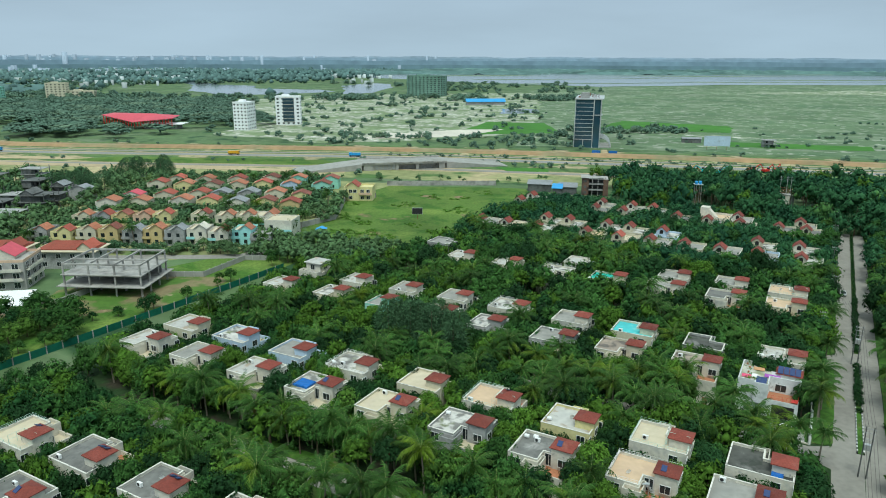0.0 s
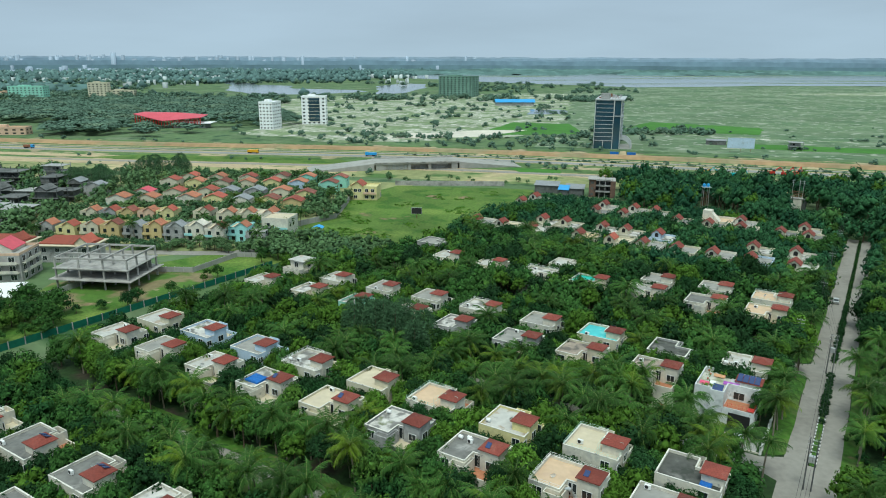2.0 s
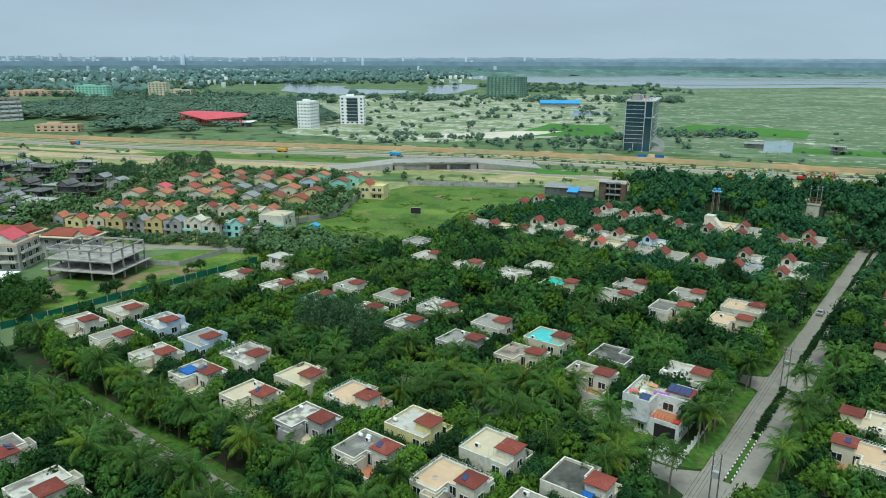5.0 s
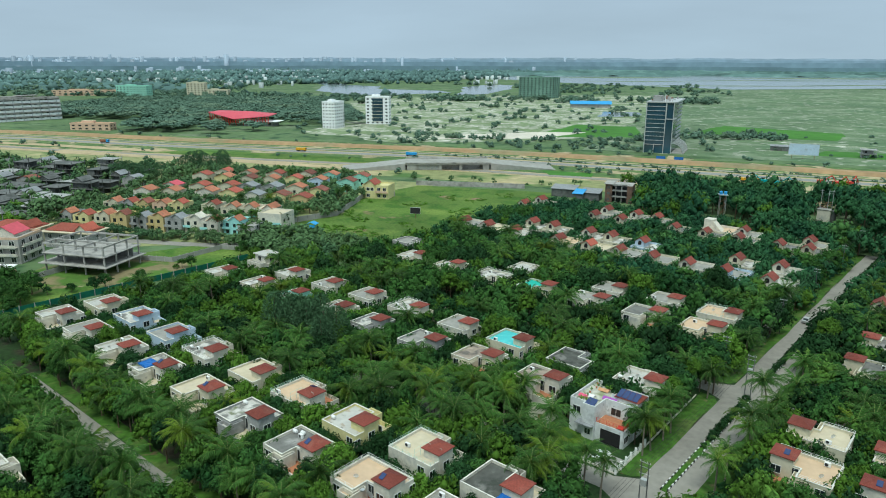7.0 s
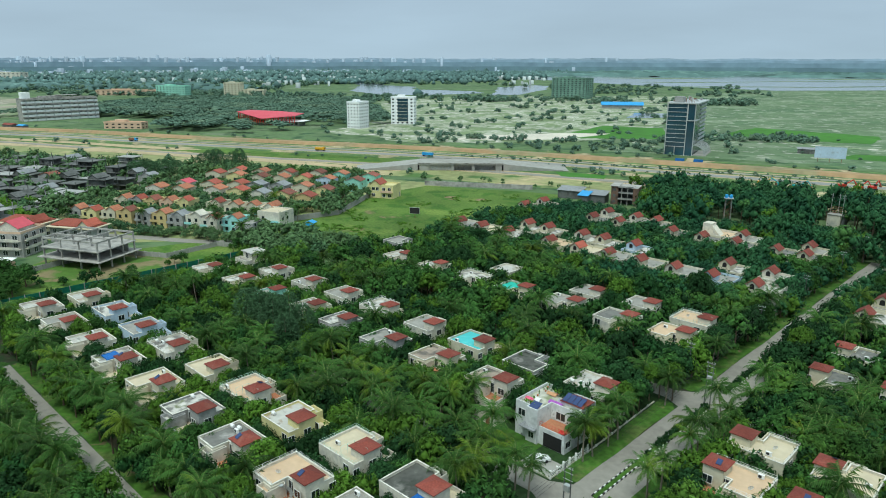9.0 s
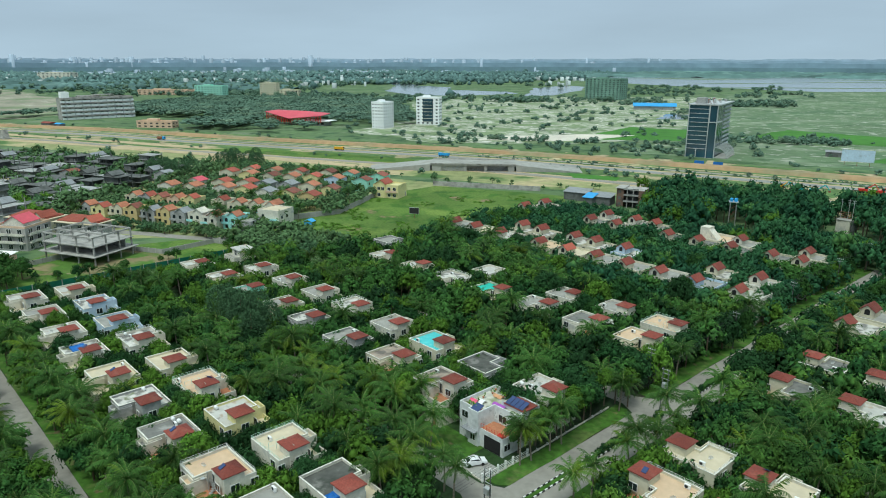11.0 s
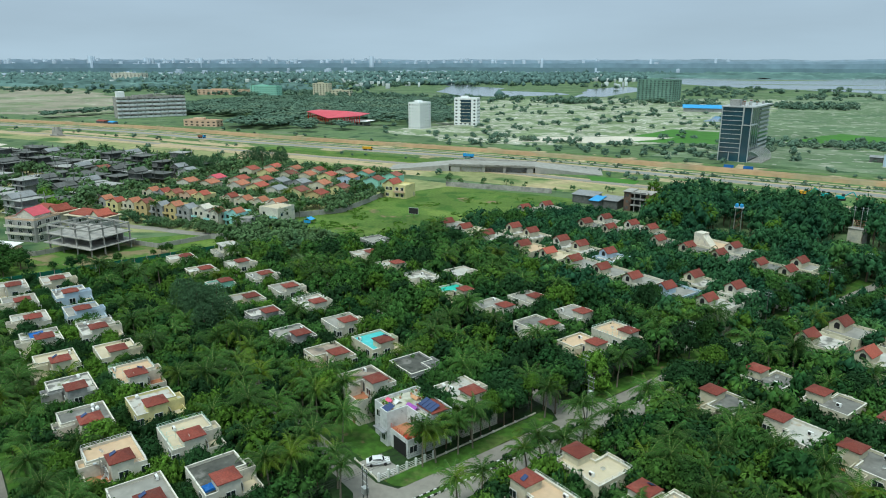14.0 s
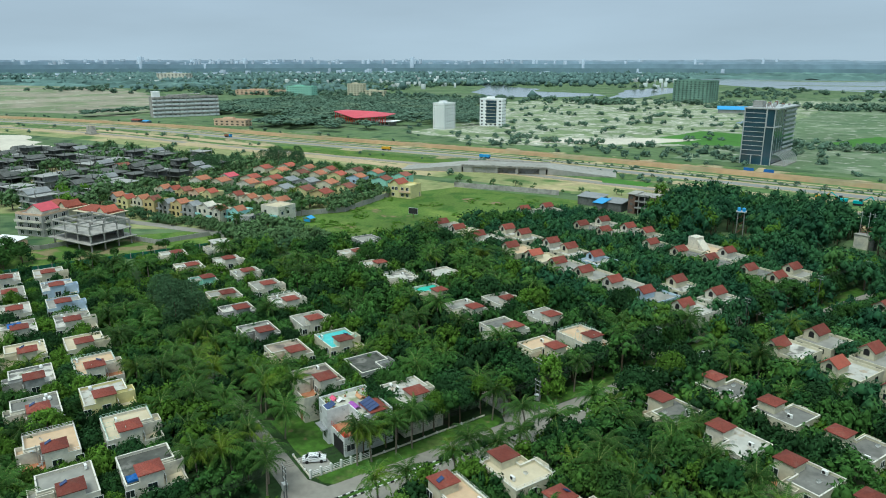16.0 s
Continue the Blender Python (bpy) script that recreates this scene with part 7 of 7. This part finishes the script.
def casuarina(x, y, h, r, seed, base_z=0.0):
    """A feathery conifer-like tree: drooping sprays round a straight stem."""
    rr = np.random.RandomState(seed)
    base = empty("casuarina", pose(x, y, base_z), "tall feathery grey-green casuarina tree", "tree", "casuarinas")
    trunk = Geo().beam((0, 0, 0), (0, 0, h * 0.95), 0.22, 7, 0.04)
    trunk.part("trunk", "bark", base)
    n = 2600
    t = rr.uniform(0.1, 1.0, n) ** 0.8
    a, rad = rr.uniform(0, 6.283, n), r * np.sqrt(np.clip(1 - (2 * t - 0.9) ** 2 * 0.8, 0, 1)) * np.sqrt(rr.uniform(0.05, 1, n)) + 0.1
    p = np.stack([np.cos(a) * rad, np.sin(a) * rad, t * h], 1)
    d = np.stack([np.cos(a) * 0.5, np.sin(a) * 0.5, rr.uniform(-0.7, 0.7, n)], 1) * rr.uniform(0.5, 1.2, (n, 1))
    w = np.cross(d, rr.normal(size=(n, 3)))
    w = w / np.linalg.norm(w, axis=1)[:, None] * 0.11
    vs = np.stack([p - w, p + w, p + d], 1).reshape(-1, 3)
    c = new("crown", block_mesh("crown", (vs, [np.arange(n * 3).reshape(-1, 3)]), "needle"))
    c.parent = base


for k in range(13):
    u, v = 134.0 + (k % 4) * 1.9 + rng.uniform(-0.6, 0.6), -88.5 + k * 1.5
    x, y = est(u, v)
    casuarina(x, y, rng.uniform(11.9, 14.9), rng.uniform(3.0, 4.2), k, GZ)
for k in range(18):
    x, y = (-172 + rng.uniform(-16, 16), 400 + rng.uniform(-8, 10)) if k % 2 else (-186 + rng.uniform(-13, 12), 352 + rng.uniform(-10, 14))
    casuarina(x, y, rng.uniform(9, 12.5), rng.uniform(4.2, 5.8), 50 + k)

# median hedge balls and kerbs
for k in range(46):
    u = 157 + k * 1.75
    if 182.5 < u < 191.5 or u < 160 and k % 2:
        continue
    x, y = est(u, 12.5 + rng.uniform(-0.1, 0.1))
    bush = empty("hedge_bush", pose(x, y, GZ + 0.2, 0, 0, rng.uniform(0, 360)), "clipped round green bush on the median", "bush", "median bushes")
    c = new("foliage", CLIPPED)
    c.parent = bush
    s = rng.uniform(0.62, 0.86)
    c.matrix_basis = Matrix.Translation((0, 0, s * 0.6)) @ Matrix.Diagonal((s, s, s, 1))
median_low = []
for k in range(180):
    u = 30 + k * 1.9
    if u < 238 or u > 326:
        continue
    x, y = est(u, 12.5)
    s = rng.uniform(0.5, 0.8)
    median_low.append(placed(BUSH[k % 3], x, y, GZ + 0.5, s, s, k))
join_stuff("median_hedge", "leaf_dark", median_low, "row of dark green bushes along the median", "hedge")
kerb_w, kerb_b = Geo().box(0, -0.1, 0, 0.70, 0.1, 0.34).mesh("kerbstone", "rail_white"), Geo().box(0, -0.1, 0, 0.70, 0.1, 0.34).mesh("kerbstone", "black")
for name, v in (("kerb", 11.95), ("kerb_2", 13.05)):
    home = tagged(empty(name, pose(0, 0, 0), "black and white painted kerb of the median", "kerb"), kind="structure")
    for k in range(92):
        u = 139 + k * 0.72
        if 182 <= u < 191:
            continue
        ob = new("kerbstone", kerb_w if k % 2 else kerb_b)
        ob.parent = home
        ob.matrix_basis = pose(*est(u, v), GZ + 0.02, 0, 0, 61.0)

# trees of the town, meadow edge and verges
town_blocks, town_lime, town_near = [], [], []


def scatter(n, test, rlo, rhi, out, hmul=(1.7, 2.2), gap=1.3, src=None):
    for k in range(n):
        p = test()
        if p is None:
            continue
        x, y = p
        r = rng.uniform(rlo, rhi)
        if any((x - a) ** 2 + (y - b) ** 2 < (c * 0.60 + r * 0.1) ** 2 for a, b, c in town) or not spot_free(x, y, r * gap):
            continue
        take(x, y, r * gap)
        h = r * rng.uniform(*hmul) + 0.8
        out.append(placed(rng.choice(src or TOWN), x, y, max(0.5, h - r * 1.25), r, r * rng.uniform(0.85, 1.2), rng.uniform(0, 6.28)))
        trunk_blocks.append(placed(TRUNK_LOW, x, y, 0, r, max(0.5, h - r * 1.25) / 0.75, 0))


def in_box(x0, y0, x1, y1):
    return lambda: (rng.uniform(x0, x1), rng.uniform(y0, y1))


trunk_blocks = []
scatter(1300, in_box(-162, 258, -62, 396), 1.4, 3.2, town_blocks, (1.8, 2.5), 0.9)
scatter(90, in_box(-160, 238, -66, 247), 1.2, 2.6, town_blocks, (1.5, 2.1), 1.2, LOW)
for k in range(46):  # palms between the town houses
    x, y = rng.uniform(-155, -50), rng.uniform(242, 390)
    if spot_free(x, y, 1.5) and not any((x - a) ** 2 + (y - b) ** 2 < (c * 0.7) ** 2 for a, b, c in town):
        take(x, y, 2.0)
        palm(x, y, rng.uniform(4.5, 7.5), rng.uniform(3.0, 4.0), rng, 0.0)
scatter(520, in_box(-340, 225, -150, 400), 2.2, 5.0, town_blocks)
scatter(60, in_box(-188, 238, -160, 262), 3.5, 5.5, town_lime, src=LOW_LIME)
scatter(40, in_box(-66, 238, -58, 280), 1.6, 3.0, town_blocks)
scatter(16, lambda: est(rng.uniform(80, 186), rng.uniform(-168, -158)), 1.2, 2.2, town_near, src=FINE)
scatter(300, lambda: est(rng.uniform(176, 204), rng.uniform(-168, -130)), 1.8, 3.4, town_blocks, gap=1.0)
scatter(60, lambda: est(rng.uniform(70, 106), rng.uniform(-186, -158)), 2.4, 4.4, town_near, src=FINE)
scatter(90, in_box(-66, 288, -47, 345), 1.8, 3.6, town_blocks)
tufts = []
for k in range(2600):  # rough tufts in the meadow
    x, y = rng.uniform(-64, 26), rng.uniform(238, 366)
    if noise.noise(Vector((x / 14, y / 14, 2.0))) < (0.02 if x + y * 0.35 < 70 else 0.25) or x < -52 + (y - 290) * 0.12 or past_edge(x, y - 12) or to_est(x, y)[1] > -127:
        continue
    r = rng.uniform(0.4, 1.3)
    tufts.append(placed(BUSH[k % 3], x, y, 0.15, r, r * rng.uniform(0.25, 0.5), k))
join_stuff("meadow_tufts", "leaf_lime", tufts, "rough bright green tufts in the meadow", "grass")
scatter(16, in_box(-60, 384, 60, 400), 1.0, 2.0, town_blocks)
join_stuff("town_trees", "town_leaf", town_blocks, "green trees among the town houses and along the meadow", "trees")
join_stuff("plot_trees", "leaf", town_near, "spreading green trees at the building plot's edge", "trees")
join_stuff("town_lime_trees", "leaf_lime", town_lime, "bright green trees beside the unfinished houses", "trees")

# woods and scrub beyond the highway
FAR = [both(crown_block(60 + s, 5, 10, 0.28, clump=0.6)) for s in range(4)]
far_blocks = []


def axis_y(x):
    for a, b in zip(AXIS, AXIS[1:]):
        if a[0] <= x <= b[0]:
            return a[1] + (b[1] - a[1]) * (x - a[0]) / (b[0] - a[0])
    return 0.0


def wood(n, test, rlo, rhi, squash=(0.8, 1.2), tall=(1.1, 1.7)):
    for k in range(n):
        p = test()
        if p is None:
            continue
        r = rng.uniform(rlo, rhi)
        h = r * rng.uniform(*tall) if tall[0] > 1 else 8.5 * rng.uniform(*tall)
        far_blocks.append(placed(FAR[k % 4], p[0], p[1], max(0.3, h - r * squash[1] * 0.8), r, r * rng.uniform(*squash), rng.uniform(0, 6.28)))


def dense_wood():
    x, y = rng.uniform(-670, -170), rng.uniform(600, 1140)
    if y < axis_y(x) + 52 or (x > -250 and y < 690) or y > 1000 + (x + 900) * 0.2 or x + 0.5 * y > 195 or (-338 < x < -246 and 655 < y < 712) or (-640 < x < -395 and y < 700 + (x + 640) * 0.1) or (-450 < x < -380 and y < 640):
        return None
    if (-290 < x and y < 760) and rng.random() < 0.75:
        return None
    return x, y


def by_lake(x, y):
    return (-680 < x < -190 and 1180 < y < 1820) or (-240 < x < -40 and 1180 < y < 1700)


def patches(x0, y0, x1, y1, scale, share, seed):
    def test():
        x, y = rng.uniform(x0, x1), rng.uniform(y0, y1)
        return (x, y) if noise.noise(Vector((x / scale, y / scale, seed))) > share and y > axis_y(x) + 45 and not (by_lake(x, y) and x < 0 and y > 1180 and seed > 6) else None
    return test


wood(2900, dense_wood, 5.0, 9.0, (0.38, 0.52), (0.95, 1.1))
wood(900, patches(-230, 570, 130, 1400, 40, 0.10, 3.0), 1.4, 4.2)
wood(260, patches(-120, 540, 110, 640, 25, 0.0, 4.0), 1.5, 3.5)
wood(110, patches(60, 560, 160, 640, 25, 0.1, 5.0), 2.0, 4.0)
wood(300, patches(160, 500, 520, 760, 30, 0.25, 6.0), 0.8, 2.2)
wood(60, lambda: (rng.uniform(125, 230), rng.uniform(655, 685)), 2.5, 4.8)
wood(1100, patches(-1500, 1050, -220, 1900, 90, -0.05, 7.0), 5.0, 9.0)
wood(420, patches(-950, 1140, 260, 1235, 60, -0.05, 5.5), 4.0, 7.0)
wood(300, patches(-20, 1400, 330, 1900, 60, 0.0, 5.7), 4.0, 7.0)
wood(500, patches(-350, 1250, -60, 1750, 60, 0.1, 8.0), 5.0, 8.0)
for k in range(260):  # low shrubs between the lanes
    x = rng.uniform(-40, 420)
    r = rng.uniform(0.6, 1.5)
    far_blocks.append(placed(BUSH[k % 3], x, axis_y(x) + rng.choice((-5, -14, -14.5, -33)) + rng.uniform(-0.8, 0.8), r * 0.4, r, r * 0.9, k))
for k in range(150):  # small trees along the highway and the service road
    a = AXIS[rng.randrange(30, len(AXIS) - 1)]
    x, y = a[0] + rng.uniform(-10, 10), a[1] + rng.choice((-50, -55, -100, 33, 36)) + rng.uniform(-3, 3)
    r = rng.uniform(1.0, 2.6)
    far_blocks.append(placed(FAR[k % 4], x, y, r * 0.6, r, r * 1.1, k))
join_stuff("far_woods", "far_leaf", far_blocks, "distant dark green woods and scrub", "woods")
join_stuff("roadside_trunks", "bark", trunk_blocks, "brown trunks of the town's trees", "trees")

# farthest woods: bumpy canopies, and the hazy edge of the land
canopy = []


def canopy_patch(cx, cy, lx, ly, h, seed, cell=16.0):
    nx, ny = max(4, int(lx / cell)), max(4, int(ly / cell))
    xs, ys = np.meshgrid(np.linspace(-1, 1, nx), np.linspace(-1, 1, ny), indexing="ij")
    r = np.random.RandomState(seed)
    edge = np.clip((1.0 - np.sqrt(xs ** 2 + ys ** 2) + r.uniform(-0.12, 0.12, xs.shape)) * 4, 0, 1)
    z = edge * h * r.uniform(0.45, 1.15, xs.shape) - 0.5
    v = np.stack([cx + xs * lx / 2 + r.uniform(-cell, cell, xs.shape) * 0.35, cy + ys * ly / 2 + r.uniform(-cell, cell, xs.shape) * 0.35, z], -1).reshape(-1, 3)
    i, j = np.meshgrid(np.arange(nx - 1), np.arange(ny - 1), indexing="ij")
    a = (i * ny + j).ravel()
    canopy.append((v, [np.stack([a, a + ny, a + ny + 1, a + 1], 1)]))


far_crowns = []
for k in range(420):  # far woods, crown by crown
    x, y = rng.uniform(-3700, 60), 1250 + 2350 * rng.random() ** 1.2
    if (x > -560 + (y - 1500) * 0.1 and y < 2300 and x > -700) or by_lake(x, y) or by_lake(x + 150, y) or by_lake(x - 150, y) or y < 1300 - 0.12 * x and x < -900 and rng.random() < 0.6:
        continue
    lx, ly = rng.uniform(60, 260), rng.uniform(25, 80)
    for n in range(rng.randint(14, 34)):
        r = rng.uniform(6, 12)
        cx, cy = x + rng.gauss(0, lx), y + rng.gauss(0, ly)
        if cx > -230 and cy > 1650 or by_lake(cx, cy) and cy > 1290:
            continue
        far_crowns.append(((OCT[0] * [r, r, r * rng.uniform(0.7, 1.1)] * (1 + 0.25 * np.sin(OCT[0] * 9.0 + k + n))) + [cx, cy, r * 0.6], [OCT[1]]))
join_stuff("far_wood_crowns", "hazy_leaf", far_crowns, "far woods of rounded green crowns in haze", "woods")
for k in range(60):
    x, y = rng.uniform(-400, 4600), rng.uniform(3000, 3700)
    canopy_patch(x, y + x * 0.02, rng.uniform(400, 1100), rng.uniform(80, 220), rng.uniform(9, 16), 300 + k, 24.0)
for k in range(40):
    x = rng.uniform(-2600, -900)
    canopy_patch(x, rng.uniform(1350, 1600) + 0.1 * (x + 900), rng.uniform(120, 400), rng.uniform(40, 120), rng.uniform(7, 12), 500 + k)
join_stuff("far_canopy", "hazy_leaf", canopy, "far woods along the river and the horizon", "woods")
def far_box(x, y, w, dd, h):
    v = np.array([(sx * w / 2 + x, sy * dd / 2 + y, z) for z in (0, h) for sx, sy in ((-1, -1), (1, -1), (1, 1), (-1, 1))])
    return v, [np.array([(0, 1, 5, 4), (1, 2, 6, 5), (2, 3, 7, 6), (3, 0, 4, 7), (4, 5, 6, 7)])]


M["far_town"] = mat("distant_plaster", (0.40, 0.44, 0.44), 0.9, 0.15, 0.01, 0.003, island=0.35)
# the skyline's plaster takes the haze's blue into its base colour
M["far_city"] = mat("haze_tinted_plaster", (0.34, 0.41, 0.495), 0.9, 0.05, 0.01, 0.003, island=0.18)
hamlets, city = [], []
for k in range(60):  # scattered hamlets in the woods
    cx, cy = rng.uniform(-3000, -250), rng.uniform(1500, 3300)
    if by_lake(cx, cy):
        continue
    for n in range(rng.randint(2, 9)):
        hamlets.append(far_box(cx + rng.gauss(0, 70), cy + rng.gauss(0, 45), rng.uniform(4, 12), rng.uniform(4, 9), rng.uniform(7, 13)))
for k in range(420):  # the city on the skyline, thickest to the north-west
    a = math.radians(rng.triangular(-66, 4, -42))
    d = rng.uniform(3200, 4860)
    tall = rng.random() < 0.1
    city.append(far_box(math.sin(a) * d, math.cos(a) * d, rng.uniform(8, 24), rng.uniform(8, 18), (rng.uniform(7, 15) if d < 4150 else rng.uniform(46, 78)) + (14 if tall else 0)))
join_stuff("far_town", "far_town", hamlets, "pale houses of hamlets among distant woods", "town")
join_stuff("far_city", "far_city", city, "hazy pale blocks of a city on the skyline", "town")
rr = random.Random(3)
# haze is painted into each ring's tone, nearer the sky's blue with distance
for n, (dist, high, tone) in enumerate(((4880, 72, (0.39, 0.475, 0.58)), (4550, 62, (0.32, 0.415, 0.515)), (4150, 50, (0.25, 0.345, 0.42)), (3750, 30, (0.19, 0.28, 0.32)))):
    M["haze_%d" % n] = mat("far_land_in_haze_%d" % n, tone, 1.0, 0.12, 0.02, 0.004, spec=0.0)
    top = []
    for k in range(400):
        a = math.radians(-80 + k * 0.4)
        high_here = high * (0.94 + 0.10 * noise.noise(Vector((k * 0.11, n * 7.0, 0)))) + rr.uniform(-0.03, 0.03) * high
        top.append((math.sin(a) * dist, math.cos(a) * dist, high_here))
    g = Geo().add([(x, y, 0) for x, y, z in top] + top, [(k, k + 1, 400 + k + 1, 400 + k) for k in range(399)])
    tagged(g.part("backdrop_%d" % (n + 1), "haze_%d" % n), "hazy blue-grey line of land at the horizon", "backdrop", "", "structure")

# ---- poles, cables and vehicles ----


def pole(u, v, h=9.0, double=False):
    home = empty("utility_pole", estate_pose(u, v, GZ), "grey concrete utility pole with cross-arms", "utility pole", "utility poles")
    for s in ((-0.6, 0.6) if double else (0,)):
        Geo().beam((s, 0, 0), (s, 0, h), 0.13, 8, 0.08).part("post", "sooty", home)
    for z in (h - 0.4, h - 1.2, h - 2.4)[: 3 if double else 2]:
        Geo().box(-0.9, -0.04, z - 0.04, 0.9, 0.04, z + 0.04).part("cross_arm", "steel", home)
    for s in (-0.8, -0.3, 0.3, 0.8):
        Geo().beam((s, 0, h - 0.36), (s, 0, h - 0.1), 0.05).part("insulator", "tank", home)
    if double:
        Geo().box(-0.5, -0.4, h - 4.4, 0.5, 0.35, h - 3.3).part("transformer", "steel", home, "grey transformer")
    return home


POLES = [(80, 12.5), (130.5, 12.5), (183.4, 11.9), (226, 6.4), (262, 6.0), (298, 6.0), (326, 6.0)]
for k, (u, v) in enumerate(POLES):
    pole(u, v, 10.0, k in (1, 2))
pole(190.5, 4.2, 10.0)
for k, ((u0, v0), (u1, v1)) in enumerate(zip(POLES, POLES[1:])):
    for s in (-0.8, -0.3, 0.3, 0.8):
        a, b = Vector((*est(u0, v0 + s), GZ + 9.9)), Vector((*est(u1, v1 + s), GZ + 9.9))
        g = Geo().tube([a.lerp(b, i / 8) - Vector((0, 0, 0.9 * 4 * i / 8 * (1 - i / 8))) for i in range(9)], 0.022, 4)
        tagged(g.part("overhead_cable", "black"), "thin black overhead cable between poles", "cable", "overhead cables")


def car(m, paint="carpaint", label="white saloon car parked on a drive"):
    home = empty("car", m, label, "car", "cars")
    prof = ((-2.1, 0.35), (2.1, 0.35), (2.15, 0.75), (1.2, 0.92), (0.55, 1.42), (-0.95, 1.45), (-1.6, 0.98), (-2.1, 0.92))
    n = len(prof)
    g = Geo().add([(x, s * (0.83 if z < 1.2 else 0.66), z) for s in (-1, 1) for x, z in prof], [tuple(range(n)), tuple(range(n, 2 * n))[::-1]] + [((k + 1) % n, k, n + k, n + (k + 1) % n) for k in range(n)])
    g.part("body", paint, home)
    Geo().add([(0.62, -0.62, 1.36), (0.62, 0.62, 1.36), (1.16, 0.72, 0.96), (1.16, -0.72, 0.96)], [(0, 1, 2, 3)]).part("windscreen", "glass", home)
    Geo().add([(-1.0, -0.6, 1.42), (-1.0, 0.6, 1.42), (-1.58, 0.7, 1.02), (-1.58, -0.7, 1.02)], [(3, 2, 1, 0)]).part("rear_window", "glass", home)
    for s in (-1, 1):
        Geo().add([(0.45, s * 0.69, 1.36), (-0.85, s * 0.69, 1.38), (-1.3, s * 0.81, 1.0), (1.0, s * 0.81, 0.98)], [(0, 1, 2, 3)]).part("side_window", "glass", home)
        for x in (-1.3, 1.3):
            Geo().beam((x, s * 0.66, 0.32), (x, s * 0.86, 0.32), 0.32, 12).part("wheel", "rubber", home)
        Geo().box(2.08, s * 0.7 - 0.15, 0.6, 2.17, s * 0.7 + 0.15, 0.75).part("headlight", "tank", home)


car(pose(*est(140.9, -0.6), GZ + 0.13, 0, 0, 35))
car(pose(*est(109.0, 3.6), GZ + 0.05, 0, 0, 61), "carpaint", "white saloon car parked beside a villa")
car(pose(*est(240.0, 9.6), GZ + 0.08, 0, 0, 61), "steel", "silver car on the avenue")


def truck(m, cab, bed, label):
    home = empty("truck", m, label, "truck", "trucks")
    Geo().box(2.2, -1.1, 0.8, 4.0, 1.1, 2.9).part("cab", cab, home)
    Geo().box(-4.0, -1.2, 1.0, 2.0, 1.2, 2.6).part("bed", bed, home)
    Geo().box(4.0, -0.95, 1.8, 4.05, 0.95, 2.6).part("windscreen", "glass", home)
    Geo().box(-4.0, -0.5, 0.6, 4.0, 0.5, 1.0).part("chassis", "rubber", home)
    for x in (-3.0, -1.8, 3.0):
        for s in (-1, 1):
            Geo().beam((x, s * 0.8, 0.5), (x, s * 1.12, 0.5), 0.5, 12).part("wheel", "rubber", home)


def on_axis(x, o):
    return x, axis_y(x) + o


truck(pose(*on_axis(-150, -24), 0.12, 0, 0, -5), "yellowpaint", "yellowpaint", "yellow dump truck on the highway")
truck(pose(*on_axis(-62, -25), 0.12, 0, 0, 175), "skyblue", "skyblue", "blue truck on the highway")
truck(pose(*on_axis(-330, -24), 0.12, 0, 0, -5), "skyblue", "rust", "blue truck with brown load on the highway")


def excavator(x, y, yaw, paint, label):
    home = empty("excavator", pose(x, y, 0.1, 0, 0, yaw), label, "excavator", "roadworks machines")
    for s in (-1.2, 1.2):
        Geo().box(-2.2, s - 0.35, 0, 2.2, s + 0.35, 0.9).part("track", "rubber", home)
    Geo().box(-2.4, -1.4, 1.0, 1.6, 1.4, 2.3).part("body", paint, home)
    Geo().box(0.2, -1.4, 2.3, 1.6, -0.2, 3.4).part("cab", "glass", home)
    Geo().beam((1.2, 0.4, 2.0), (5.0, 0.4, 4.8), 0.3, 6).part("boom", paint, home)
    Geo().beam((5.0, 0.4, 4.8), (7.0, 0.4, 2.0), 0.24, 6).part("arm", paint, home)
    Geo().box(6.5, -0.2, 1.0, 7.6, 1.0, 2.0).part("bucket", "rust", home)


excavator(*on_axis(152, -48), -20, "yellowpaint", "yellow excavator at the roadworks")
excavator(*on_axis(161, -50), 160, "tealpaint", "teal excavator at the roadworks")
excavator(*on_axis(168, -52), -10, "tealpaint", "teal excavator at the roadworks")
for k, (x, o) in enumerate(((193, -36), (200, -38), (207, -35))):
    excavator(*on_axis(x, o), 20 * k, "redpaint", "red construction machine beside the highway")
tent = empty("site_tent", pose(118, 508, 0, 0, 0, -12), "low blue site hoarding below the tower", "hoarding")
Geo().box(-9, -0.2, 0, -3, 0.2, 3).part("panel", "tarp", tent)
Geo().box(3, -0.2, 0, 9, 0.2, 3).part("panel", "tarp", tent)
Geo().add([(-3, -6, 0.05), (3, -6, 0.05), (2, 8, 2.6), (-2, 8, 2.6)], [(0, 1, 2, 3)]).part("ramp", "dirt", tent, "earth ramp")
